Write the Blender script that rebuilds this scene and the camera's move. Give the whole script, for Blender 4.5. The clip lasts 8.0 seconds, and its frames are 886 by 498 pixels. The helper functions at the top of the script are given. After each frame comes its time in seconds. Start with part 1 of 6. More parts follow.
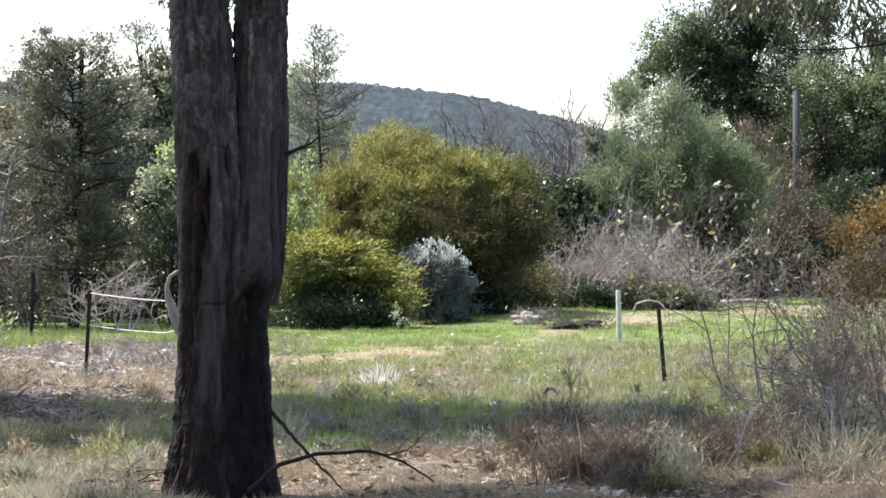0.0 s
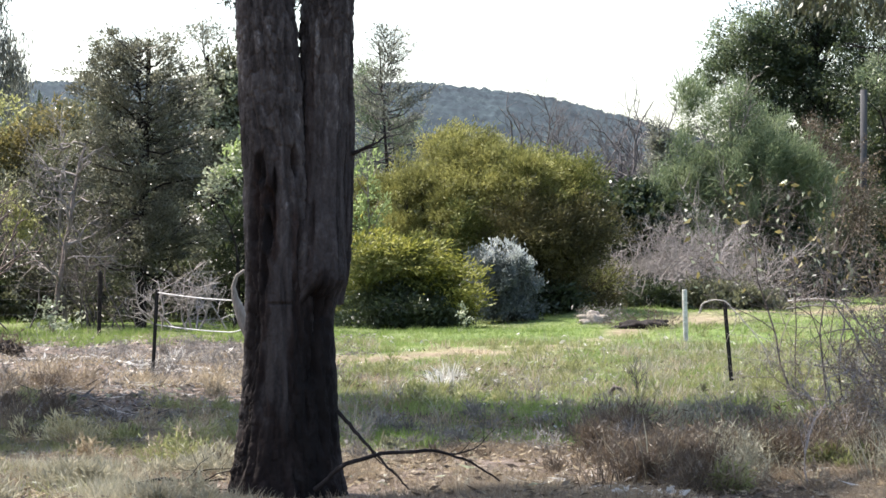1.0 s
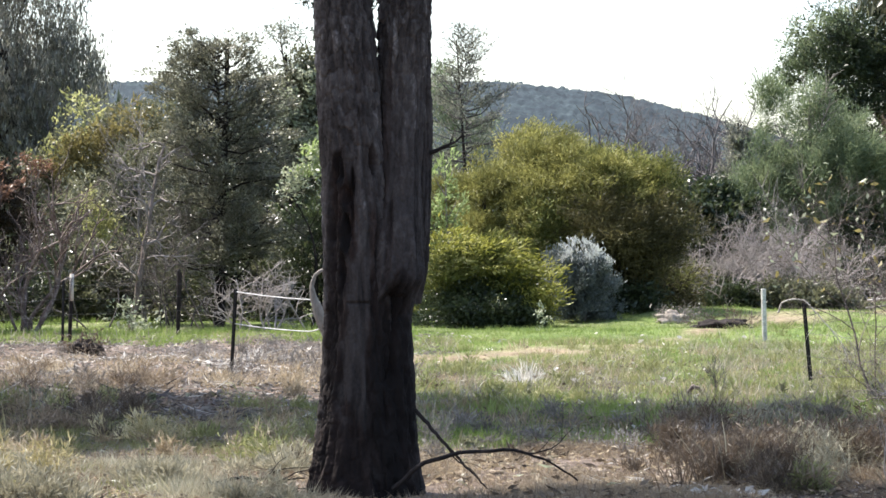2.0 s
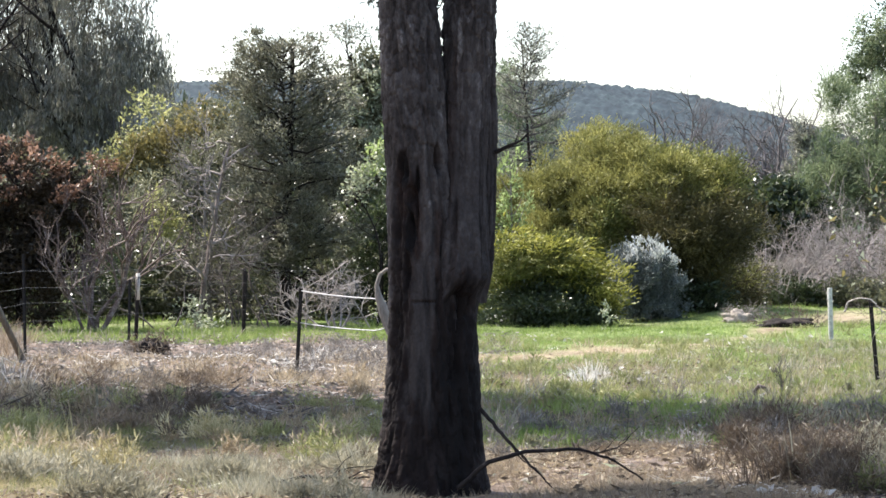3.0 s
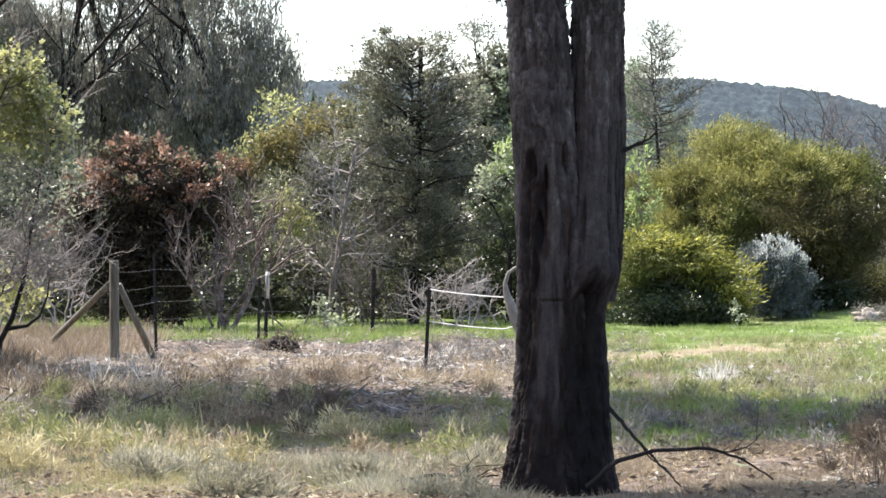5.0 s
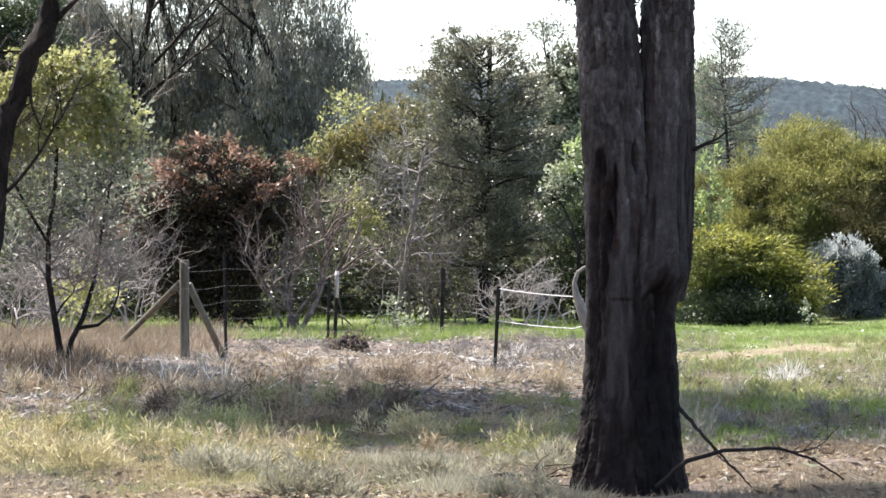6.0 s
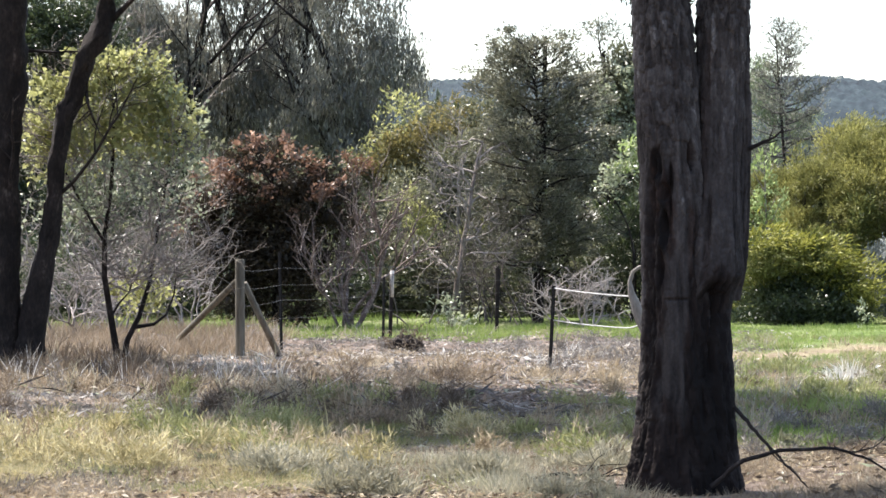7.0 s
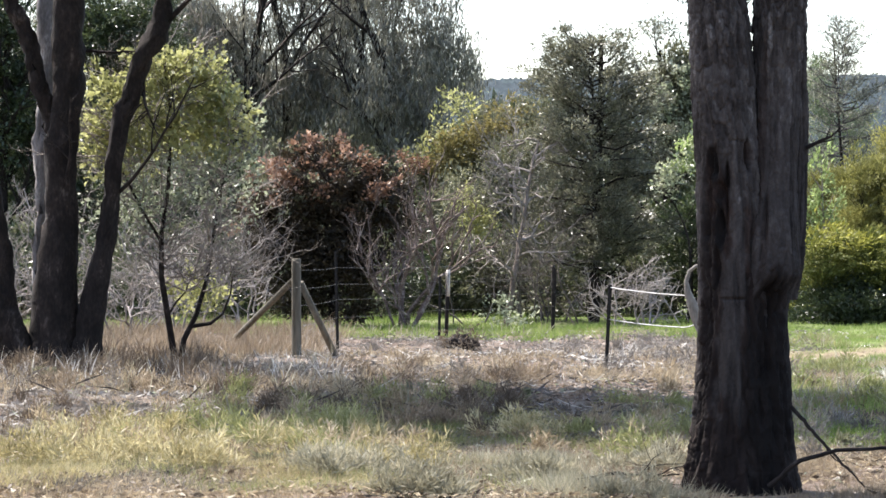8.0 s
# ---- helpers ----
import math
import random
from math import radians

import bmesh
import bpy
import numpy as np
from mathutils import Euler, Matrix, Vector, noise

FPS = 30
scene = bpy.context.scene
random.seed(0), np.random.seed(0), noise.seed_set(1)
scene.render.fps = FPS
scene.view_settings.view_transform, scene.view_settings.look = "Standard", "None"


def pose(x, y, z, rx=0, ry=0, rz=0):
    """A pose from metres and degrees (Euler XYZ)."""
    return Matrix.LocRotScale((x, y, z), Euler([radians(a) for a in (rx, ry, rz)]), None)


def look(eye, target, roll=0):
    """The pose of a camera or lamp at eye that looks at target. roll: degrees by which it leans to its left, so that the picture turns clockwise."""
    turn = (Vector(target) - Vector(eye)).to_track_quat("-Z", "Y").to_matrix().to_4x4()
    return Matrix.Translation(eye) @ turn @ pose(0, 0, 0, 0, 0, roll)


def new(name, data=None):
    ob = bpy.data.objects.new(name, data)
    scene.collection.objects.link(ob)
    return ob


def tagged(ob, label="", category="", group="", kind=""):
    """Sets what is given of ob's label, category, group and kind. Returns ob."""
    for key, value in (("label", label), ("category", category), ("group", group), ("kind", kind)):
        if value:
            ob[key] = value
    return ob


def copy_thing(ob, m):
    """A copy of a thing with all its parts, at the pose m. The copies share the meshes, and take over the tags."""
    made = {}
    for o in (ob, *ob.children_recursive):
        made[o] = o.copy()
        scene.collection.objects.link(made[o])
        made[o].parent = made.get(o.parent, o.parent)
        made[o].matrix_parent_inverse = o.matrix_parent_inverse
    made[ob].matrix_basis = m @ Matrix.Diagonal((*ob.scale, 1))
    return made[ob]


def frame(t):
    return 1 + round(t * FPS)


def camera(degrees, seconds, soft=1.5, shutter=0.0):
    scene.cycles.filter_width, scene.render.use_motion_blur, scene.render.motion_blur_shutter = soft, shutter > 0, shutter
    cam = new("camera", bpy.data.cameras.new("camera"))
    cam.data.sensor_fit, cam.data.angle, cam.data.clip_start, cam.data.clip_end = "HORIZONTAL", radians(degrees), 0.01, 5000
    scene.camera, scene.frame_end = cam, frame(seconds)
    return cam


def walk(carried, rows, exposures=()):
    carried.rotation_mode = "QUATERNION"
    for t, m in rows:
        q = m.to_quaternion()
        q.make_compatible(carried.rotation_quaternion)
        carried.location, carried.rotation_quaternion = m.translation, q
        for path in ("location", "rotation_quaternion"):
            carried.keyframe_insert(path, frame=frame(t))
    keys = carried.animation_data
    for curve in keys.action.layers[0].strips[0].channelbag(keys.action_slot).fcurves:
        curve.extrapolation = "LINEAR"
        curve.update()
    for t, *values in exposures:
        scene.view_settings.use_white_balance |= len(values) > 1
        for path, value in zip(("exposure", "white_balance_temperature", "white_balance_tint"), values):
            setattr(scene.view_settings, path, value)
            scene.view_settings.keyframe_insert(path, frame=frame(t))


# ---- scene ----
import itertools

EYE = 1.65
cam = camera(20.0, 8.0, soft=1.58)
# seconds, turn to the left, pitch, roll: the camera turns on one spot
ROWS = [
    (0.0, 0.000, 0.000, -0.121),
    (0.5, 0.705, -0.009, -0.102),
    (1.0, 1.503, -0.017, -0.078),
    (1.5, 2.318, -0.025, -0.062),
    (2.0, 3.278, -0.036, -0.035),
    (3.5, 5.500, -0.065, 0.000),
    (4.0, 6.358, -0.072, 0.010),
    (5.5, 8.405, -0.097, 0.050),
    (6.0, 9.265, -0.102, 0.055),
    (6.5, 9.933, -0.111, 0.057),
    (7.0, 10.521, -0.115, 0.062),
    (7.5, 11.111, -0.120, 0.075),
    (8.0, 11.799, -0.129, 0.080),
]
# the camera brightens its picture a little in the middle of the pan
EXPOSURES = [(0.0, 1.49), (2.0, 1.48), (3.5, 1.59), (5.5, 1.66), (7.0, 1.57), (8.0, 1.57)]
walk(cam, [(t, pose(0, 0, EYE, 90 + pitch, roll, yaw)) for t, yaw, pitch, roll in ROWS], EXPOSURES)

# ---- light ----
SUN_AZ, SUN_EL = 55.0, 57.0      # degrees left of the first view, height

world = bpy.data.worlds.new("sky")
scene.world = world
world.use_nodes = True
wn = world.node_tree.nodes
sky = wn.new("ShaderNodeTexSky")
sky.sky_type = 'NISHITA'
sky.sun_disc = False
sky.sun_elevation = radians(SUN_EL)
sky.sun_rotation = radians(-SUN_AZ)
sky.dust_density = 2.5
world.node_tree.links.new(sky.outputs[0], wn["Background"].inputs[0])
wn["Background"].inputs[1].default_value = 0.15
sun = new("sun", bpy.data.lights.new("sun", 'SUN'))
sun.data.energy, sun.data.angle, sun.data.color = 4.2, radians(0.6), (1.0, 0.96, 0.9)
to_sun = Vector((-math.sin(radians(SUN_AZ)) * math.cos(radians(SUN_EL)), math.cos(radians(SUN_AZ)) * math.cos(radians(SUN_EL)), math.sin(radians(SUN_EL))))
sun.matrix_world = look(to_sun * 60, (0, 0, 0))

# ---- materials ----


def material(name):
    m = bpy.data.materials.new(name)
    m.use_nodes = True
    nt = m.node_tree
    nt.nodes.clear()
    out = nt.nodes.new("ShaderNodeOutputMaterial")
    return m, nt, out


def ramp(nt, stops):
    r = nt.nodes.new("ShaderNodeValToRGB")
    r.color_ramp.elements[0].position, r.color_ramp.elements[0].color = stops[0][0], (*stops[0][1], 1)
    r.color_ramp.elements[1].position, r.color_ramp.elements[1].color = stops[-1][0], (*stops[-1][1], 1)
    for p, c in stops[1:-1]:
        e = r.color_ramp.elements.new(p)
        e.color = (*c, 1)
    return r


def noise_node(nt, scale, detail=4, stretch=(1, 1, 1)):
    tc = nt.nodes.new("ShaderNodeTexCoord")
    mp = nt.nodes.new("ShaderNodeMapping")
    mp.inputs["Scale"].default_value = stretch
    nz = nt.nodes.new("ShaderNodeTexNoise")
    nz.inputs["Scale"].default_value = scale
    nz.inputs["Detail"].default_value = detail
    nt.links.new(tc.outputs["Object"], mp.inputs[0])
    nt.links.new(mp.outputs[0], nz.inputs["Vector"])
    return nz


def leaf_material(name, stops, through_light=0.35, rough=0.5, gloss=0.28, patch=1.2):
    """Leaves and blades: each one takes its own shade, drifting in patches; thin, so light passes."""
    m, nt, out = material(name)
    geo = nt.nodes.new("ShaderNodeNewGeometry")
    nz = noise_node(nt, patch, 2)
    mix = nt.nodes.new("ShaderNodeMix")
    mix.inputs[0].default_value = 0.5
    nt.links.new(geo.outputs["Random Per Island"], mix.inputs[2])
    spread = nt.nodes.new("ShaderNodeMapRange")
    spread.inputs[1].default_value, spread.inputs[2].default_value = 0.3, 0.7
    nt.links.new(nz.outputs[0], spread.inputs[0])
    nt.links.new(spread.outputs[0], mix.inputs[3])
    r = ramp(nt, stops)
    nt.links.new(mix.outputs[0], r.inputs[0])
    b = nt.nodes.new("ShaderNodeBsdfPrincipled")
    b.inputs["Roughness"].default_value = rough
    b.inputs["Specular IOR Level"].default_value = gloss
    t = nt.nodes.new("ShaderNodeBsdfTranslucent")
    s = nt.nodes.new("ShaderNodeMixShader")
    s.inputs[0].default_value = through_light
    nt.links.new(r.outputs[0], b.inputs["Base Color"])
    nt.links.new(r.outputs[0], t.inputs[0])
    nt.links.new(b.outputs[0], s.inputs[1])
    nt.links.new(t.outputs[0], s.inputs[2])
    nt.links.new(s.outputs[0], out.inputs[0])
    return m


def rough_material(name, stops, scale=6.0, stretch=(1, 1, 1), rough=0.85, bump=0.4, fine=40.0, metal=0.0, detail=6):
    m, nt, out = material(name)
    nz = noise_node(nt, scale, detail, stretch)
    nz2 = noise_node(nt, fine, 4, stretch)
    mix = nt.nodes.new("ShaderNodeMix")
    mix.inputs[0].default_value = 0.4
    nt.links.new(nz.outputs[0], mix.inputs[2])
    nt.links.new(nz2.outputs[0], mix.inputs[3])
    wide = nt.nodes.new("ShaderNodeMapRange")
    wide.inputs[1].default_value, wide.inputs[2].default_value = 0.32, 0.68
    nt.links.new(mix.outputs[0], wide.inputs[0])
    r = ramp(nt, stops)
    nt.links.new(wide.outputs[0], r.inputs[0])
    b = nt.nodes.new("ShaderNodeBsdfPrincipled")
    b.inputs["Roughness"].default_value = rough
    b.inputs["Metallic"].default_value = metal
    b.inputs["Specular IOR Level"].default_value = 0.25
    bp = nt.nodes.new("ShaderNodeBump")
    bp.inputs["Strength"].default_value = bump
    bp.inputs["Distance"].default_value = 0.03
    nt.links.new(mix.outputs[0], bp.inputs["Height"])
    nt.links.new(bp.outputs[0], b.inputs["Normal"])
    nt.links.new(r.outputs[0], b.inputs["Base Color"])
    nt.links.new(b.outputs[0], out.inputs[0])
    return m


BARK = rough_material("dark_bark", [(0, (0.0058, 0.0042, 0.0036)), (0.4, (0.0135, 0.0096, 0.0082)), (0.75, (0.028, 0.0203, 0.0175)), (1, (0.085, 0.066, 0.057))], 5, (1, 1, 0.5), 0.92, 1.0, 30)
BARK_GREY = rough_material("grey_bark", [(0, (0.1, 0.085, 0.075)), (1, (0.3, 0.27, 0.24))], 8, (1, 1, 0.3), 0.9, 0.6)
TWIG = rough_material("grey_twig", [(0, (0.1, 0.082, 0.072)), (1, (0.3, 0.26, 0.235))], 5, (1, 1, 1), 0.8, 0.3)
TWIG_BROWN = rough_material("brown_twig", [(0, (0.055, 0.042, 0.037)), (1, (0.17, 0.135, 0.12))], 5, (1, 1, 1), 0.85, 0.3)
TWIG_MAUVE = rough_material("mauve_grey_twig", [(0, (0.06, 0.052, 0.053)), (1, (0.15, 0.133, 0.134))], 5, (1, 1, 1), 0.85, 0.3)
TWIG_PALE = rough_material("bleached_twig", [(0, (0.14, 0.117, 0.108)), (1, (0.4, 0.355, 0.335))], 4, (1, 1, 1), 0.8, 0.3)
TWIG_DARK = rough_material("dark_twig", [(0, (0.035, 0.03, 0.03)), (1, (0.1, 0.087, 0.085))], 5, (1, 1, 1), 0.85, 0.3)
TWIG_RED = rough_material("red_brown_twig", [(0, (0.055, 0.037, 0.032)), (0.5, (0.12, 0.085, 0.073)), (1, (0.36, 0.3, 0.27))], 5, (1, 1, 1), 0.8, 0.3)
TWIG_TAN = rough_material("tan_twig", [(0, (0.06, 0.044, 0.036)), (1, (0.24, 0.19, 0.162))], 5, (1, 1, 1), 0.75, 0.3)
LOG_BROWN = rough_material("red_brown_log", [(0, (0.06, 0.036, 0.026)), (1, (0.2, 0.13, 0.095))], 8, (1, 1, 1), 0.85, 0.5)
GUM_SMOOTH = rough_material("smooth_gum_bark", [(0, (0.1, 0.088, 0.084)), (0.6, (0.2, 0.18, 0.174)), (1, (0.42, 0.39, 0.37))], 5, (1, 1, 0.4), 0.75, 0.25)
PALE_WOOD = rough_material("bleached_wood", [(0, (0.3, 0.26, 0.22)), (1, (0.62, 0.57, 0.52))], 8, (1, 1, 0.2), 0.85, 0.4)
POST_WOOD = rough_material("weathered_post", [(0, (0.06, 0.052, 0.04)), (1, (0.2, 0.175, 0.14))], 9, (1, 1, 0.12), 0.9, 0.6)
STEEL = rough_material("dark_steel", [(0, (0.007, 0.006, 0.006)), (1, (0.02, 0.017, 0.016))], 20, rough=0.75, metal=0.0, bump=0.2)
WIRE = rough_material("wire", [(0, (0.07, 0.068, 0.066)), (1, (0.17, 0.165, 0.16))], 20, rough=0.6, metal=0.4, bump=0.1)
TAPE = rough_material("fence_tape", [(0, (0.4, 0.39, 0.38)), (1, (0.6, 0.59, 0.58))], 12, rough=0.7, bump=0.1)
CONCRETE = rough_material("white_post_paint", [(0, (0.27, 0.255, 0.23)), (0.6, (0.48, 0.46, 0.42)), (1, (0.68, 0.66, 0.62))], 10, rough=0.85, bump=0.3)
POLE = rough_material("pole_wood", [(0, (0.033, 0.032, 0.033)), (1, (0.08, 0.077, 0.078))], 4, (1, 1, 0.1), 0.9, 0.4)
# the bluish cast puts distance haze into the hill's colour
HILL = rough_material("hazed_hill_woods", [(0, (0.0065, 0.0115, 0.017)), (0.5, (0.017, 0.028, 0.036)), (1, (0.043, 0.062, 0.066))], 0.05, rough=1.0, bump=0.0, fine=0.3)


def ground_material():
    """Litter-strewn soil; attribute 'cover' blends in green turf (red) and a worn tan track (green)."""
    m, nt, out = material("soil_and_litter")
    big, small, grit = noise_node(nt, 0.8, 5), noise_node(nt, 7.0, 6), noise_node(nt, 45.0, 4)
    mix = nt.nodes.new("ShaderNodeMix")
    mix.inputs[0].default_value = 0.6
    nt.links.new(big.outputs[0], mix.inputs[2])
    nt.links.new(small.outputs[0], mix.inputs[3])
    wide = nt.nodes.new("ShaderNodeMapRange")
    wide.inputs[1].default_value, wide.inputs[2].default_value = 0.33, 0.67
    nt.links.new(mix.outputs[0], wide.inputs[0])
    soil = ramp(nt, [(0, (0.046, 0.033, 0.026)), (0.35, (0.108, 0.079, 0.062)), (0.7, (0.2, 0.158, 0.13)), (1, (0.35, 0.3, 0.26))])
    turf = ramp(nt, [(0, (0.055, 0.092, 0.022)), (0.6, (0.13, 0.185, 0.045)), (1, (0.23, 0.265, 0.095))])
    track = ramp(nt, [(0, (0.14, 0.105, 0.068)), (1, (0.34, 0.265, 0.185))])
    for r in (soil, turf, track):
        nt.links.new(wide.outputs[0], r.inputs[0])
    at = nt.nodes.new("ShaderNodeAttribute")
    at.attribute_name = "cover"
    sep = nt.nodes.new("ShaderNodeSeparateColor")
    nt.links.new(at.outputs["Color"], sep.inputs[0])
    col = soil.outputs[0]
    for r, ch in ((turf, 0), (track, 1)):
        mc = nt.nodes.new("ShaderNodeMix")
        mc.data_type = 'RGBA'
        nt.links.new(sep.outputs[ch], mc.inputs[0])
        nt.links.new(col, mc.inputs[6])
        nt.links.new(r.outputs[0], mc.inputs[7])
        col = mc.outputs[2]
    b = nt.nodes.new("ShaderNodeBsdfPrincipled")
    b.inputs["Roughness"].default_value = 0.95
    b.inputs["Specular IOR Level"].default_value = 0.15
    bp = nt.nodes.new("ShaderNodeBump")
    bp.inputs["Strength"].default_value, bp.inputs["Distance"].default_value = 0.9, 0.04
    add = nt.nodes.new("ShaderNodeMath")
    nt.links.new(small.outputs[0], add.inputs[0])
    nt.links.new(grit.outputs[0], add.inputs[1])
    nt.links.new(add.outputs[0], bp.inputs["Height"])
    nt.links.new(bp.outputs[0], b.inputs["Normal"])
    nt.links.new(col, b.inputs["Base Color"])
    nt.links.new(b.outputs[0], out.inputs[0])
    return m


SOIL = ground_material()


def trunk_bark():
    """Old box bark: every plate has its own grey, fibres run upwards; attribute 'bark' holds plate tone (red), raw
    red-brown wood (green) and shade of the hollows put into the colour (blue).
    """
    m, nt, out = material("old_trunk_bark")
    at = nt.nodes.new("ShaderNodeAttribute")
    at.attribute_name = "bark"
    sep = nt.nodes.new("ShaderNodeSeparateColor")
    nt.links.new(at.outputs["Color"], sep.inputs[0])
    fibre, speck, cloud = noise_node(nt, 34, 5, (1, 1, 0.16)), noise_node(nt, 60, 5, (1, 1, 0.7)), noise_node(nt, 4.5, 4, (1, 1, 0.45))

    def blend(f, a, b):
        k = nt.nodes.new("ShaderNodeMix")
        k.inputs[0].default_value = f
        nt.links.new(a, k.inputs[2])
        nt.links.new(b, k.inputs[3])
        return k.outputs[0]
    grain = blend(0.5, fibre.outputs[0], speck.outputs[0])
    tone = blend(0.42, blend(0.5, grain, cloud.outputs[0]), sep.outputs[0])
    wide = nt.nodes.new("ShaderNodeMapRange")
    wide.inputs[1].default_value, wide.inputs[2].default_value = 0.32, 0.68
    nt.links.new(tone, wide.inputs[0])
    grey = ramp(nt, [(0, (0.008, 0.006, 0.0054)), (0.28, (0.022, 0.0172, 0.0157)), (0.55, (0.045, 0.0365, 0.0335)), (0.8, (0.08, 0.067, 0.062)), (1, (0.19, 0.17, 0.16))])
    raw = ramp(nt, [(0, (0.0055, 0.0031, 0.0025)), (0.45, (0.017, 0.0098, 0.0076)), (0.8, (0.037, 0.022, 0.0172)), (1, (0.08, 0.055, 0.046))])
    for r in (grey, raw):
        nt.links.new(wide.outputs[0], r.inputs[0])
    col = nt.nodes.new("ShaderNodeMix")
    col.data_type = 'RGBA'
    nt.links.new(sep.outputs[1], col.inputs[0])
    nt.links.new(grey.outputs[0], col.inputs[6])
    nt.links.new(raw.outputs[0], col.inputs[7])
    # near-black mixed in where hollows and recesses lie in shade
    shade_dark = nt.nodes.new("ShaderNodeMix")
    shade_dark.data_type = 'RGBA'
    shade_dark.inputs[7].default_value = (0.0062, 0.005, 0.0046, 1)
    nt.links.new(sep.outputs[2], shade_dark.inputs[0])
    nt.links.new(col.outputs[2], shade_dark.inputs[6])
    b = nt.nodes.new("ShaderNodeBsdfPrincipled")
    b.inputs["Roughness"].default_value = 0.93
    b.inputs["Specular IOR Level"].default_value = 0.2
    bp = nt.nodes.new("ShaderNodeBump")
    bp.inputs["Strength"].default_value, bp.inputs["Distance"].default_value = 0.8, 0.02
    nt.links.new(grain, bp.inputs["Height"])
    nt.links.new(bp.outputs[0], b.inputs["Normal"])
    nt.links.new(shade_dark.outputs[2], b.inputs["Base Color"])
    nt.links.new(b.outputs[0], out.inputs[0])
    return m


TRUNK_BARK = trunk_bark()
SOIL_PALE = rough_material("pale_earth", [(0, (0.16, 0.13, 0.1)), (1, (0.4, 0.35, 0.3))], 6, rough=0.95, bump=0.6)

WATTLE = leaf_material("wattle_leaf", [(0, (0.07, 0.074, 0.028)), (0.5, (0.215, 0.212, 0.066)), (1, (0.46, 0.43, 0.15))], 0.35, 0.55, 0.2, 0.9)
YELLOW_GREEN = leaf_material("yellow_green_leaf", [(0, (0.042, 0.055, 0.018)), (0.5, (0.125, 0.138, 0.04)), (1, (0.33, 0.325, 0.1))], 0.25, 0.55, 0.15, 1.6)
# brighter copy of the yellow-green leaf, with sunlight in its colour
YELLOW_SUNLIT = leaf_material("sunlit_yellow_leaf", [(0, (0.08, 0.09, 0.02)), (0.5, (0.23, 0.23, 0.045)), (1, (0.46, 0.43, 0.11))], 0.35, 0.5, 0.2, 1.2)
SILVER = leaf_material("silver_leaf", [(0, (0.06, 0.073, 0.07)), (0.7, (0.15, 0.17, 0.162)), (1, (0.36, 0.38, 0.365))], 0.2, 0.6)
# near-white copy of the silver leaf, holding the sunlight on its top
SILVER_SUNLIT = leaf_material("sunlit_silver_leaf", [(0, (0.34, 0.36, 0.34)), (1, (0.68, 0.69, 0.66))], 0.3, 0.6)
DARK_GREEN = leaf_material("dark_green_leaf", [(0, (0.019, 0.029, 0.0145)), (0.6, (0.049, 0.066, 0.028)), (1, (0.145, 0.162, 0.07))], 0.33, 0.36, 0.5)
CYPRESS_DARK = leaf_material("dark_cypress_leaf", [(0, (0.05, 0.05, 0.034)), (0.55, (0.138, 0.135, 0.093)), (1, (0.4, 0.39, 0.28))], 0.38, 0.36, 0.6, 2.0)
CYPRESS = leaf_material("cypress_leaf", [(0, (0.076, 0.082, 0.068)), (0.6, (0.185, 0.187, 0.145)), (1, (0.4, 0.39, 0.3))], 0.4)
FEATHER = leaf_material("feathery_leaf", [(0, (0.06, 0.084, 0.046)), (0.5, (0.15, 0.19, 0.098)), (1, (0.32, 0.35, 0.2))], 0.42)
# darker, browner wattle leaf: the bush's self-shade is in this colour
WATTLE_SHADED = leaf_material("shaded_wattle_leaf", [(0, (0.03, 0.028, 0.014)), (0.5, (0.078, 0.07, 0.03)), (1, (0.19, 0.165, 0.07))], 0.3, 0.55, 0.2, 0.9)
SHEOAK = leaf_material("drooping_leaf", [(0, (0.066, 0.065, 0.053)), (0.6, (0.185, 0.178, 0.142)), (1, (0.44, 0.415, 0.33))], 0.45, 0.36, 0.6, 1.5)
LIME = leaf_material("lime_leaf", [(0, (0.13, 0.14, 0.042)), (1, (0.54, 0.53, 0.24))], 0.5)
LIME_PALE = leaf_material("pale_green_leaf", [(0, (0.16, 0.22, 0.07)), (1, (0.42, 0.5, 0.22))], 0.5)
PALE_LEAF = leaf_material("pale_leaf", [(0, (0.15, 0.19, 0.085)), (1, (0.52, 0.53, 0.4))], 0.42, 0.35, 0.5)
OLIVE = leaf_material("olive_leaf", [(0, (0.066, 0.07, 0.042)), (0.6, (0.148, 0.15, 0.088)), (1, (0.32, 0.315, 0.195))], 0.4, 0.38, 0.5)
GOLD = leaf_material("gold_leaf", [(0, (0.12, 0.103, 0.037)), (1, (0.31, 0.26, 0.1))], 0.4)
RED = leaf_material("red_leaf", [(0, (0.105, 0.06, 0.04)), (0.5, (0.225, 0.13, 0.088)), (1, (0.52, 0.34, 0.25))], 0.35, patch=1.2)
ORANGE = leaf_material("orange_leaf", [(0, (0.1, 0.062, 0.022)), (1, (0.3, 0.19, 0.055))], 0.4)
GUM = leaf_material("gum_leaf", [(0, (0.04, 0.045, 0.026)), (0.7, (0.12, 0.125, 0.07)), (1, (0.3, 0.3, 0.22))], 0.3, 0.35, 0.6)
MAROON = leaf_material("dark_red_leaf", [(0, (0.02, 0.017, 0.012)), (0.6, (0.045, 0.034, 0.022)), (1, (0.1, 0.07, 0.045))], 0.3)

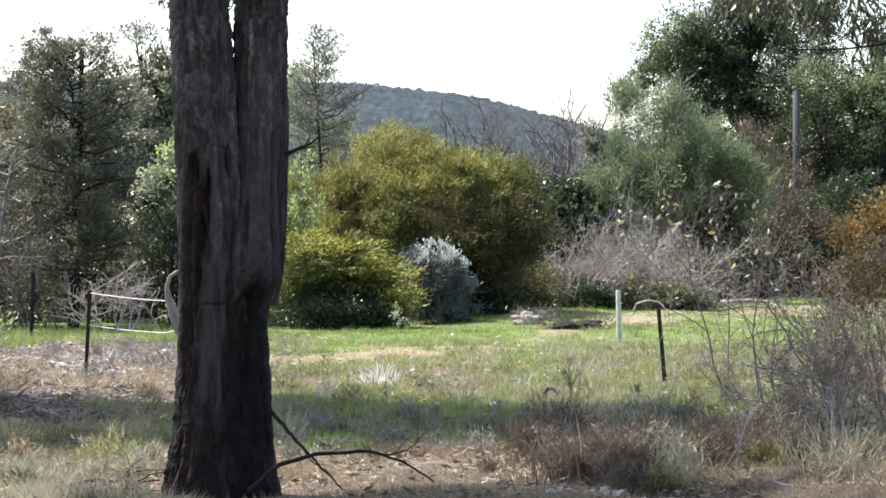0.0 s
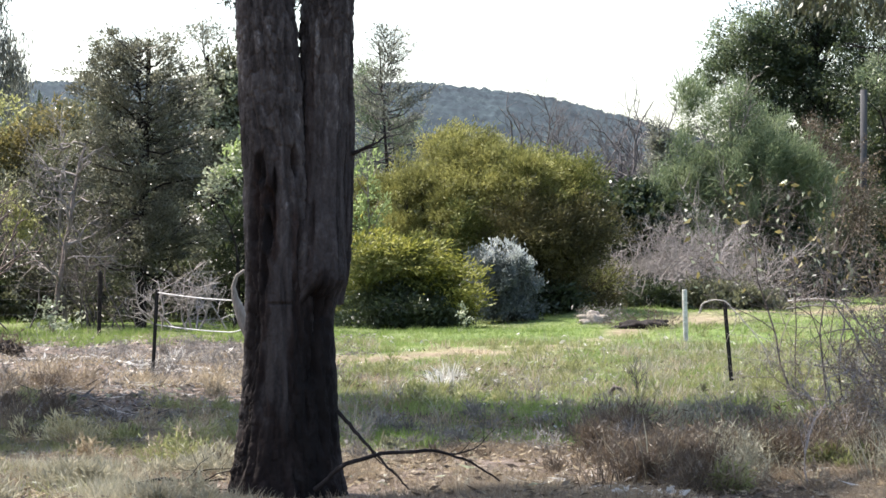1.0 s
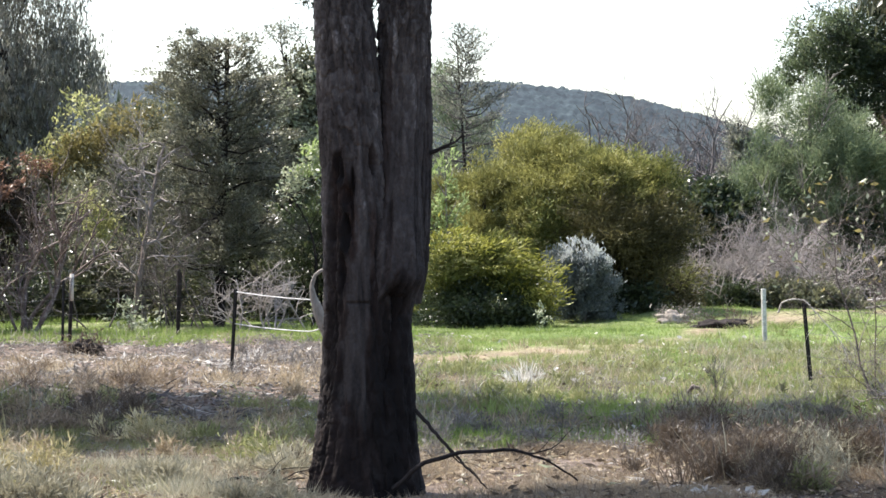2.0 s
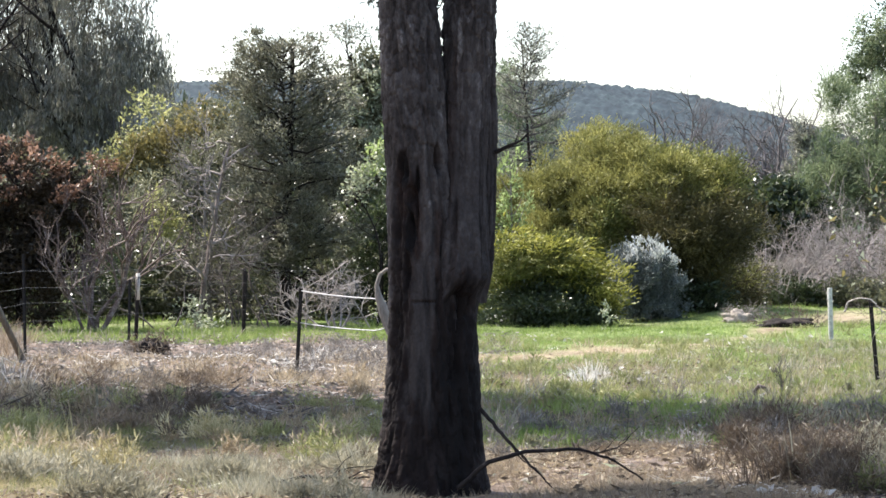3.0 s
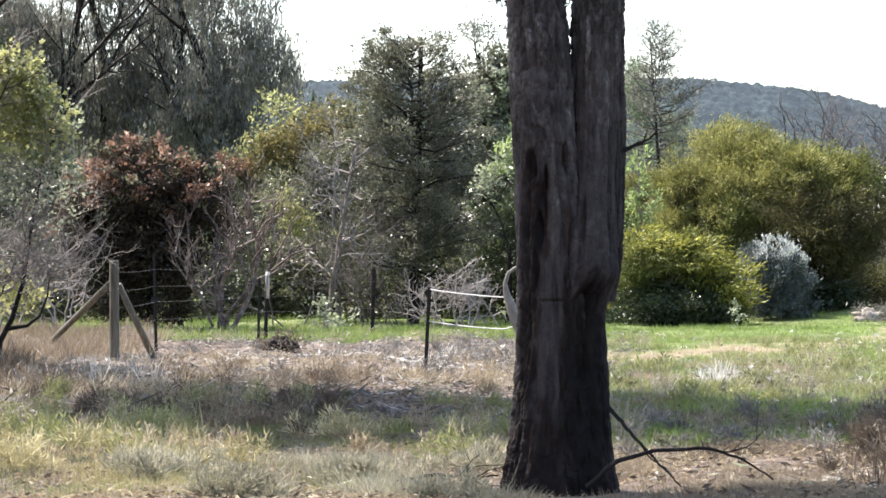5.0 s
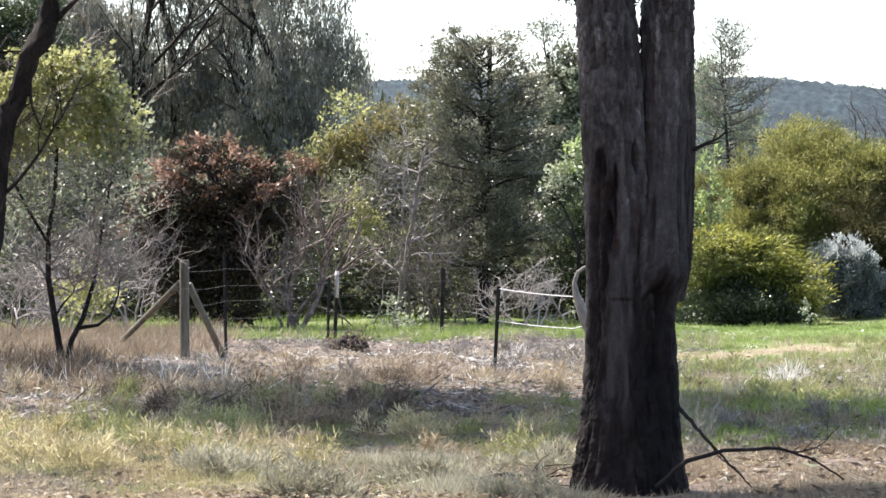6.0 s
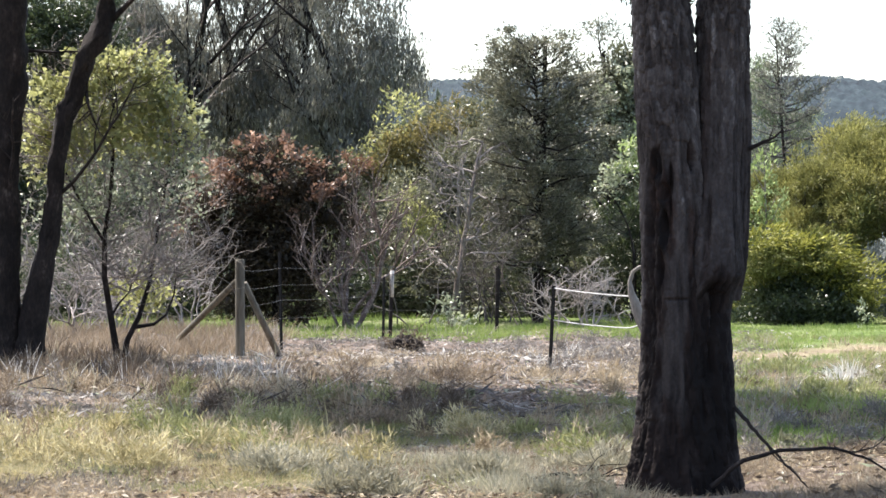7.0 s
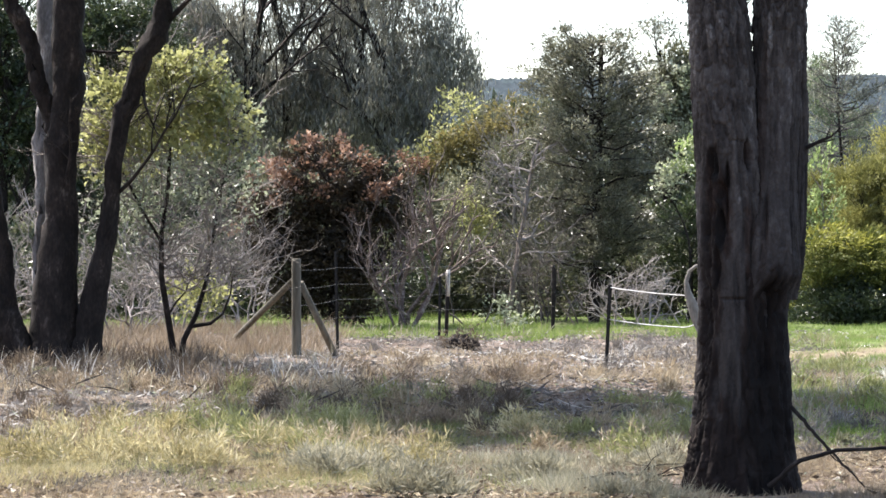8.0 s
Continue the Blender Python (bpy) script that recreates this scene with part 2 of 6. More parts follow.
GRASS_GREEN = leaf_material("green_grass", [(0, (0.09, 0.145, 0.03)), (0.5, (0.175, 0.24, 0.06)), (1, (0.32, 0.355, 0.13))], 0.45, patch=0.5)
GRASS_OLIVE = leaf_material("olive_grass", [(0, (0.105, 0.12, 0.042)), (0.5, (0.215, 0.222, 0.088)), (1, (0.43, 0.41, 0.215))], 0.42, patch=0.6)
GRASS_STRAW = leaf_material("straw_grass", [(0, (0.17, 0.125, 0.075)), (0.5, (0.33, 0.26, 0.17)), (1, (0.54, 0.47, 0.35))], 0.4, patch=0.7)
GRASS_GREY = leaf_material("grey_dead_grass", [(0, (0.075, 0.065, 0.056)), (0.6, (0.2, 0.178, 0.158)), (1, (0.46, 0.43, 0.4))], 0.3, patch=0.8)
GRASS_PALE = leaf_material("pale_tuft", [(0, (0.165, 0.15, 0.1)), (0.6, (0.31, 0.285, 0.2)), (1, (0.53, 0.49, 0.38))], 0.4, patch=1.0)
GRASS_WHITE = leaf_material("bleached_grass", [(0, (0.36, 0.33, 0.29)), (1, (0.72, 0.69, 0.64))], 0.35)
GRASS_YELLOW = leaf_material("yellow_grass", [(0, (0.165, 0.14, 0.062)), (0.5, (0.35, 0.3, 0.15)), (1, (0.6, 0.53, 0.34))], 0.42, patch=0.9)
GRASS_BROWN = leaf_material("brown_grass", [(0, (0.1, 0.07, 0.045)), (0.5, (0.21, 0.16, 0.11)), (1, (0.4, 0.32, 0.23))], 0.38, patch=0.9)
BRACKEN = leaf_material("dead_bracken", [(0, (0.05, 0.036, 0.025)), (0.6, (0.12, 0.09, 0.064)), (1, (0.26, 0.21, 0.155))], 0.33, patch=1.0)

# ---- builders ----


def thing(name, base, label, category, group="", kind=""):
    e = new(name)
    e.location = base
    e.empty_display_size = 0.2
    return tagged(e, label, category, group, kind)


def mesh_part(name, verts, faces, mat, parent=None, label="", smooth=False):
    """One mesh object from world-space points, hung under its thing."""
    root = parent.parent if parent and parent.parent else parent
    base = np.array(root.matrix_basis.translation if root else (0, 0, 0))
    v = np.asarray(verts, dtype=np.float64) - base
    me = bpy.data.meshes.new(name)
    if isinstance(faces, np.ndarray):
        n, k = faces.shape
        me.vertices.add(len(v))
        me.vertices.foreach_set("co", v.astype(np.float32).ravel())
        me.loops.add(n * k)
        me.loops.foreach_set("vertex_index", faces.astype(np.int32).ravel())
        me.polygons.add(n)
        me.polygons.foreach_set("loop_start", np.arange(0, n * k, k, dtype=np.int32))
        me.update(calc_edges=True)
        me.validate()
    else:
        me.from_pydata([tuple(p) for p in v], [], faces)
        me.update()
    if smooth:
        me.polygons.foreach_set("use_smooth", [True] * len(me.polygons))
    me.materials.append(mat)
    ob = new(name, me)
    if parent:
        ob.parent = parent
    if label:
        tagged(ob, label)
    return ob


def unit(v):
    return v / np.maximum(np.linalg.norm(v, axis=-1, keepdims=True), 1e-9)


def leaf_quads(at, along, size, slim, rng, curl=0.25):
    """Folded leaves, four corners each, from their stalks along their midribs."""
    n = len(at)
    side = unit(np.cross(along, rng.normal(size=(n, 3))))
    up = np.cross(side, along)
    s = size[:, None]
    w = s * slim
    v = np.empty((n, 4, 3))
    v[:, 0] = at
    v[:, 1] = at + along * s * 0.45 + side * w * 0.5 + up * w * curl
    v[:, 2] = at + along * s - up * s * 0.12
    v[:, 3] = at + along * s * 0.45 - side * w * 0.5 + up * w * curl
    return v.reshape(-1, 3), np.arange(n * 4).reshape(n, 4)


def crown(lobes, clumps, per, leaf, slim, spread, lean=(0, 0, 0.3), out=0.6, loose=0.7, shell=0.5, seed=0, vary=0.35, fill=0.2, shape=(1, 1, 0.6), billow=9):
    """Leaves in separate clumps over the outer part of several lobes, with a thin filling between them.
    lean: the way the sprays point; out: how far they point outwards."""
    rng = np.random.default_rng(seed)
    c = np.array([l[0] for l in lobes], float)
    r = np.array([l[1] for l in lobes], float)
    if billow:
        # smaller billows bulge from each lobe
        d = unit(rng.normal(size=(len(lobes), billow, 3)) + np.array((0, 0, 0.25)))
        part_r = r[:, None] * (0.3 + 0.25 * rng.random((len(lobes), billow, 1)))
        c = np.concatenate([(c[:, None] + d * r[:, None] * 0.68).reshape(-1, 3), c])
        r = np.concatenate([part_r.reshape(-1, 3), r * 0.62])
    vol = (r[:, 0] * r[:, 2]) ** 0.9
    pick = rng.choice(len(r), clumps, p=vol / vol.sum())
    d = unit(rng.normal(size=(clumps, 3)) + np.array((0, 0, 0.2)))
    rad = (shell + (1 - shell) * rng.random(clumps) ** 0.6) * (1 + 0.16 * rng.normal(size=clumps)) * np.where(rng.random(clumps) < 0.07, 1.25, 1)
    cen = c[pick] + d * r[pick] * rad[:, None]
    cdir = unit(d * out + np.array(lean) + 0.35 * rng.normal(size=(clumps, 3)))
    share = rng.random(clumps) ** 0.7 + 0.15
    k = rng.choice(clumps, clumps * per, p=share / share.sum())
    n = len(k)
    sp = spread * (0.4 + share)[k][:, None]
    q = unit(rng.normal(size=(n, 3))) * rng.random((n, 1)) ** 0.45 * np.array(shape)
    off = q * sp * 0.62 + cdir[k] * (rng.random((n, 1)) - 0.3) * sp * 0.9
    stray = rng.random(n) < fill
    off[stray] = rng.normal(size=(int(stray.sum()), 3)) * spread * 0.65
    along = unit(cdir[k] + 0.5 * q + loose * rng.normal(size=(n, 3)))
    size = leaf * (1 + vary * rng.normal(size=n)).clip(0.4, 2)
    at = cen[k] + off
    at[:, 2] = np.maximum(at[:, 2], 0.03)
    return leaf_quads(at, along, size, slim, rng)


def tubes(lines, sides=5):
    """Joins tapered round limbs, each a list of points with radii, into one set of points and faces."""
    vs, fs, n0 = [], [], 0
    for pts, rad in lines:
        p = np.asarray(pts, float)
        rad = np.asarray(rad, float)
        t = unit(np.gradient(p, axis=0))
        ref = np.array((0.31, 0.87, 0.12)) if abs(t[0, 1]) < 0.8 else np.array((0.9, 0.1, 0.3))
        a = unit(np.cross(t, ref))
        b = np.cross(t, a)
        ang = np.arange(sides) * 2 * math.pi / sides
        ring = p[:, None] + rad[:, None, None] * (np.cos(ang)[None, :, None] * a[:, None] + np.sin(ang)[None, :, None] * b[:, None])
        m = len(p)
        vs.append(ring.reshape(-1, 3))
        i = np.arange(m - 1)[:, None] * sides
        j = np.arange(sides)[None]
        j2 = (j + 1) % sides
        fs.append((n0 + np.stack([i + j, i + j2, i + sides + j2, i + sides + j], -1)).reshape(-1, 4))
        n0 += m * sides
    return np.concatenate(vs), np.concatenate(fs)


def grow(start, way, length, radius, levels, rng, kids=5, bend=0.15, lift=0.1, fork=0.8, shrink=0.55, steps=7, first=0.25, thin=0.5):
    """A limb that wanders and bears smaller limbs: a list of points-and-radii lines, the first one the stem."""
    pts = [np.array(start, float)]
    d = unit(np.array(way, float))
    for i in range(steps):
        d = unit(d + bend * rng.normal(size=3) + np.array((0, 0, lift)) * 0.3)
        pts.append(pts[-1] + d * length / steps)
    rad = radius * np.linspace(1, 0.3, steps + 1)
    lines = [(pts, rad)]
    if levels > 0:
        for q in range(kids):
            f = first + (0.98 - first) * (q + rng.random()) / kids
            s = f * steps
            i = min(int(s), steps - 1)
            p = pts[i] + (pts[i + 1] - pts[i]) * (s - i)
            along = unit(pts[i + 1] - pts[i])
            side = unit(np.cross(along, rng.normal(size=3)))
            d2 = unit(along * (1 - 0.45 * fork) + side * fork + np.array((0, 0, lift)))
            lines += grow(p, d2, length * shrink * (1.15 - 0.6 * f) * (0.7 + 0.6 * rng.random()), max(radius * thin * (1.1 - 0.5 * f), 0.0025), levels - 1, rng, max(kids - 1, 3), bend, lift, fork, shrink, max(steps - 2, 3), 0.2, thin)
    return lines


def bare_shrub(name, base, label, stems, height, radius, mat, seed, levels=3, kids=6, lean=0.45, group="", width=0.3, lift=0.12, bend=0.16, category="shrub", shrink=0.55, sides=3, thin=0.5):
    rng = np.random.default_rng(seed)
    t = thing(name, base, label, category, group)
    every = []
    for i in range(stems):
        a = rng.random() * 2 * math.pi
        b = np.array(base) + np.array((math.cos(a), math.sin(a), 0)) * width * math.sqrt(rng.random()) + np.array((0, 0, -0.05))
        w = (math.cos(a) * lean * rng.random(), math.sin(a) * lean * rng.random(), 1)
        lines = grow(b, w, height * (0.7 + 0.4 * rng.random()), radius * (0.6 + 0.6 * rng.random()), levels, rng, kids, bend, lift, shrink=shrink, thin=thin)
        lines = [(np.maximum(np.asarray(p), (-1e9, -1e9, -0.06)), r) for p, r in lines]
        v, f = tubes(lines, sides)
        mesh_part("stem", v, f, mat, t, smooth=True)
        every += lines
    return t, every


def woody(t, base, top, radius, seed, mat=BARK_GREY, kids=9, levels=2, shrink=0.4, lift=0.25, bend=0.05, first=0.2, fork=0.85, name="trunk", thin=0.42):
    """Trunk and limbs of a tree from its base to its top."""
    rng = np.random.default_rng(seed)
    d = np.array(top, float) - np.array(base, float)
    start = np.array(base, float) - np.array((0, 0, 0.1))
    lines = grow(start, d, np.linalg.norm(d), radius, levels, rng, kids, bend, lift, fork, shrink, 9, first, thin)
    v, f = tubes(lines[:1], 8)
    v2, f2 = tubes(lines[1:], 3)
    mesh_part(name, np.concatenate([v, v2]), np.concatenate([f, f2 + len(v)]), mat, t, smooth=True)
    return lines


def leafy(t, name, lobes, clumps, per, leaf, slim, spread, mat, seed, label="", **kw):
    v, f = crown(lobes, clumps, per, leaf, slim, spread, seed=seed, **kw)
    return mesh_part(name, v, f, mat, t, label)


def tiered(t, base, top, profile, limbs, per, leaf, slim, mat, bark, seed, clump=0.2, flat=0.5, sweep=(0.1, 0.7), low=0.0, label="", twigs=0):
    """Foliage carried by limbs set round a straight stem. profile: share of the height, reach of the limbs; sweep: how steeply they rise at the foot and at the top; low: limbs below this share are bare."""
    rng = np.random.default_rng(seed)
    base, top = np.array(base, float), np.array(top, float)
    lines, cen, way = [], [], []
    f0, f1 = profile[0][0], profile[-1][0]
    for q in range(limbs):
        f = f0 + (f1 - f0) * (q + rng.random()) / limbs
        reach = np.interp(f, [p[0] for p in profile], [p[1] for p in profile]) * (0.6 + 0.55 * rng.random())
        a = q * 2.4 + 0.5 * rng.normal()
        d = unit(np.array((math.cos(a), math.sin(a), np.interp(f, (f0, f1), sweep) + 0.12 * rng.normal())))
        p0 = base + (top - base) * f
        side = 0.07 * reach * rng.normal(size=3)
        pts = [p0, p0 + d * reach * 0.35 + side - (0, 0, 0.05 * reach), p0 + d * reach * 0.7 + side * 0.5, p0 + d * reach]
        lines.append((pts, np.array((0.022, 0.015, 0.009, 0.004)) * (0.5 + 0.5 * reach)))
        for g in range(twigs):
            k = 0.25 + 0.75 * rng.random()
            lines += grow(p0 + d * reach * k, unit(d + 0.8 * rng.normal(size=3)), 0.45 * reach * (1.1 - 0.5 * k), 0.006, 0, rng, steps=3, bend=0.25)
        if f < low:
            continue
        n = max(2, int(reach / 0.24))
        for g in range(n):
            cen.append(p0 + d * reach * (0.3 + 0.72 * (g + rng.random()) / n) + 0.05 * rng.normal(size=3))
            way.append(d)
    v, f = tubes(lines, 4)
    mesh_part("limb_growth", v, f, bark, t, smooth=True)
    k = np.repeat(np.arange(len(cen)), per)
    size = (0.55 + 0.8 * rng.random(len(cen)))[k][:, None]
    cen, way = np.array(cen)[k], np.array(way)[k]
    q = unit(rng.normal(size=(len(k), 3))) * rng.random((len(k), 1)) ** 0.5
    along = unit(way * 0.7 + 0.5 * q + (0, 0, 0.25) + 0.4 * rng.normal(size=(len(k), 3)))
    v, f = leaf_quads(cen + q * (clump, clump, clump * flat) * size, along, leaf * (0.5 + rng.random(len(k))), slim, rng)
    return mesh_part("crown", v, f, mat, t, label)


def curtains(t, lobes, count, per, leaf, slim, mat, seed, long=1.3, wide=0.13):
    """Hanging tassels of narrow leaves inside several lobes."""
    rng = np.random.default_rng(seed)
    c, r = np.array([l[0] for l in lobes], float), np.array([l[1] for l in lobes], float)
    vol = r[:, 0] * r[:, 2]
    pick = rng.choice(len(r), count, p=vol / vol.sum())
    head = c[pick] + unit(rng.normal(size=(count, 3))) * (0.25 + 0.8 * rng.random((count, 1)) ** 0.6) * r[pick]
    length = long * (0.35 + 0.9 * rng.random(count))
    girth = wide * (0.5 + rng.random(count))
    k = rng.integers(0, count, count * per)
    s = rng.random(len(k))
    off = rng.normal(size=(len(k), 2)) * (girth[k] * (0.55 + 0.7 * np.sin(s * 2.6)))[:, None]
    at = np.column_stack([head[k][:, :2] + off, head[k][:, 2] - s * length[k]])
    along = unit(np.column_stack([rng.normal(size=(len(k), 2)) * 0.28, -np.ones(len(k))]))
    v, f = leaf_quads(at, along, leaf * (0.5 + rng.random(len(k))), slim, rng)
    return mesh_part("crown", v, f, mat, t)


def leaves_on(t, name, lines, count, leaf, slim, mat, seed, lean=(0, 0, -0.3), label="", low=0.0, jitter=0.05):
    """Single leaves along the thin limbs."""
    rng = np.random.default_rng(seed)
    ends = np.array([p for pts, rad in lines for p, r in zip(pts, rad) if r < 0.02 and p[2] > low])
    at = ends[rng.integers(0, len(ends), count)] + rng.normal(size=(count, 3)) * jitter
    along = unit(rng.normal(size=(count, 3)) + np.array(lean))
    v, f = leaf_quads(at, along, leaf * (0.6 + 0.8 * rng.random(count)), slim, rng)
    return mesh_part(name, v, f, mat, t, label)


def hash_noise(x, y, seed=0):
    """Smooth value noise in the plan, 0 to 1."""
    xi, yi = np.floor(x).astype(np.int64), np.floor(y).astype(np.int64)
    fx, fy = x - xi, y - yi
    fx, fy = fx * fx * (3 - 2 * fx), fy * fy * (3 - 2 * fy)

    def h(a, b):
        k = (a * 374761393 + b * 668265263 + seed * 974711) & 0x7fffffff
        k = ((k ^ (k >> 13)) * 1274126177) & 0x7fffffff
        return ((k ^ (k >> 16)) & 0xffff) / 65535.0
    return (h(xi, yi) * (1 - fx) + h(xi + 1, yi) * fx) * (1 - fy) + (h(xi, yi + 1) * (1 - fx) + h(xi + 1, yi + 1) * fx) * fy


def rise(x, y):
    """The paddock climbs a little towards its far side."""
    a, b = np.clip((y - 44) / 14, 0, 1), np.clip((x + 2.5) / 4, 0, 1)
    return 0.36 * a * a * (3 - 2 * a) * b * b * (3 - 2 * b)


def ground_height(x, y):
    bumps = 0.12 * (hash_noise(x / 3.1, y / 3.1, 1) - 0.5) + 0.09 * (hash_noise(x / 0.8, y / 0.8, 2) - 0.5)
    foot = np.exp(-((x + 1.5) / 1.3) ** 2 - ((y - 16.8) / 1.2) ** 2)
    return rise(x, y) + bumps * (1 - foot) - 0.045 * foot


# ---- ground and distance ----
gx = np.concatenate([[-3000, -800, -200, -90, -50], np.linspace(-30, 20, 250), [50, 90, 200, 800, 3000]])
gy = np.concatenate([[-3000, -500, -60, 0, 8], np.linspace(12, 72, 300), [90, 140, 300, 900, 3000]])
GX, GY = np.meshgrid(gx, gy)
near = (np.abs(GX) < 40) & (GY > 10) & (GY < 75)
GZ = np.where(near, ground_height(GX, GY), rise(GX, GY))
nx, ny = len(gx), len(gy)
i, j = np.meshgrid(np.arange(nx - 1), np.arange(ny - 1))
k0 = (j * nx + i).ravel()
ground = mesh_part("ground", np.stack([GX, GY, GZ], -1).reshape(-1, 3), np.stack([k0, k0 + 1, k0 + nx + 1, k0 + nx], -1), SOIL, smooth=True)
# green turf behind the fence and in the clearing, a worn track curving through it


def worn(x, y):
    """How bare the track is at a place, 0 to 1."""
    d, b = np.hypot(x, y), np.degrees(np.arctan2(x, y))
    line = np.interp(b, (-4.6, -2.5, -1, 0.5, 1.7, 2.7, 4, 6.2, 11), (35.5, 37.2, 39.4, 40.3, 43, 47.3, 51, 55, 57))
    wob = hash_noise(x / 1.7, y / 1.7, 5)
    on = np.exp(-((d - line + 1.5 * (wob - 0.5)) / 1.9) ** 2) * (b > -4.6)
    foot = 1.3 * np.exp(-((x + 1.5) / 0.9) ** 2 - ((y - 17) / 0.8) ** 2)
    return np.clip(on * np.clip((wob - 0.1) * 2.6, 0, 1) + foot, 0, 1)


GD, GB = np.hypot(GX, GY), np.degrees(np.arctan2(GX, GY))
edge = np.interp(GB, (-6.5, -2.5), (44.0, 28.0)) + 5 * (hash_noise(GX / 2.2, GY / 2.2, 5) - 0.5)
green = np.clip((GD - edge) / 6, 0, 1) * (0.55 + 0.45 * hash_noise(GX / 1.1, GY / 1.6, 15))
track = 0.95 * worn(GX, GY) * (GD > 30)
cover = ground.data.attributes.new("cover", 'FLOAT_COLOR', 'POINT')
cover.data.foreach_set("color", np.stack([green, track, 0 * green, 0 * green + 1], -1).astype(np.float32).ravel())
tagged(ground, "bare brown soil with dry leaf litter under rough grass", "ground", kind="structure")


def ridge(name, label, dist, depth, outline, rough, seed):
    """A long wooded ridge: bearing to the right in degrees, height in metres."""
    b = np.array([o[0] for o in outline])
    h = np.array([o[1] for o in outline])
    bb = np.concatenate([np.linspace(b[0], -24, 120), np.linspace(-23.9, 11.9, 520), np.linspace(12, b[-1], 120)])
    hh = np.interp(bb, b, h)
    rows = np.linspace(0, 1, 70)
    rng = np.random.default_rng(seed)
    V = []
    for f in rows:
        d = dist + depth * f
        prof = math.sin(f * math.pi / 2)
        x, y = d * np.sin(np.radians(bb)), d * np.cos(np.radians(bb))
        z = hh * prof * (1 + f * depth / dist * 0.0) + rough * (0.6 * rng.random(len(bb)) + 0.8 * hash_noise(bb * 17, 0 * bb + f * 90, seed)) * (0.4 + 0.6 * f) - 4 * (f == 0)
        V.append(np.stack([x, y, z], -1))
    nb = len(bb)
    i, j = np.meshgrid(np.arange(nb - 1), np.arange(len(rows) - 1))
    k = (j * nb + i).ravel()
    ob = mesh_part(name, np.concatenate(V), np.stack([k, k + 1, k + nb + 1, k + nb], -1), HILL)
    return tagged(ob, label, "hill", kind="structure")


ridge("hill", "distant wooded hill under a white sky, haze put into its blue-green", 1400, 500, [(-60, 20), (-40, 70), (-25, 102), (-14, 118), (-8, 121), (-2, 121), (0, 114), (0.9, 110), (2.8, 94), (3.95, 83), (5, 73), (9, 58), (20, 45), (50, 20)], 5.0, 3)

# ---- far trees behind the paddock ----
t = thing("evergreen_tree", (9.94, 75.35, 0), "tall dense dark green evergreen tree at the paddock's back edge", "tree")
woody(t, (9.94, 75.35, 0), (9.25, 75.44, 8.47), 0.28, 11, BARK, 12, 2)
leafy(t, "crown", [((8.25, 75.55, 7.72), (1.37, 1.09, 1.28)), ((9.92, 75.35, 6.6), (2.22, 1.78, 2.22)), ((7.64, 74.61, 6.21), (1.18, 1.06, 1.69)), ((9.14, 74.44, 4.2), (1.86, 1.48, 2.02)), ((7.07, 76.67, 8.06), (0.78, 0.7, 0.78)), ((6.39, 75.73, 6.96), (0.68, 0.62, 0.68)), ((10.42, 75.28, 5.24), (1.54, 1.23, 1.88)), ((9.37, 76.43, 8.22), (1.21, 0.97, 1.04)), ((8.7, 76.0, 8.3), (1.4, 1.1, 1.2)), ((10.7, 75.6, 8.2), (1.5, 1.1, 1.2)), ((8.1, 75.9, 6.9), (1.3, 1.0, 1.3))], 1250, 66, 0.1, 0.4, 0.36, DARK_GREEN, 12, out=0.7, lean=(0, 0, 0.1))
# lighter leaves put the sun's light on this tree's edge into the colour
leafy(t, "spray", [((6.52, 75.22, 7.52), (0.65, 0.52, 0.85)), ((5.85, 75.27, 6.59), (0.54, 0.43, 0.59)), ((7.19, 75.16, 8.44), (0.59, 0.48, 0.42))], 75, 60, 0.085, 0.4, 0.3, FEATHER, 10, "yellowish sprays, sunlight put into their colour")
t = thing("evergreen_tree", (10.11, 85.4, 0), "dark evergreen tree filling the woodland behind", "tree")
woody(t, (10.11, 85.4, 0), (10.09, 85.41, 8.22), 0.2, 4, BARK, 10, 1)
leafy(t, "crown", [((9.71, 85.45, 7.26), (2.13, 1.49, 1.74)), ((8.77, 85.55, 4.77), (2.13, 1.49, 2.51)), ((11.61, 85.21, 5.14), (2.32, 1.62, 2.71)), ((13.99, 86.88, 4.83), (2.38, 1.66, 2.38)), ((10.86, 85.31, 2.46), (3.87, 2.32, 2.13))], 400, 84, 0.14, 0.42, 0.42, DARK_GREEN, 5, billow=12)
t = thing("evergreen_tree", (11.45, 71.08, 0), "spreading mid-green evergreen tree behind a bare pole", "tree")
woody(t, (11.45, 71.08, 0), (11.28, 71.11, 7.45), 0.25, 13, BARK, 12, 2)
leafy(t, "crown", [((11.44, 71.09, 5.37), (1.78, 1.43, 1.46)), ((12.38, 70.93, 3.77), (1.94, 1.55, 2.27)), ((10.51, 71.23, 3.45), (1.3, 1.04, 1.94)), ((10.15, 73.3, 6.14), (1, 0.8, 1)), ((12.84, 70.85, 5.68), (1.13, 0.91, 1.3)), ((9.69, 72.35, 3.97), (1.31, 1.05, 1.48))], 720, 66, 0.1, 0.4, 0.36, DARK_GREEN, 14, out=0.7, lean=(0, 0, 0.1))
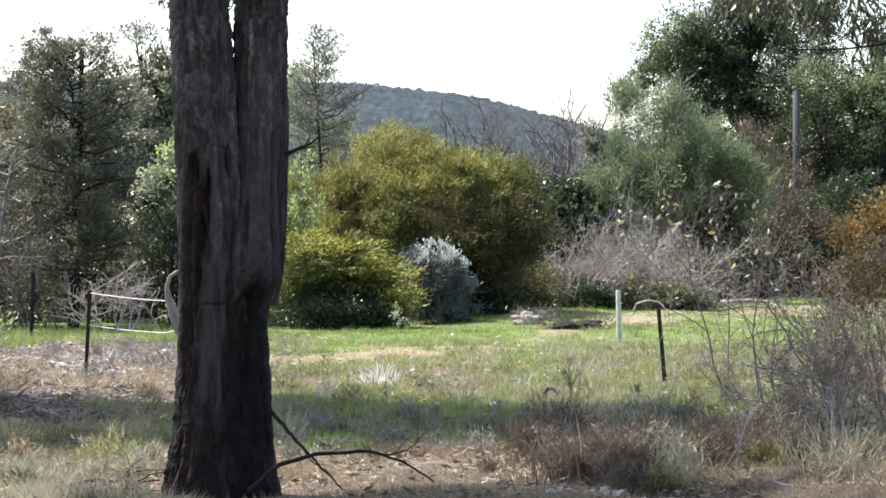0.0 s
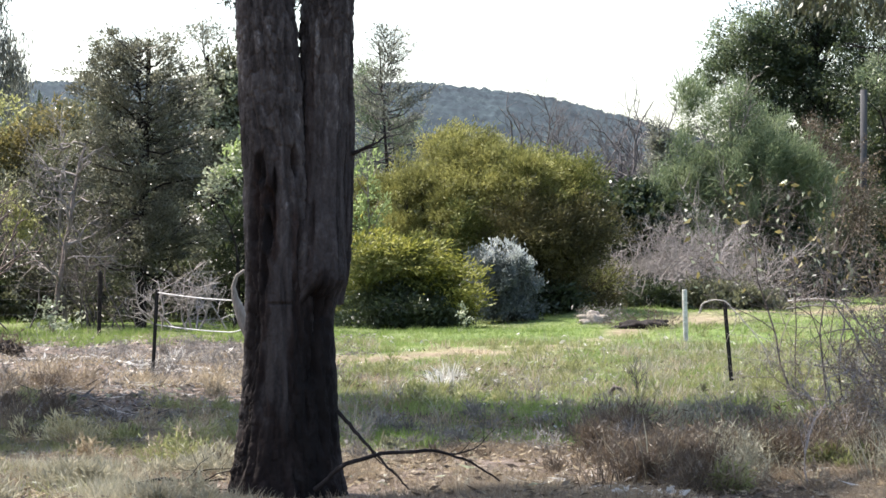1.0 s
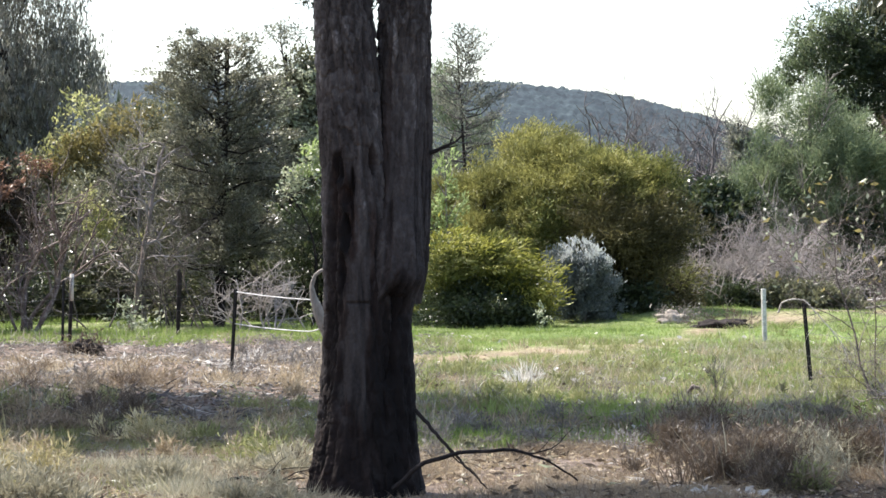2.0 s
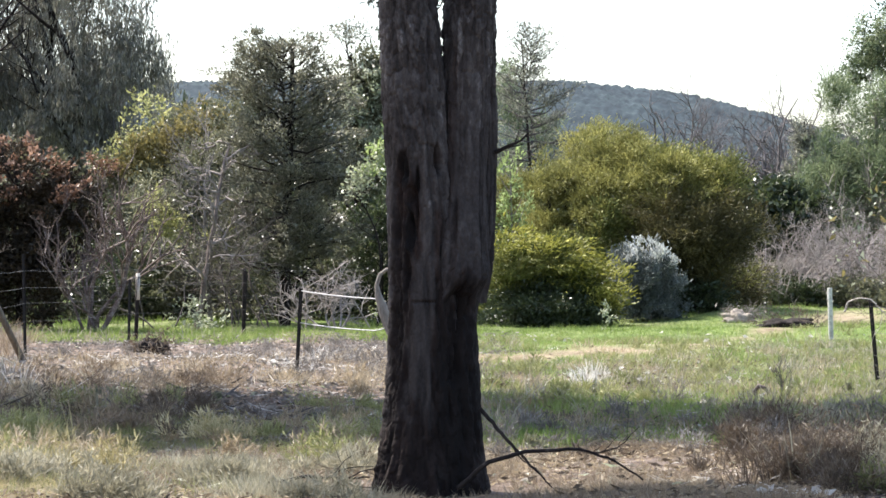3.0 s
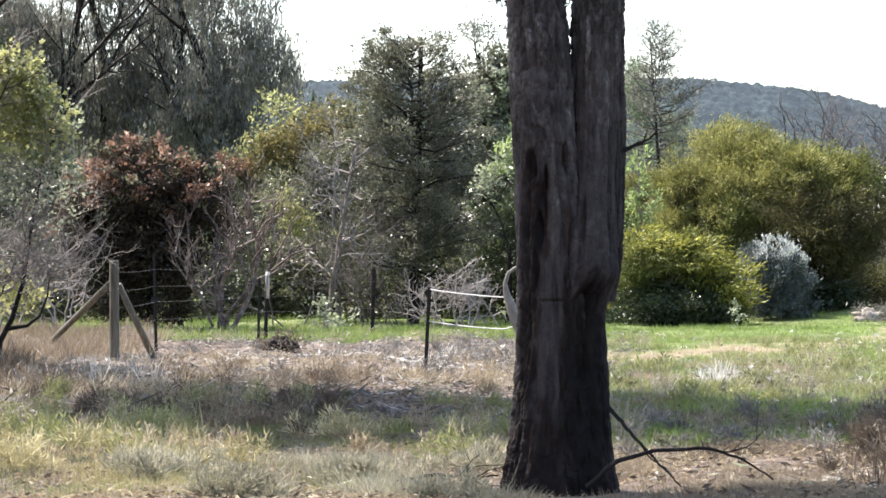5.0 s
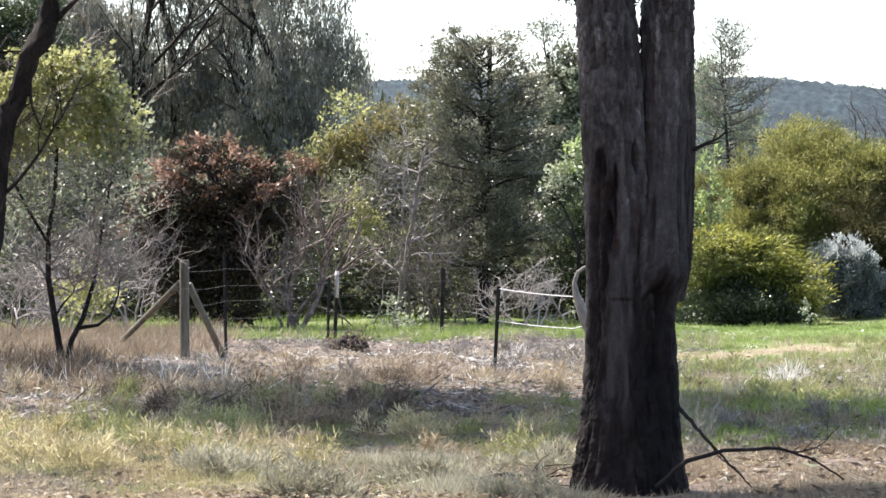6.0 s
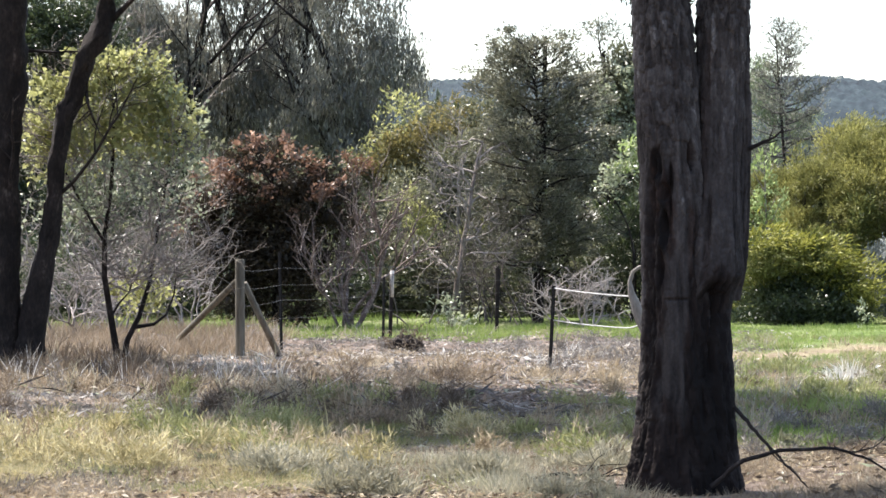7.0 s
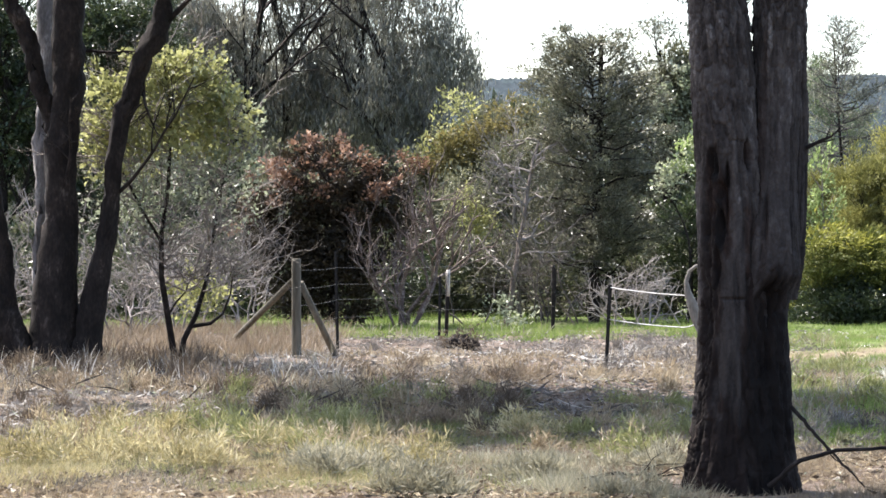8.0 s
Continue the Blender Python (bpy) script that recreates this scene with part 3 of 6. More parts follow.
# these sprays carry sunlight in a lighter leaf colour
leafy(t, "spray", [((11.13, 70.12, 6.03), (1.44, 0.86, 0.72)), ((12.2, 69.94, 5.15), (1.12, 0.67, 0.88)), ((10.49, 72.24, 6.64), (0.82, 0.49, 0.49)), ((11.89, 70, 6.57), (0.8, 0.48, 0.48))], 90, 70, 0.09, 0.35, 0.36, FEATHER, 15, "lighter green sprays, sunlight put into their colour")
t = thing("evergreen_shrub", (8.29, 67.49, 0), "dark green shrub in deep shade below tall trees", "shrub")
woody(t, (8.29, 67.49, 0), (8.29, 67.49, 1.68), 0.08, 16, BARK, 8, 1)
leafy(t, "crown", [((7.99, 67.53, 1.23), (1.68, 1.35, 1.3)), ((9.63, 67.31, 1.53), (1.68, 1.35, 1.45)), ((10.97, 68.12, 1.84), (1.4, 1.12, 1.55))], 420, 84, 0.09, 0.4, 0.35, DARK_GREEN, 17)
t = thing("evergreen_shrub", (6.99, 62.61, 0), "very dark green shrub beside a grey thicket", "shrub")
woody(t, (6.99, 62.61, 0), (6.98, 62.61, 1.68), 0.07, 36, BARK, 8, 1)
leafy(t, "crown", [((6.85, 62.63, 1.54), (0.85, 0.68, 0.99)), ((7.24, 62.38, 0.7), (1.06, 0.85, 0.68)), ((6.43, 62.67, 0.69), (0.71, 0.57, 0.68))], 300, 80, 0.09, 0.42, 0.3, DARK_GREEN, 37)
t = thing("brown_shrub", (8.5, 64.44, 0), "brown half-bare shrub in front of tall trees", "shrub")
woody(t, (8.5, 64.44, 0), (8.42, 64.45, 3.86), 0.06, 7, TWIG_BROWN, 12, 3, shrink=0.4)
leafy(t, "crown", [((8.49, 64.44, 3.28), (1.02, 0.82, 1.32)), ((7.92, 64.52, 4.29), (0.73, 0.58, 0.73)), ((9.13, 63.85, 2.26), (1.16, 0.93, 1.16))], 130, 60, 0.07, 0.3, 0.3, BRACKEN, 8, shell=0.2)
t = thing("feathery_tree", (5.59, 62.75, 0), "light grey-green feathery pine-like tree beside dark evergreens", "tree")
woody(t, (5.59, 62.75, 0), (5.16, 62.79, 5.21), 0.14, 18, BARK_GREY, 14, 2, bend=0.06)
leafy(t, "crown", [((5.37, 62.77, 4.5), (0.85, 0.77, 1.13)), ((6.21, 62.69, 3.65), (1.06, 0.96, 1.2)), ((4.53, 62.84, 3.51), (0.71, 0.64, 0.99)), ((5.73, 62.74, 2.38), (1.56, 1.25, 0.99)), ((4.74, 63.82, 5.12), (0.5, 0.45, 0.72)), ((6.98, 62.61, 3.23), (0.71, 0.57, 0.85)), ((7.5, 62.5, 3.1), (0.8, 0.6, 0.9)), ((4.2, 62.9, 2.9), (0.7, 0.6, 0.9))], 620, 110, 0.13, 0.13, 0.36, FEATHER, 19, lean=(0.25, 0, 0.6), loose=0.4, shell=0.3, shape=(0.7, 0.7, 1.0))
t = thing("conifer", (3.95, 65.88, 0), "small dark conical conifer among bare trees", "tree")
woody(t, (3.95, 65.88, 0), (3.96, 65.88, 5.01), 0.07, 20, BARK, 16, 1, shrink=0.2, bend=0.01)
leafy(t, "crown", [((3.97, 65.88, 4.49), (0.21, 0.21, 0.52)), ((3.94, 65.88, 3.75), (0.42, 0.42, 0.59)), ((3.94, 65.88, 3.01), (0.62, 0.62, 0.67))], 109, 84, 0.14, 0.2, 0.25, CYPRESS, 21, lean=(0, 0, -0.1))
t = thing("laurel_shrub", (2.71, 59.94, 0), "dark glossy-leaved shrub under bare trees", "shrub")
woody(t, (2.71, 59.94, 0), (2.71, 59.94, 2.88), 0.06, 22, BARK, 8, 1)
leafy(t, "crown", [((2.71, 59.94, 2.61), (0.74, 0.67, 0.61)), ((2.37, 59.95, 1.94), (0.81, 0.73, 0.81)), ((3.45, 59.9, 2.21), (0.67, 0.61, 0.67))], 252, 75, 0.12, 0.45, 0.3, DARK_GREEN, 23)


def crooked_tree(base, top, seed, mat):
    """A leafless tree that breaks into crooked limbs above a short trunk."""
    rng = np.random.default_rng(seed)
    t = thing("bare_tree", base, "leafless grey tree with crooked spreading limbs", "tree", "bare trees before the hill")
    trunk = grow(np.array(base) - (0, 0, 0.1), (0.1 * rng.normal(), 0, 1), top * 0.55, 0.12, 0, rng, bend=0.06)
    v, f = tubes(trunk, 7)
    part = mesh_part("trunk", v, f, mat, t, smooth=True)
    for n in range(7):
        a = n * 2.4 + rng.random()
        p = trunk[0][0][4 + n % 4]
        limb = grow(p, (0.9 * math.cos(a), 0.5 * math.sin(a), 0.75 + 0.3 * rng.random()), (top - p[2]) * (0.95 + 0.35 * rng.random()), 0.06, 2, rng, 5, 0.42, 0.25, 0.9, 0.5, 7, 0.2, 0.6)
        v, f = tubes(limb, 3)
        mesh_part("limb", v, f, mat, part, smooth=True)


for q, top, sd in (((0.7, 70, 0), 5.6, 25), ((1.7, 71.5, 0), 6.1, 26), ((2.6, 70.5, 0), 6.2, 27), ((3.5, 71.5, 0), 6.3, 28), ((4.4, 71.9, 0), 6.2, 29)):
    crooked_tree(q, top * 0.87, sd, TWIG_MAUVE)
for x, h, sd in (((1.37, 74.99, 0), 6.2, 30), ((3.74, 76.91, 0), 6.8, 33), ((4.9, 75.86, 0), 7.0, 34)):
    bare_shrub("bare_tree", x, "leafless mauve-grey tree with fine crooked twigs", 2, h * 0.86, 0.1, TWIG_MAUVE, sd, 3, 9, 0.5, "bare trees before the hill", 0.4, category="tree", lift=0.16, bend=0.25, thin=0.52, shrink=0.62)

t = thing("snag_conifer", (-3.19, 67.93, 0), "sparse grey-green conifer with bare upswept branches", "tree")
woody(t, (-3.19, 67.93, 0), (-3.31, 67.92, 7.4), 0.07, 31, BARK, 8, 1, shrink=0.12, lift=0.1, bend=0.015, first=0.4)
tiered(t, (-3.19, 67.93, 0), (-3.31, 67.92, 7.5), ((0.36, 1.2), (0.55, 1.6), (0.68, 1.4), (0.8, 1.15), (0.9, 0.8), (1, 0.25)), 78, 34, 0.085, 0.28, CYPRESS, TWIG_DARK, 32, 0.3, 0.5, (0.05, 0.75), 0.3, twigs=12)
t = thing("feathery_tree", (-4.25, 74.1, 0), "soft grey-green tree behind a bare-topped conifer", "tree")
woody(t, (-4.25, 74.1, 0), (-4.2, 74.1, 6.9), 0.1, 38, BARK_GREY, 10, 1)
leafy(t, "crown", [((-4.2, 74.1, 6.3), (0.75, 0.7, 0.8)), ((-4.5, 74.1, 5.2), (0.9, 0.8, 1.0)), ((-3.4, 74.2, 5.0), (0.9, 0.8, 0.9)), ((-4.0, 74.2, 3.8), (1.3, 1.0, 1.1))], 170, 80, 0.11, 0.2, 0.36, FEATHER, 39, lean=(0.2, 0, 0.5), loose=0.45)

# ---- the wattle thicket ----
t = thing("wattle_bush", (0.56, 54, 0), "large rounded olive-gold wattle bush at the paddock's edge", "bush")
woody(t, (0.56, 54, 0), (0.19, 54, 3.48), 0.12, 41, BARK, 12, 2)
leafy(t, "crown", [((0.19, 53.6, 2.81), (1.39, 1.11, 0.99)), ((0.85, 54.0, 2.7), (0.8, 0.8, 0.75)), ((-0.79, 54.49, 3.38), (0.86, 0.77, 0.74)), ((-1.19, 55.99, 3.67), (0.76, 0.68, 0.57)), ((-0.05, 54.8, 1.54), (1.23, 0.99, 1.36))], 900, 100, 0.078, 0.22, 0.29, WATTLE, 42, lean=(0.2, 0, 0.5), loose=0.36, fill=0.1, out=0.6)
leafy(t, "green_foliage", [((1.15, 53.75, 2.75), (0.9, 0.8, 0.75)), ((0.5, 53.7, 3.3), (0.7, 0.6, 0.5))], 200, 90, 0.08, 0.22, 0.28, YELLOW_GREEN, 144, "duller olive-green foliage", lean=(0.2, 0, 0.5), loose=0.36, fill=0.1)
# dark leaves low on the right put the crown's shade into colour
leafy(t, "lower_foliage", [((0.95, 52.75, 2.0), (1.05, 0.65, 0.8)), ((1.45, 53.3, 1.6), (1.0, 0.9, 1.2)), ((0.3, 52.9, 1.8), (0.8, 0.6, 0.75)), ((0.81, 54.3, 0.56), (1.35, 0.95, 0.74)), ((1.87, 54.97, 0.55), (0.68, 0.48, 0.68)), ((0.44, 54.3, 1.3), (0.73, 0.51, 0.85))], 800, 90, 0.085, 0.2, 0.28, WATTLE_SHADED, 142, "brown-olive lower foliage, the bush's own shade put into its colour", lean=(0.2, 0, 0.4), loose=0.45)
leafy(t, "lower_spray", [((1.41, 53.98, 1.67), (0.91, 0.82, 0.73)), ((1.66, 54.27, 0.81), (0.73, 0.66, 0.61))], 70, 70, 0.085, 0.2, 0.26, WATTLE, 143, "scattered olive sprays", lean=(0.2, 0, 0.5), loose=0.4)
t = thing("wattle_bush", (-1.76, 54.47, 0), "olive-green wattle bush beside a larger wattle", "bush")
woody(t, (-1.76, 54.47, 0), (-1.89, 54.47, 3.13), 0.1, 43, BARK, 10, 2)
leafy(t, "crown", [((-2.01, 54.46, 2.76), (0.8, 0.72, 0.67)), ((-1.13, 53.49, 2.26), (0.72, 0.65, 0.72)), ((-1.75, 53.97, 1.78), (1.09, 0.98, 0.73)), ((-3.01, 55.92, 2.47), (0.69, 0.55, 0.82)), ((-2.79, 55.43, 1.66), (0.62, 0.5, 0.75))], 560, 100, 0.078, 0.22, 0.27, WATTLE, 44, lean=(0.2, 0, 0.5), loose=0.36, fill=0.1, out=0.6)
leafy(t, "spray", [((-0.88, 52.99, 2.2), (0.42, 0.33, 0.48)), ((-1.12, 52.99, 1.78), (0.3, 0.24, 0.36))], 37, 63, 0.09, 0.25, 0.26, YELLOW_GREEN, 45, "brighter yellow sprays")
t = thing("yellow_green_bush", (-1.97, 50.46, 0), "bright yellow-green arching bush with dark base", "bush")
woody(t, (-1.97, 50.46, 0), (-2.09, 50.46, 1.2), 0.06, 46, BARK, 10, 2)
leafy(t, "crown", [((-2.53, 50.24, 1.2), (0.74, 0.59, 0.57)), ((-1.96, 50.16, 1.21), (0.56, 0.45, 0.51)), ((-2.79, 50.82, 0.51), (0.69, 0.55, 0.57)), ((-1.51, 50.28, 0.75), (0.51, 0.41, 0.48)), ((-1.06, 50.29, 0.41), (0.36, 0.33, 0.38)), ((-2.04, 50.76, 0.4), (0.57, 0.4, 0.46))], 420, 80, 0.08, 0.28, 0.2, YELLOW_GREEN, 47, lean=(0.55, 0, 0.3), loose=0.3, shape=(1.3, 0.8, 0.4), billow=12, fill=0.05, shell=0.65)
# top and right-hand sprays take the brighter leaf to paint sunlight
leafy(t, "spray", [((-1.06, 49.99, 0.93), (0.51, 0.4, 0.39)), ((-2.57, 49.93, 1.66), (0.67, 0.54, 0.25)), ((-1.67, 49.97, 1.43), (0.62, 0.49, 0.31)), ((-0.72, 49.99, 0.42), (0.31, 0.25, 0.28))], 80, 40, 0.1, 0.26, 0.24, YELLOW_SUNLIT, 40, "arching sprays, sunlight put into their brighter yellow", lean=(0.8, 0, 0.25), loose=0.3, shape=(1.8, 0.6, 0.3), shell=0.7, billow=0)
# dark green leaves before the foot: shade at the base put into colour
leafy(t, "inner_foliage", [((-2.3, 49.85, 0.3), (1.1, 0.5, 0.36)), ((-1.5, 49.9, 0.25), (0.7, 0.45, 0.3)), ((-2.09, 50.46, 0.47), (1.14, 0.68, 0.45))], 330, 100, 0.06, 0.4, 0.26, DARK_GREEN, 48, "dark leaves putting shade round the bush's base")
t = thing("silver_shrub", (-0.04, 51.5, 0), "silver-grey leafy shrub with upright bright tips", "shrub")
woody(t, (-0.04, 51.5, 0), (-0.05, 51.5, 1.31), 0.05, 49, BARK_GREY, 9, 2)
leafy(t, "crown", [((-0.1, 51.5, 0.97), (0.7, 0.63, 0.75)), ((0.25, 51.5, 0.74), (0.46, 0.42, 0.58)), ((-0.51, 51.5, 0.68), (0.46, 0.42, 0.64)), ((-0.1, 51.5, 0.33), (0.7, 0.56, 0.35))], 360, 80, 0.06, 0.35, 0.14, SILVER, 50, lean=(0, 0, 0.9), loose=0.4, out=0.5, shape=(0.6, 0.6, 1.1))
# the shrub's lit top is painted with near-white leaves
leafy(t, "tip_foliage", [((-0.16, 51.3, 1.49), (0.37, 0.33, 0.32)), ((0.19, 51.3, 1.37), (0.25, 0.23, 0.23)), ((-0.45, 51.3, 1.26), (0.17, 0.16, 0.23))], 60, 26, 0.07, 0.35, 0.12, SILVER_SUNLIT, 53, "silver-white shoot tips, sunlight put into their colour", lean=(0, 0, 1.2), loose=0.3, shell=0.8, billow=0)
t = thing("light_green_sapling", (-2.87, 52.42, 0), "upright sapling with bright pale green leaves", "tree")
lines = woody(t, (-2.87, 52.42, 0), (-2.88, 52.42, 3.31), 0.05, 51, BARK_GREY, 16, 1, shrink=0.22, bend=0.03)
leafy(t, "crown", [((-2.94, 52.42, 2.95), (0.26, 0.26, 0.59)), ((-3.09, 52.41, 2.24), (0.35, 0.35, 0.65)), ((-2.7, 52.43, 2.25), (0.24, 0.24, 0.59))], 34, 26, 0.085, 0.45, 0.2, LIME_PALE, 52, lean=(0, 0, 0.8), shell=0.1, billow=0, shape=(0.5, 0.5, 1.3), fill=0.1)
for x, h, s in (((2.9, 56.93, 0), 1.9, 61), ((3.54, 56.89, 0), 2.1, 62), ((4.21, 57.35, 0), 2.3, 63), ((4.72, 57.31, 0), 2.3, 64), ((5.34, 57.75, 0), 2.1, 65), ((3.92, 58.87, 0), 2.3, 66), ((2.62, 57.94, 0), 1.8, 67), ((4.79, 59.81, 0), 2.3, 66)):
    bare_shrub("bare_shrub", x, "pale grey leafless thicket shrub with tangled twigs", 8, h * 1.05, 0.026, TWIG_PALE, s, 3, 6, 0.7, "grey thicket", 0.6, bend=0.28, thin=0.64)
for x, r, s in ((((4.58, 55.61, 0.42), (0.94, 0.56, 0.4)), 300, 71), (((5.53, 55.73, 0.3), (0.57, 0.34, 0.31)), 180, 72), (((3.34, 55.7, 0.35), (0.75, 0.45, 0.33)), 200, 75), (((1.03, 52.99, 0.47), (0.72, 0.43, 0.36)), 200, 73), (((2.77, 56.93, 0.52), (0.77, 0.46, 0.38)), 220, 74)):
    t = thing("undergrowth_shrub", (x[0][0], x[0][1], 0), "low dark green undergrowth below a thicket", "shrub", "undergrowth")
    leafy(t, "foliage", [x], r // 2, 70, 0.09, 0.4, 0.25, OLIVE if s in (71, 72) else DARK_GREEN, s)
t = thing("utility_pole", (9.75, 69.32, 0), "weathered grey timber pole before dark trees", "pole")
p0, p1 = np.array((9.75, 69.32, 0)), np.array((9.74, 69.32, 6.02))
v, f = tubes([([p0, p0 + (p1 - p0) * 0.5, p1, p1 + (0, 0, 0.01)], [0.11, 0.1, 0.1, 0.0])], 14)
mesh_part("shaft", v, f, POLE, t, smooth=True)

# ---- dark understorey along the back ----
kinds = []
for n in range(4):
    t = thing("understorey_shrub", (0, 0, 0), "dark green understorey shrub in the trees' shade", "shrub", "understorey shrubs")
    woody(t, (0, 0, 0), (0.1, 0, 1.5), 0.05, 400 + n, BARK, 7, 1)
    leafy(t, "foliage", [((0, 0, 0.8), (1.1, 0.9, 0.8)), ((0.6, 0.1, 1.3), (0.8, 0.8, 0.7)), ((-0.5, 0, 1.5 + 0.15 * n), (0.8, 0.8, 0.7))], 60, 56, 0.115, 0.42, 0.36, DARK_GREEN if n % 2 else OLIVE, 410 + n)
    kinds.append(t)
rng = np.random.default_rng(420)
spots = []
for b in np.arange(-23, 11.5, 1.15):
    d = (58.5 if b < -4 else 59.5 if b < 2 else 67) + rng.random() * 2.5
    spots.append((d * math.sin(radians(b)), d * math.cos(radians(b)), 0))
for b in np.arange(-23, -3.5, 0.85):
    d = 54.5 + rng.random() * 2.5
    spots.append((d * math.sin(radians(b)), d * math.cos(radians(b)), -0.45 - 0.3 * rng.random()))
for b in np.arange(2.4, 6.4, 0.7):
    d = 60.8 + rng.random() * 1.2
    spots.append((d * math.sin(radians(b)), d * math.cos(radians(b)), -0.8 - 0.3 * rng.random()))
for n, q in enumerate(spots):
    m = pose(*q, 0, 0, rng.random() * 360)
    if n < 4:
        kinds[n].matrix_basis = m
    else:
        copy_thing(kinds[n % 4], m)

# ---- woodland behind the first trees ----
kinds = []
for n in range(4):
    t = thing("background_tree", (0, 0, 0), "tall dark green tree in the woodland behind" if n == 3 else "dark green tree in the woodland behind", "tree", "background trees")
    k = 1.5 if n == 3 else 1.0
    woody(t, (0, 0, 0), (0.1, 0, 4.2 * k), 0.12, 430 + n, BARK, 9, 1)
    leafy(t, "crown", [((0, 0, 1.6 * k), (2.2, 1.6, 1.7 * k)), ((1.1, 0.1, 3 * k), (1.5, 1.3, 1.3 * k)), ((-0.9, 0, 3.3 * k), (1.5, 1.3, 1.4 * k))], int(95 * k), 46, 0.23, 0.45, 0.5, (DARK_GREEN, OLIVE, CYPRESS, DARK_GREEN)[n], 440 + n)
    kinds.append(t)
rng = np.random.default_rng(450)
spots = []
for b in np.arange(-24, 12, 1.9):
    top = -1.2 if -4 < b < 4.5 else 0.0
    d = 82 + rng.random() * 6
    spots.append((d * math.sin(radians(b)), d * math.cos(radians(b)), top - 0.4 * rng.random()))
    if b < -6 or b > 4.5:
        d = 92 + rng.random() * 6
        spots.append((d * math.sin(radians(b + 0.9)), d * math.cos(radians(b + 0.9)), 0))
used = set()
for n, q in enumerate(spots):
    m = pose(*q, 0, 0, rng.random() * 360)
    k = 3 if math.hypot(q[0], q[1]) > 90 else n % 3
    if k not in used:
        kinds[k].matrix_basis = m
        used.add(k)
    else:
        copy_thing(kinds[k], m)

# ---- trees left of the big trunk ----
t = thing("cypress_tree", (-7.56, 51.45, 0), "broad dark grey-green cypress-like tree with dead lower twigs", "tree")
woody(t, (-7.56, 51.45, 0), (-7.58, 51.45, 6.05), 0.13, 81, BARK, 14, 1, shrink=0.2, lift=0.05, bend=0.012, first=0.12, thin=0.3)
tiered(t, (-7.56, 51.45, 0), (-7.58, 51.45, 5.75), ((0.16, 1.3), (0.3, 1.55), (0.48, 1.65), (0.66, 1.55), (0.8, 1.4), (0.9, 1.15), (1, 0.75)), 112, 105, 0.072, 0.36, CYPRESS_DARK, BARK, 82, 0.3, 0.6, (0.02, 0.5), 0.24, twigs=2)
leafy(t, "lower_foliage", [((-7.3, 51.97, 1.7), (1.2, 1.0, 0.7)), ((-8.6, 52.27, 1.88), (0.83, 0.67, 0.83))], 90, 50, 0.08, 0.25, 0.3, CYPRESS_DARK, 182, "thin lower sprays", shell=0.2)
t = thing("mixed_green_tree", (-6.37, 55.64, 0), "green-leaved tree crowding behind a cypress", "tree")
woody(t, (-6.37, 55.64, 0), (-6.44, 55.63, 6.03), 0.12, 83, BARK, 14, 2, shrink=0.35)
leafy(t, "crown", [((-6.44, 55.63, 5.4), (0.69, 0.62, 0.63)), ((-6.07, 55.67, 4.4), (0.76, 0.68, 0.76)), ((-6.68, 55.6, 4.65), (0.57, 0.51, 0.57)), ((-5.57, 55.72, 5.54), (0.76, 0.68, 0.76)), ((-5.3, 55.7, 4.5), (0.9, 0.8, 0.9)), ((-6.2, 55.6, 3.5), (1.0, 0.8, 0.9))], 330, 75, 0.1, 0.4, 0.34, OLIVE, 84, shell=0.3)
# pale leaves among the olive ones put sun glints into the colour
leafy(t, "bright_foliage", [((-6.35, 55.0, 4.75), (0.4, 0.3, 0.4)), ((-5.75, 55.0, 5.2), (0.6, 0.35, 0.5)), ((-6.0, 54.9, 3.9), (0.5, 0.3, 0.45)), ((-5.4, 54.9, 4.4), (0.45, 0.3, 0.4))], 120, 22, 0.09, 0.45, 0.2, PALE_LEAF, 184, "glossy leaves, the sun's glints put into a pale colour", shell=0.1, billow=0)
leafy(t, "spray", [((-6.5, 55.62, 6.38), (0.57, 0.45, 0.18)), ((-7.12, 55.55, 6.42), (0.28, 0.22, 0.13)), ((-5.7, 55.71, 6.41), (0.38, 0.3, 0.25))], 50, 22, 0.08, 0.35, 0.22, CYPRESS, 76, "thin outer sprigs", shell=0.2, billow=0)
t = thing("pale_shrub", (-5.72, 50.48, 0), "tall shrub with glossy pale leaves, sunlight put into the colour", "shrub")
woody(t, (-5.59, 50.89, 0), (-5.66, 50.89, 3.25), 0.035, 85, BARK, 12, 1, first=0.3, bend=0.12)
# whitish-green leaves, made paler to hold the sunlight on them
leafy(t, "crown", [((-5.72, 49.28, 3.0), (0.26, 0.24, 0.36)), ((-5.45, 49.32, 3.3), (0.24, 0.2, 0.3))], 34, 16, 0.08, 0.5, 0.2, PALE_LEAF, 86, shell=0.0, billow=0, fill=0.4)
tagged(leafy(t, "spray", [((-5.2, 49.53, 3.71), (0.29, 0.23, 0.31)), ((-5.39, 49.51, 3.32), (0.25, 0.2, 0.34))], 40, 18, 0.08, 0.5, 0.2, LIME_PALE, 89, "yellow-green upper leaves", shell=0.0, billow=0), kind="stuff")
t = thing("shade_shrub", (-5.73, 52.69, 0), "dark green shrub in shade behind the trunk", "shrub")
woody(t, (-5.73, 52.69, 0), (-5.74, 52.69, 1.77), 0.05, 87, BARK, 8, 1)
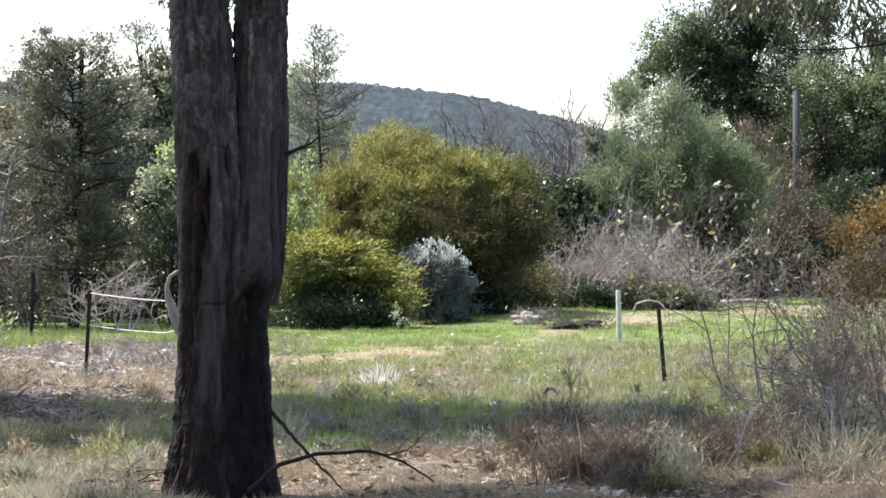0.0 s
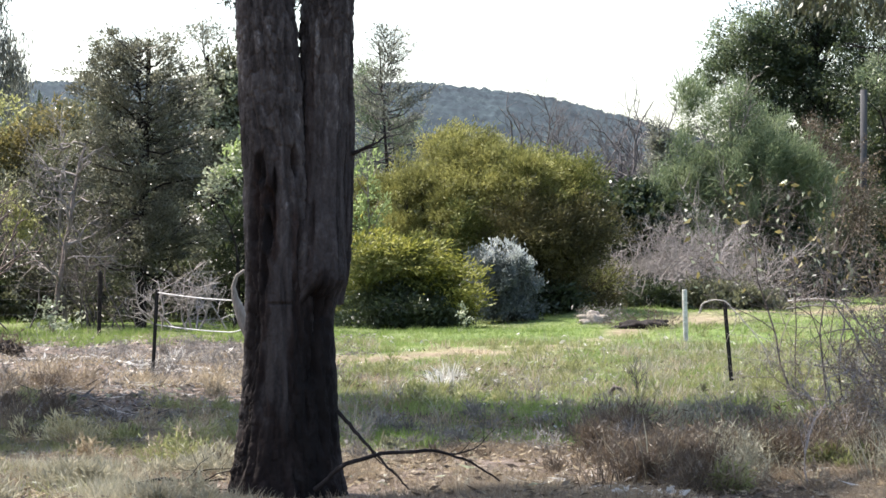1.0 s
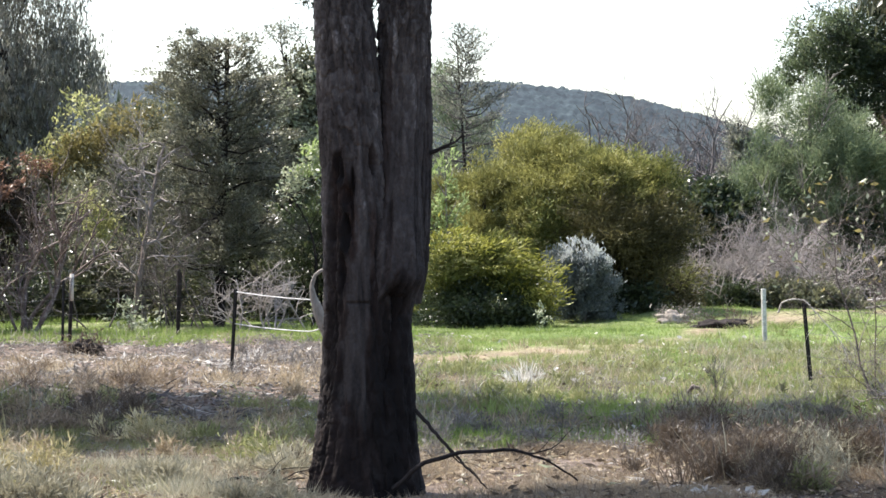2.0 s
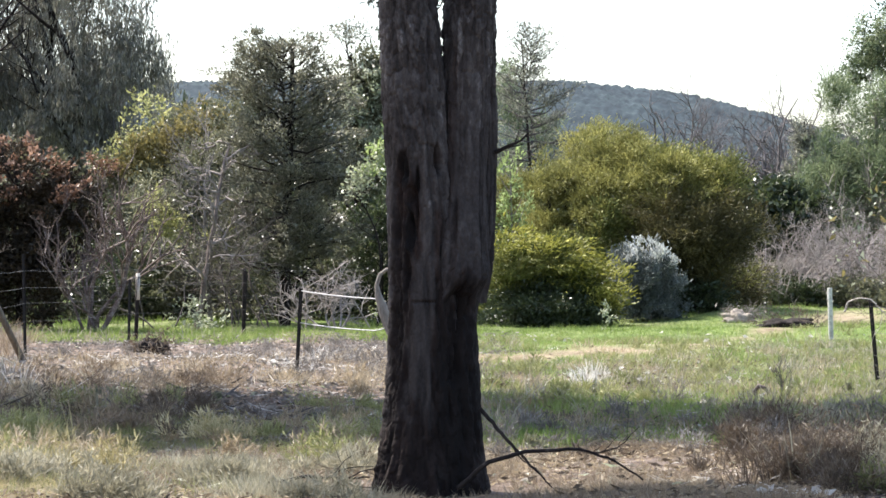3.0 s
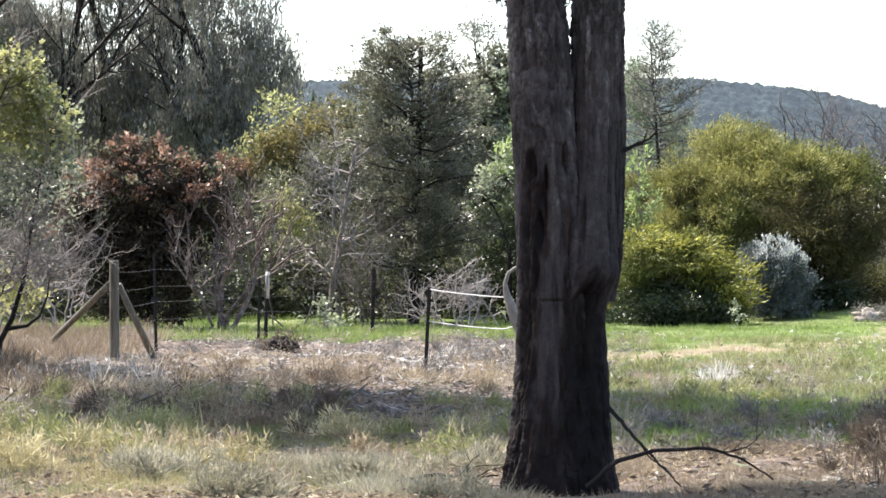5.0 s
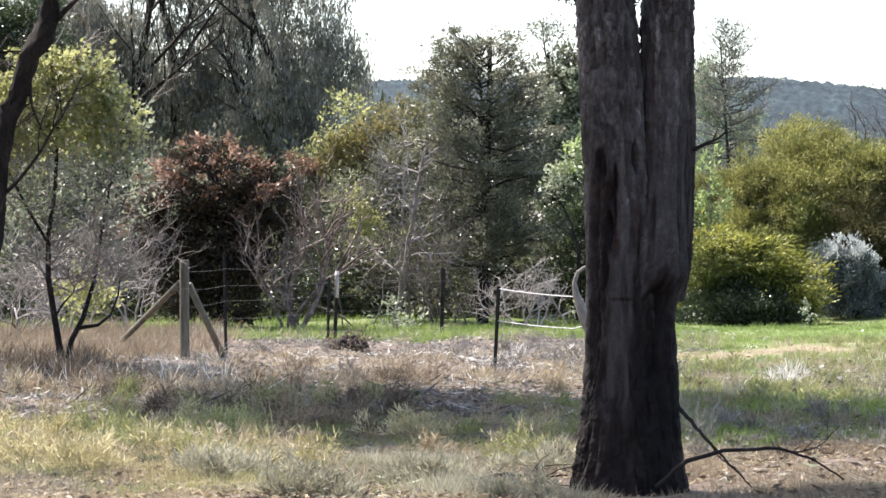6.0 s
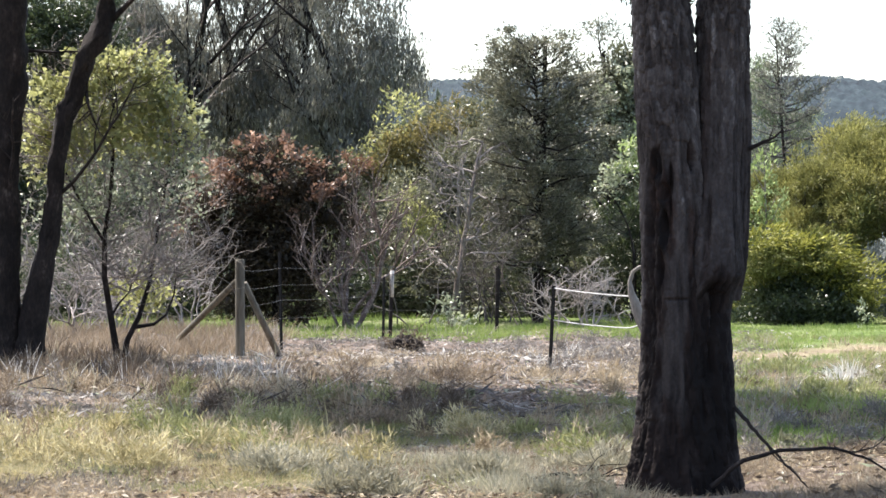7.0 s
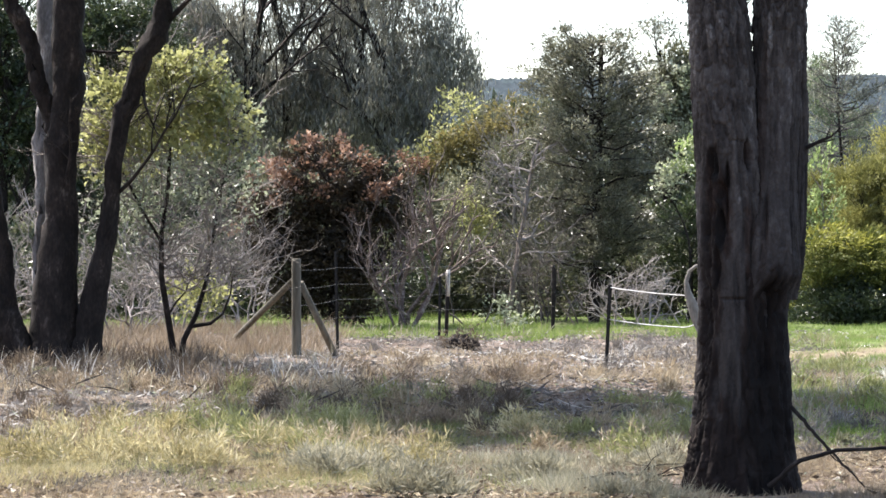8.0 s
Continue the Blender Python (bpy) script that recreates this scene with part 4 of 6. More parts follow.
leafy(t, "crown", [((-5.85, 52.68, 1.53), (0.95, 0.76, 0.83)), ((-4.8, 52.78, 1.77), (0.95, 0.76, 1.19)), ((-3.97, 52.85, 1.18), (0.72, 0.57, 0.95))], 210, 84, 0.1, 0.3, 0.3, DARK_GREEN, 88)
t = thing("gold_green_tree", (-11, 58.98, 0), "yellow-green tree with golden patches in its top", "tree")
woody(t, (-11, 58.98, 0), (-11, 58.98, 4.96), 0.1, 89, BARK_GREY, 12, 2, shrink=0.35)
leafy(t, "crown", [((-11.26, 58.93, 4.1), (0.8, 0.75, 0.75)), ((-11.9, 58.83, 3.5), (0.81, 0.73, 0.94)), ((-12.6, 58.6, 3.0), (0.6, 0.6, 0.8)), ((-10.43, 58.07, 3.05), (1.06, 0.96, 1.19)), ((-10.1, 58.3, 4.1), (0.8, 0.7, 0.75)), ((-11.14, 56.92, 1.99), (1.17, 0.94, 1.17)), ((-9.74, 57.18, 2.12), (0.91, 0.73, 1.17)), ((-9.48, 57.22, 4.07), (0.72, 0.57, 0.91)), ((-10.33, 56.06, 1.09), (1.54, 1.08, 0.77))], 470, 70, 0.11, 0.38, 0.34, OLIVE, 90, shell=0.35)
tagged(leafy(t, "spray", [((-10.3, 57.6, 4.45), (0.85, 0.4, 0.45)), ((-11.2, 57.7, 4.0), (0.8, 0.4, 0.6)), ((-12.0, 57.7, 3.7), (0.5, 0.35, 0.45))], 130, 26, 0.1, 0.42, 0.24, GOLD, 91, "golden yellow sprays", billow=0, shell=0.1), kind="stuff")
tagged(leafy(t, "spray", [((-11.6, 58.2, 4.85), (0.55, 0.35, 0.35)), ((-12.2, 58.1, 4.3), (0.45, 0.3, 0.4)), ((-12.6, 58.1, 3.6), (0.35, 0.3, 0.4))], 36, 20, 0.1, 0.45, 0.24, LIME, 92, "pale lime sprays", billow=0, shell=0.1), kind="stuff")
tagged(leafy(t, "spray", [((-12.75, 57.6, 3.45), (0.35, 0.3, 0.3))], 16, 24, 0.09, 0.5, 0.2, RED, 191, "rusty young leaves", billow=0, shell=0.1), kind="stuff")
t = thing("dead_sapling", (-9, 49.18, 0), "dead grey sapling with spreading bare branches", "tree")
rng = np.random.default_rng(93)
stem = grow(np.array((-9, 49.18, 0)) - (0, 0, 0.1), (0.03, 0, 1), 4.4, 0.07, 0, rng, bend=0.12, steps=12)
v, f = tubes(stem, 8)
mesh_part("stem", v, f, TWIG_TAN, t, smooth=True)
for n in range(15):
    k = 0.22 + 0.75 * (n + rng.random()) / 15
    p = stem[0][0][int(k * 12)]
    a = rng.random() * 2 * math.pi
    v, f = tubes(grow(p, (math.cos(a), math.sin(a) * 0.7, 0.2 + 0.3 * rng.random()), (0.9 + 0.9 * rng.random()) * (1.15 - 0.55 * k), 0.034, 2, rng, 5, 0.32, 0.03, thin=0.6), 4)
    mesh_part("branch", v, f, TWIG, t, smooth=True)
t = thing("airy_tree", (-9.25, 52.19, 0), "thin airy grey-green tree among dead saplings", "tree")
woody(t, (-9.25, 52.19, 0), (-9.25, 52.19, 4.22), 0.06, 78, BARK_GREY, 16, 2, shrink=0.4)
leafy(t, "crown", [((-9.37, 52.17, 3.27), (0.95, 0.76, 0.95)), ((-8.67, 52.29, 2.32), (0.83, 0.67, 0.95)), ((-10.3, 51.99, 2.08), (0.83, 0.67, 0.95)), ((-9.37, 52.17, 1.13), (1.31, 0.92, 0.83)), ((-7.58, 51.44, 1.25), (0.82, 0.57, 0.82)), ((-7.15, 53.52, 1.84), (0.73, 0.51, 0.97))], 230, 44, 0.075, 0.3, 0.3, OLIVE, 79, shell=0.15, billow=3)
leafy(t, "spray", [((-9.97, 51.54, 2.07), (0.3, 0.24, 0.3)), ((-8.93, 51.73, 1.84), (0.21, 0.17, 0.24)), ((-10.31, 51.48, 2.54), (0.21, 0.17, 0.21))], 40, 26, 0.08, 0.45, 0.22, LIME, 77, "bright green sprays", billow=0)
for x, h, s in (((-8.45, 50.29, 0), 2.9, 94), ((-9.85, 50.04, 0), 2.6, 95), ((-7.53, 49.94, 0), 2.4, 96), ((-6.27, 48.6, 0), 1.5, 97), ((-6.47, 47.56, 0), 1.3, 98), ((-5.72, 47.66, 0), 1.4, 99), ((-8.27, 51.34, 0), 2.5, 100)):
    bare_shrub("dead_shrub", x, "dead grey twiggy shrub under dark trees", 3, h, 0.028 if s in (97, 98, 99) else 0.022, TWIG_PALE if s in (97, 98, 99) else TWIG_BROWN if s % 3 == 0 else TWIG_DARK, s, 2, 8, 0.9, "dead shrubs under the trees", 0.4, lift=0.02, bend=0.24, thin=0.6)
t = thing("red_tipped_bush", (-12.35, 48.45, 0), "dark rounded bush with red-orange new leaves on top", "bush")
woody(t, (-12.35, 48.45, 0), (-12.35, 48.45, 3.24), 0.09, 101, BARK, 12, 2)
leafy(t, "crown", [((-12.45, 48.45, 2.55), (1.1, 1.0, 1.1)), ((-13.2, 48.25, 1.9), (0.9, 0.8, 1.0)), ((-11.5, 48.64, 1.9), (1.05, 0.96, 1.1)), ((-12.35, 48.45, 0.99), (1.5, 1.1, 0.96)), ((-13.6, 48.1, 2.3), (0.5, 0.45, 0.6))], 560, 90, 0.085, 0.42, 0.28, MAROON, 102)
RED_TOP = [((-12.45, 48.1, 3.15), (0.95, 0.8, 0.5)), ((-13.3, 47.9, 2.65), (0.7, 0.6, 0.42)), ((-11.6, 48.2, 2.6), (0.6, 0.6, 0.45)), ((-13.9, 47.9, 2.15), (0.3, 0.3, 0.35))]
leafy(t, "tip_foliage", RED_TOP, 70, 42, 0.095, 0.62, 0.23, RED, 103, "red-orange young leaves", lean=(0, -0.1, 0.75), out=1.0, loose=1.0, shell=0.92, billow=0, fill=0.05)
leafy(t, "green_foliage", RED_TOP, 60, 22, 0.075, 0.6, 0.16, OLIVE, 105, "older green leaves among the red", lean=(0, -0.1, 0.5), out=1.0, loose=1.0, shell=0.88, billow=0, fill=0.05)
for x, h, s in (((-10.54, 47.14, 0), 2.7, 104), ((-10.69, 47.31, 0), 2.3, 109)):
    bare_shrub("bare_shrub", x, "leafless brown-grey shrub with many forked twigs", 4, h * 1.1, 0.05, TWIG_RED, s, 3, 5, 0.5, "bare shrubs by the red bush", 0.12, lift=0.5, thin=0.68, bend=0.3, shrink=0.55, sides=4)

bare_shrub("bare_tree", (-12.4, 64.8, 0), "small leafless grey tree against the white sky", 2, 6.0, 0.07, TWIG_MAUVE, 107, 3, 5, 0.4, category="tree", lift=0.2, bend=0.2, thin=0.5)

# ---- weeping trees at the back left ----
for n, (b, top, lob, cl, s) in enumerate((
    ((-14.72, 66.39, 0), (-14.85, 66.36, 10.08), [((-14.7, 66.39, 7.02), (1.68, 1.35, 1.53)), ((-13.81, 66.58, 7.32), (0.92, 0.73, 1.38)), ((-15.45, 66.22, 5.18), (1.68, 1.35, 1.68)), ((-14.26, 66.49, 4.72), (1.07, 0.86, 1.53)), ((-14.85, 66.36, 9.16), (1.53, 1.22, 1.07))], 1000, 111),
    ((-18.05, 67.63, 0), (-18.34, 67.56, 10.94), [((-17.73, 67.72, 7.49), (1.73, 1.39, 1.73)), ((-18.65, 67.47, 6.07), (1.42, 1.13, 1.89)), ((-17.13, 67.87, 5.44), (1.57, 1.26, 1.73)), ((-18.34, 67.56, 9.68), (1.89, 1.51, 1.26))], 1000, 112),
    ((-23.5, 72.27, 0), (-23.49, 72.28, 11.7), [((-23.49, 72.28, 8.64), (1.88, 1.32, 1.2)), ((-21.88, 72.78, 7.64), (1.37, 0.96, 1.37)), ((-24.61, 71.9, 7.28), (1.37, 0.96, 1.54)), ((-22.85, 72.48, 5.59), (1.88, 1.32, 1.54))], 800, 116),
    ((-17, 69.96, 0), (-16.98, 69.97, 11.22), [((-16.99, 69.97, 7.66), (1.46, 1.17, 1.78)), ((-16.99, 69.97, 5.39), (1.62, 1.3, 1.78)), ((-16.99, 69.97, 9.6), (1.62, 1.3, 1.3)), ((-14.14, 70.6, 6.68), (0.65, 0.52, 1.13))], 600, 115),
    ((-20.17, 65.99, 0), (-20.74, 65.81, 10.78), [((-20.15, 65.99, 7.39), (1.4, 1.12, 1.4)), ((-20.89, 65.76, 8.16), (1.4, 1.12, 1.24)), ((-19.57, 66.17, 5.54), (1.09, 0.87, 1.86)), ((-21.33, 65.62, 5.84), (1.24, 0.99, 2.02))], 800, 113),
    ((-22.89, 61.9, 0), (-23.15, 61.81, 10.33), [((-22.2, 62.15, 7.12), (1.63, 1.31, 1.48)), ((-23.97, 61.5, 6.51), (1.63, 1.31, 2.08)), ((-22.48, 62.05, 4.32), (1.78, 1.43, 1.78)), ((-24.37, 61.34, 3.87), (1.34, 1.07, 2.08))], 900, 114))):
    t = thing("weeping_tree", b, "tall weeping tree with drooping dark grey-green foliage", "tree", "weeping trees")
    woody(t, b, top, 0.2, s, BARK, 9, 2, shrink=0.42, lift=0.3, bend=0.12, first=0.2)
    curtains(t, lob, int(cl * 0.36), 100, 0.15, 0.2, SHEOAK, s + 10, 1.2, 0.16)
t = thing("dark_tree", (-22.9, 57.62, 0), "dense dark tree behind the gum stems", "tree")
woody(t, (-22.9, 57.62, 0), (-22.89, 57.62, 7.03), 0.2, 129, BARK, 12, 2)
leafy(t, "crown", [((-22.89, 57.62, 6.49), (1.12, 0.89, 1.67)), ((-22.64, 57.72, 4.56), (1.26, 1, 1.81)), ((-23.77, 57.26, 5.51), (1.26, 1, 2.23)), ((-21.88, 58.01, 3.47), (1.12, 0.89, 1.26)), ((-21, 60.46, 4.96), (0.86, 0.69, 1.58)), ((-21.53, 60.27, 7.24), (1.01, 0.81, 0.86)), ((-21.0, 60.0, 6.4), (1.4, 1.0, 1.5)), ((-19.7, 60.4, 6.9), (1.0, 0.8, 1.2))], 640, 90, 0.1, 0.4, 0.4, DARK_GREEN, 130)
t = thing("shade_shrub", (-15.97, 60.94, 0), "dense dark understorey shrub in shade", "shrub")
leafy(t, "crown", [((-15.15, 61.15, 1.81), (2.27, 1.13, 1.7)), ((-18.41, 60.25, 1.67), (1.98, 0.99, 1.7)), ((-11.97, 61.85, 1.8), (2.13, 1.06, 1.84)), ((-21.12, 58.29, 1.4), (2.23, 1.12, 1.67)), ((-9.72, 61.23, 1.66), (1.67, 0.84, 1.67))], 380, 84, 0.15, 0.42, 0.4, DARK_GREEN, 131)

# ---- left foreground trees ----
t = thing("lime_sapling", (-10.45, 32.57, 0), "young tree with yellow-green leaves and bare lower twigs", "tree")
lines, twigs = [], []
rng = np.random.default_rng(141)
for pts, r in (([(-10.49, 32.55, 0), (-10.58, 32.52, 0.55), (-10.68, 32.49, 1.2), (-10.68, 32.49, 1.74), (-10.59, 32.52, 2.43), (-10.55, 32.53, 3.42), (-10.64, 32.5, 4.11)], 0.065), ([(-10.46, 32.56, 0), (-10.39, 32.58, 0.36), (-10.24, 32.63, 0.67), (-10.14, 32.77, 1.12), (-10.08, 32.89, 1.7), (-9.96, 32.93, 2.43), (-9.81, 32.97, 3.2)], 0.055), ([(-10.3, 32.61, 0.53), (-10.05, 32.69, 0.57), (-9.89, 32.74, 0.7), (-9.79, 32.77, 0.97), (-9.75, 32.78, 1.35)], 0.03), ([(-10.6, 32.52, 0.67), (-10.49, 32.55, 0.86), (-10.36, 32.59, 1.01), (-10.3, 32.61, 1.28)], 0.02), ([(-10.67, 32.49, 1.66), (-10.9, 32.31, 2.12), (-11.12, 32.13, 2.65), (-11.19, 32.11, 3.41)], 0.03)):
    q = [np.array(p) for p in pts]
    q[0] = q[0] - (0, 0, 0.06 if q[0][2] < 0.1 else 0)
    lines.append((q, np.linspace(r, r * 0.3, len(q))))
    for a, b in zip(q[1:-1], q[2:]):
        for m in range(11):
            p = a + (b - a) * rng.random()
            w = unit(np.array((rng.normal(), rng.normal(), 0.35)))
            if p[2] > 1.0:
                twigs += grow(p, w, 0.6 + 0.8 * rng.random(), 0.014, 2, rng, 5, 0.2, 0.12)
v, f = tubes(lines, 4)
stems = mesh_part("trunk", v, f, BARK, t, smooth=True)
v, f = tubes(twigs, 3)
mesh_part("twig_growth", v, f, TWIG, stems, "bare grey twigs", smooth=True)
leafy(stems, "foliage", [((-10.64, 32.5, 3.96), (0.58, 0.46, 0.38)), ((-11.18, 32.32, 3.53), (0.58, 0.46, 0.54)), ((-10.21, 32.64, 3.81), (0.58, 0.46, 0.5)), ((-11.43, 32.23, 2.92), (0.38, 0.31, 0.46)), ((-10.72, 32.48, 3.19), (0.77, 0.54, 0.46)), ((-9.92, 32.73, 3.27), (0.46, 0.37, 0.46))], 500, 11, 0.078, 0.65, 0.15, LIME, 142, "yellow-green rounded leaves", lean=(0, 0, 0), shell=0.0, billow=0, fill=0.35)
# whitish leaves added to paint the light shining through this crown
leafy(stems, "pale_foliage", [((-9.75, 32.75, 3.3), (0.5, 0.4, 0.5)), ((-9.6, 32.8, 2.7), (0.4, 0.35, 0.45)), ((-10.3, 32.6, 3.6), (0.6, 0.4, 0.5)), ((-9.65, 32.8, 2.2), (0.4, 0.35, 0.4)), ((-11.0, 32.4, 2.6), (0.45, 0.4, 0.5))], 170, 7, 0.06, 0.6, 0.15, PALE_LEAF, 145, "whitish leaves, backlight put into their colour", shell=0.0, billow=0, fill=0.3)
leafy(stems, "foliage", [((-10.57, 32.52, 2.43), (1, 0.7, 0.54)), ((-9.99, 32.71, 2.73), (0.54, 0.38, 0.46)), ((-11.04, 32.48, 2.05), (0.69, 0.49, 0.46))], 240, 6, 0.06, 0.6, 0.18, PALE_LEAF, 144, "sparse paler leaves among the twigs", shell=0.0, billow=0, fill=0.4)
leafy(stems, "foliage", [((-10.46, 33.3, 1), (0.63, 0.31, 0.31))], 40, 14, 0.07, 0.6, 0.2, LIME, 143, "yellow-green leaves", shell=0.1)
for x, h, s in (((-15.96, 43.14, 0), 2.7, 151), ((-15.23, 44.46, 0), 2.9, 152), ((-14.54, 45.74, 0), 2.7, 153), ((-16.9, 42.78, 0), 2.8, 154), ((-13.33, 45.07, 0), 2.4, 155), ((-17.64, 42.48, 0), 2.6, 156), ((-13.79, 41.78, 0), 2.2, 157), ((-14.38, 40.52, 0), 2.2, 158)):
    bare_shrub("bare_shrub", x, "pale grey leafless shrub with dense fine twigs", 5, h, 0.026, TWIG_PALE if s % 2 else TWIG, s, 3, 7, 0.6, "bare shrubs behind the gum stems", 0.5, bend=0.36, thin=0.6, shrink=0.42)

t = thing("multi_stem_gum", (-11.76, 31.16, 0), "dark multi-stemmed gum tree rising past the view", "tree")
for pts, ra, mat, lab in (
    ([(-12.13, 31.01, -0.09), (-12.22, 30.98, 0.41), (-12.34, 30.93, 1), (-12.43, 30.89, 1.89), (-12.7, 30.78, 3.73), (-13.1, 30.62, 5.41)], (0.3, 0.22, 0.17, 0.15, 0.13, 0.1), BARK, ""),
    ([(-11.72, 31.17, -0.1), (-11.7, 31.18, 0.41), (-11.67, 31.19, 1.52), (-11.64, 31.2, 2.4), (-11.57, 31.22, 3.37), (-11.54, 31.24, 4.03), (-11.52, 31.25, 4.85), (-11.47, 31.26, 6.33)], (0.42, 0.34, 0.26, 0.2, 0.2, 0.21, 0.19, 0.15), BARK, ""),
    ([(-11.35, 31.09, -0.09), (-11.23, 31.14, 0.41), (-11.05, 31.2, 1.52), (-10.95, 31.24, 2.4), (-10.8, 31.29, 3.36), (-10.64, 31.34, 3.88), (-10.37, 31.43, 4.4), (-10.32, 31.45, 4.84), (-10.23, 31.48, 5.95)], (0.26, 0.19, 0.13, 0.11, 0.115, 0.13, 0.14, 0.1, 0.07), BARK, ""),
    ([(-12.09, 31.67, -0.13), (-12.11, 31.66, 0.69), (-12.12, 31.66, 1.66), (-12.09, 31.67, 2.42), (-12.05, 31.69, 3.4), (-12, 31.71, 4.15), (-11.99, 31.71, 4.9), (-12, 31.7, 6.03)], (0.1, 0.07, 0.06, 0.075, 0.1, 0.125, 0.13, 0.11), GUM_SMOOTH, "smooth grey bark stem"),
    ([(-11.73, 31.27, 2.93), (-11.83, 31.24, 3.45), (-11.99, 31.17, 4.04), (-12.15, 31.11, 4.55), (-12.3, 31.05, 5), (-12.53, 30.96, 5.73)], (0.1, 0.11, 0.11, 0.1, 0.09, 0.06), BARK, "dark side stem")):
    q = np.array(pts)
    tt = np.linspace(0, len(q) - 1, 40)
    qq = np.stack([np.interp(tt, np.arange(len(q)), q[:, a]) for a in range(3)], -1)
    qq[:, :2] += 0.018 * np.sin(tt * 3.1)[:, None]
    rr = np.interp(tt, np.arange(len(q)), ra)
    v, f = tubes([(qq, rr)], 18)
    v = v + 0.018 * np.random.default_rng(8).normal(size=v.shape)
    mesh_part("stem", v, f, mat, t, lab, smooth=True)
limbs = []
rng = np.random.default_rng(160)
for a, w, L, r in (((-10.34, 31.44, 4.4), (0.7, 0, 0.9), 1.3, 0.05), ((-10.89, 31.26, 2.29), (1, 0.1, 0.75), 1.9, 0.03), ((-10.49, 31.29, 4.02), (-0.28, 0, -0.9), 1.0, 0.035), ((-11.48, 31.05, 2.4), (0.12, -0.1, 0.9), 1.2, 0.03), ((-11.36, 31.3, 4.18), (0.8, 0.2, -0.05), 0.8, 0.025)):
    limbs += grow(a, w, L, r, 2, rng, 5, 0.12)
v, f = tubes(limbs, 6)
mesh_part("limb", v, f, BARK, t, smooth=True)
# limbs out of view, added to carry the shade-casting leaf pads
spreading = []
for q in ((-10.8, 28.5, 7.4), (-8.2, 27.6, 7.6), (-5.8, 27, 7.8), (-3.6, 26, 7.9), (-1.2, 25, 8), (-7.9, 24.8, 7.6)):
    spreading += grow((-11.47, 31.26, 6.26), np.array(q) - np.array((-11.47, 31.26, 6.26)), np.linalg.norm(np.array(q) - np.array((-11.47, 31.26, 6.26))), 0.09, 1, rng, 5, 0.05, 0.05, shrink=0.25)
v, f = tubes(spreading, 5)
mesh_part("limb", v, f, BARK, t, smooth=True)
# unseen leaf pads, set where their shadow makes the dark ground band
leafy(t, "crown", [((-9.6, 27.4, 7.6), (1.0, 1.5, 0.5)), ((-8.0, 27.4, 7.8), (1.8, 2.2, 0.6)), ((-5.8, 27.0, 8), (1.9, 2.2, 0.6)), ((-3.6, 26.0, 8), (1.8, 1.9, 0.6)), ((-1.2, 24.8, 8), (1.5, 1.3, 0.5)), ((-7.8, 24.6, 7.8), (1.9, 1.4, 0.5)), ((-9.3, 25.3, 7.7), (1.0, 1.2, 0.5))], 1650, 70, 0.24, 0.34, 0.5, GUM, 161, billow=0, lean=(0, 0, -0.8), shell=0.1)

# ---- gum leaves overhanging on the other side ----
t = thing("overhanging_gum", (6.18, 29.36, 0), "gum tree with drooping leaves hanging into view", "tree")
b = np.array((6.18, 29.36, 0))
limbs = grow(b - (0, 0, 0.1), (0.02, 0, 1), 6.5, 0.2, 0, np.random.default_rng(1), steps=8, bend=0.02)
rng = np.random.default_rng(170)
for p, q in (((6.05, 29.38, 3.78), (4.63, 29.64, 4.47)), ((6.05, 29.38, 4.18), (3.59, 29.28, 4.69)), ((6.05, 29.38, 4.58), (5.15, 29.55, 4.33)), ((6.11, 29.37, 4.77), (3.05, 29.84, 5.02))):
    p, q = np.array(p), np.array(q)
    limbs += grow(p, q - p, np.linalg.norm(q - p), 0.02, 1, rng, 8, 0.16, -0.1, shrink=0.22)
v, f = tubes(limbs, 6)
mesh_part("trunk", v, f, BARK, t, smooth=True)
leafy(t, "crown", [((4.11, 29.72, 4.67), (1.01, 0.81, 0.4)), ((4.76, 29.62, 4.46), (0.54, 0.43, 0.4)), ((3.45, 29.8, 4.81), (0.61, 0.49, 0.34)), ((5.15, 29.55, 4.26), (0.4, 0.32, 0.4)), ((4.11, 29.72, 5.61), (1.75, 1.4, 0.74))], 130, 26, 0.135, 0.22, 0.25, GUM, 171, lean=(0.1, 0, -1.3), out=0.2, loose=0.4, shell=0.1)

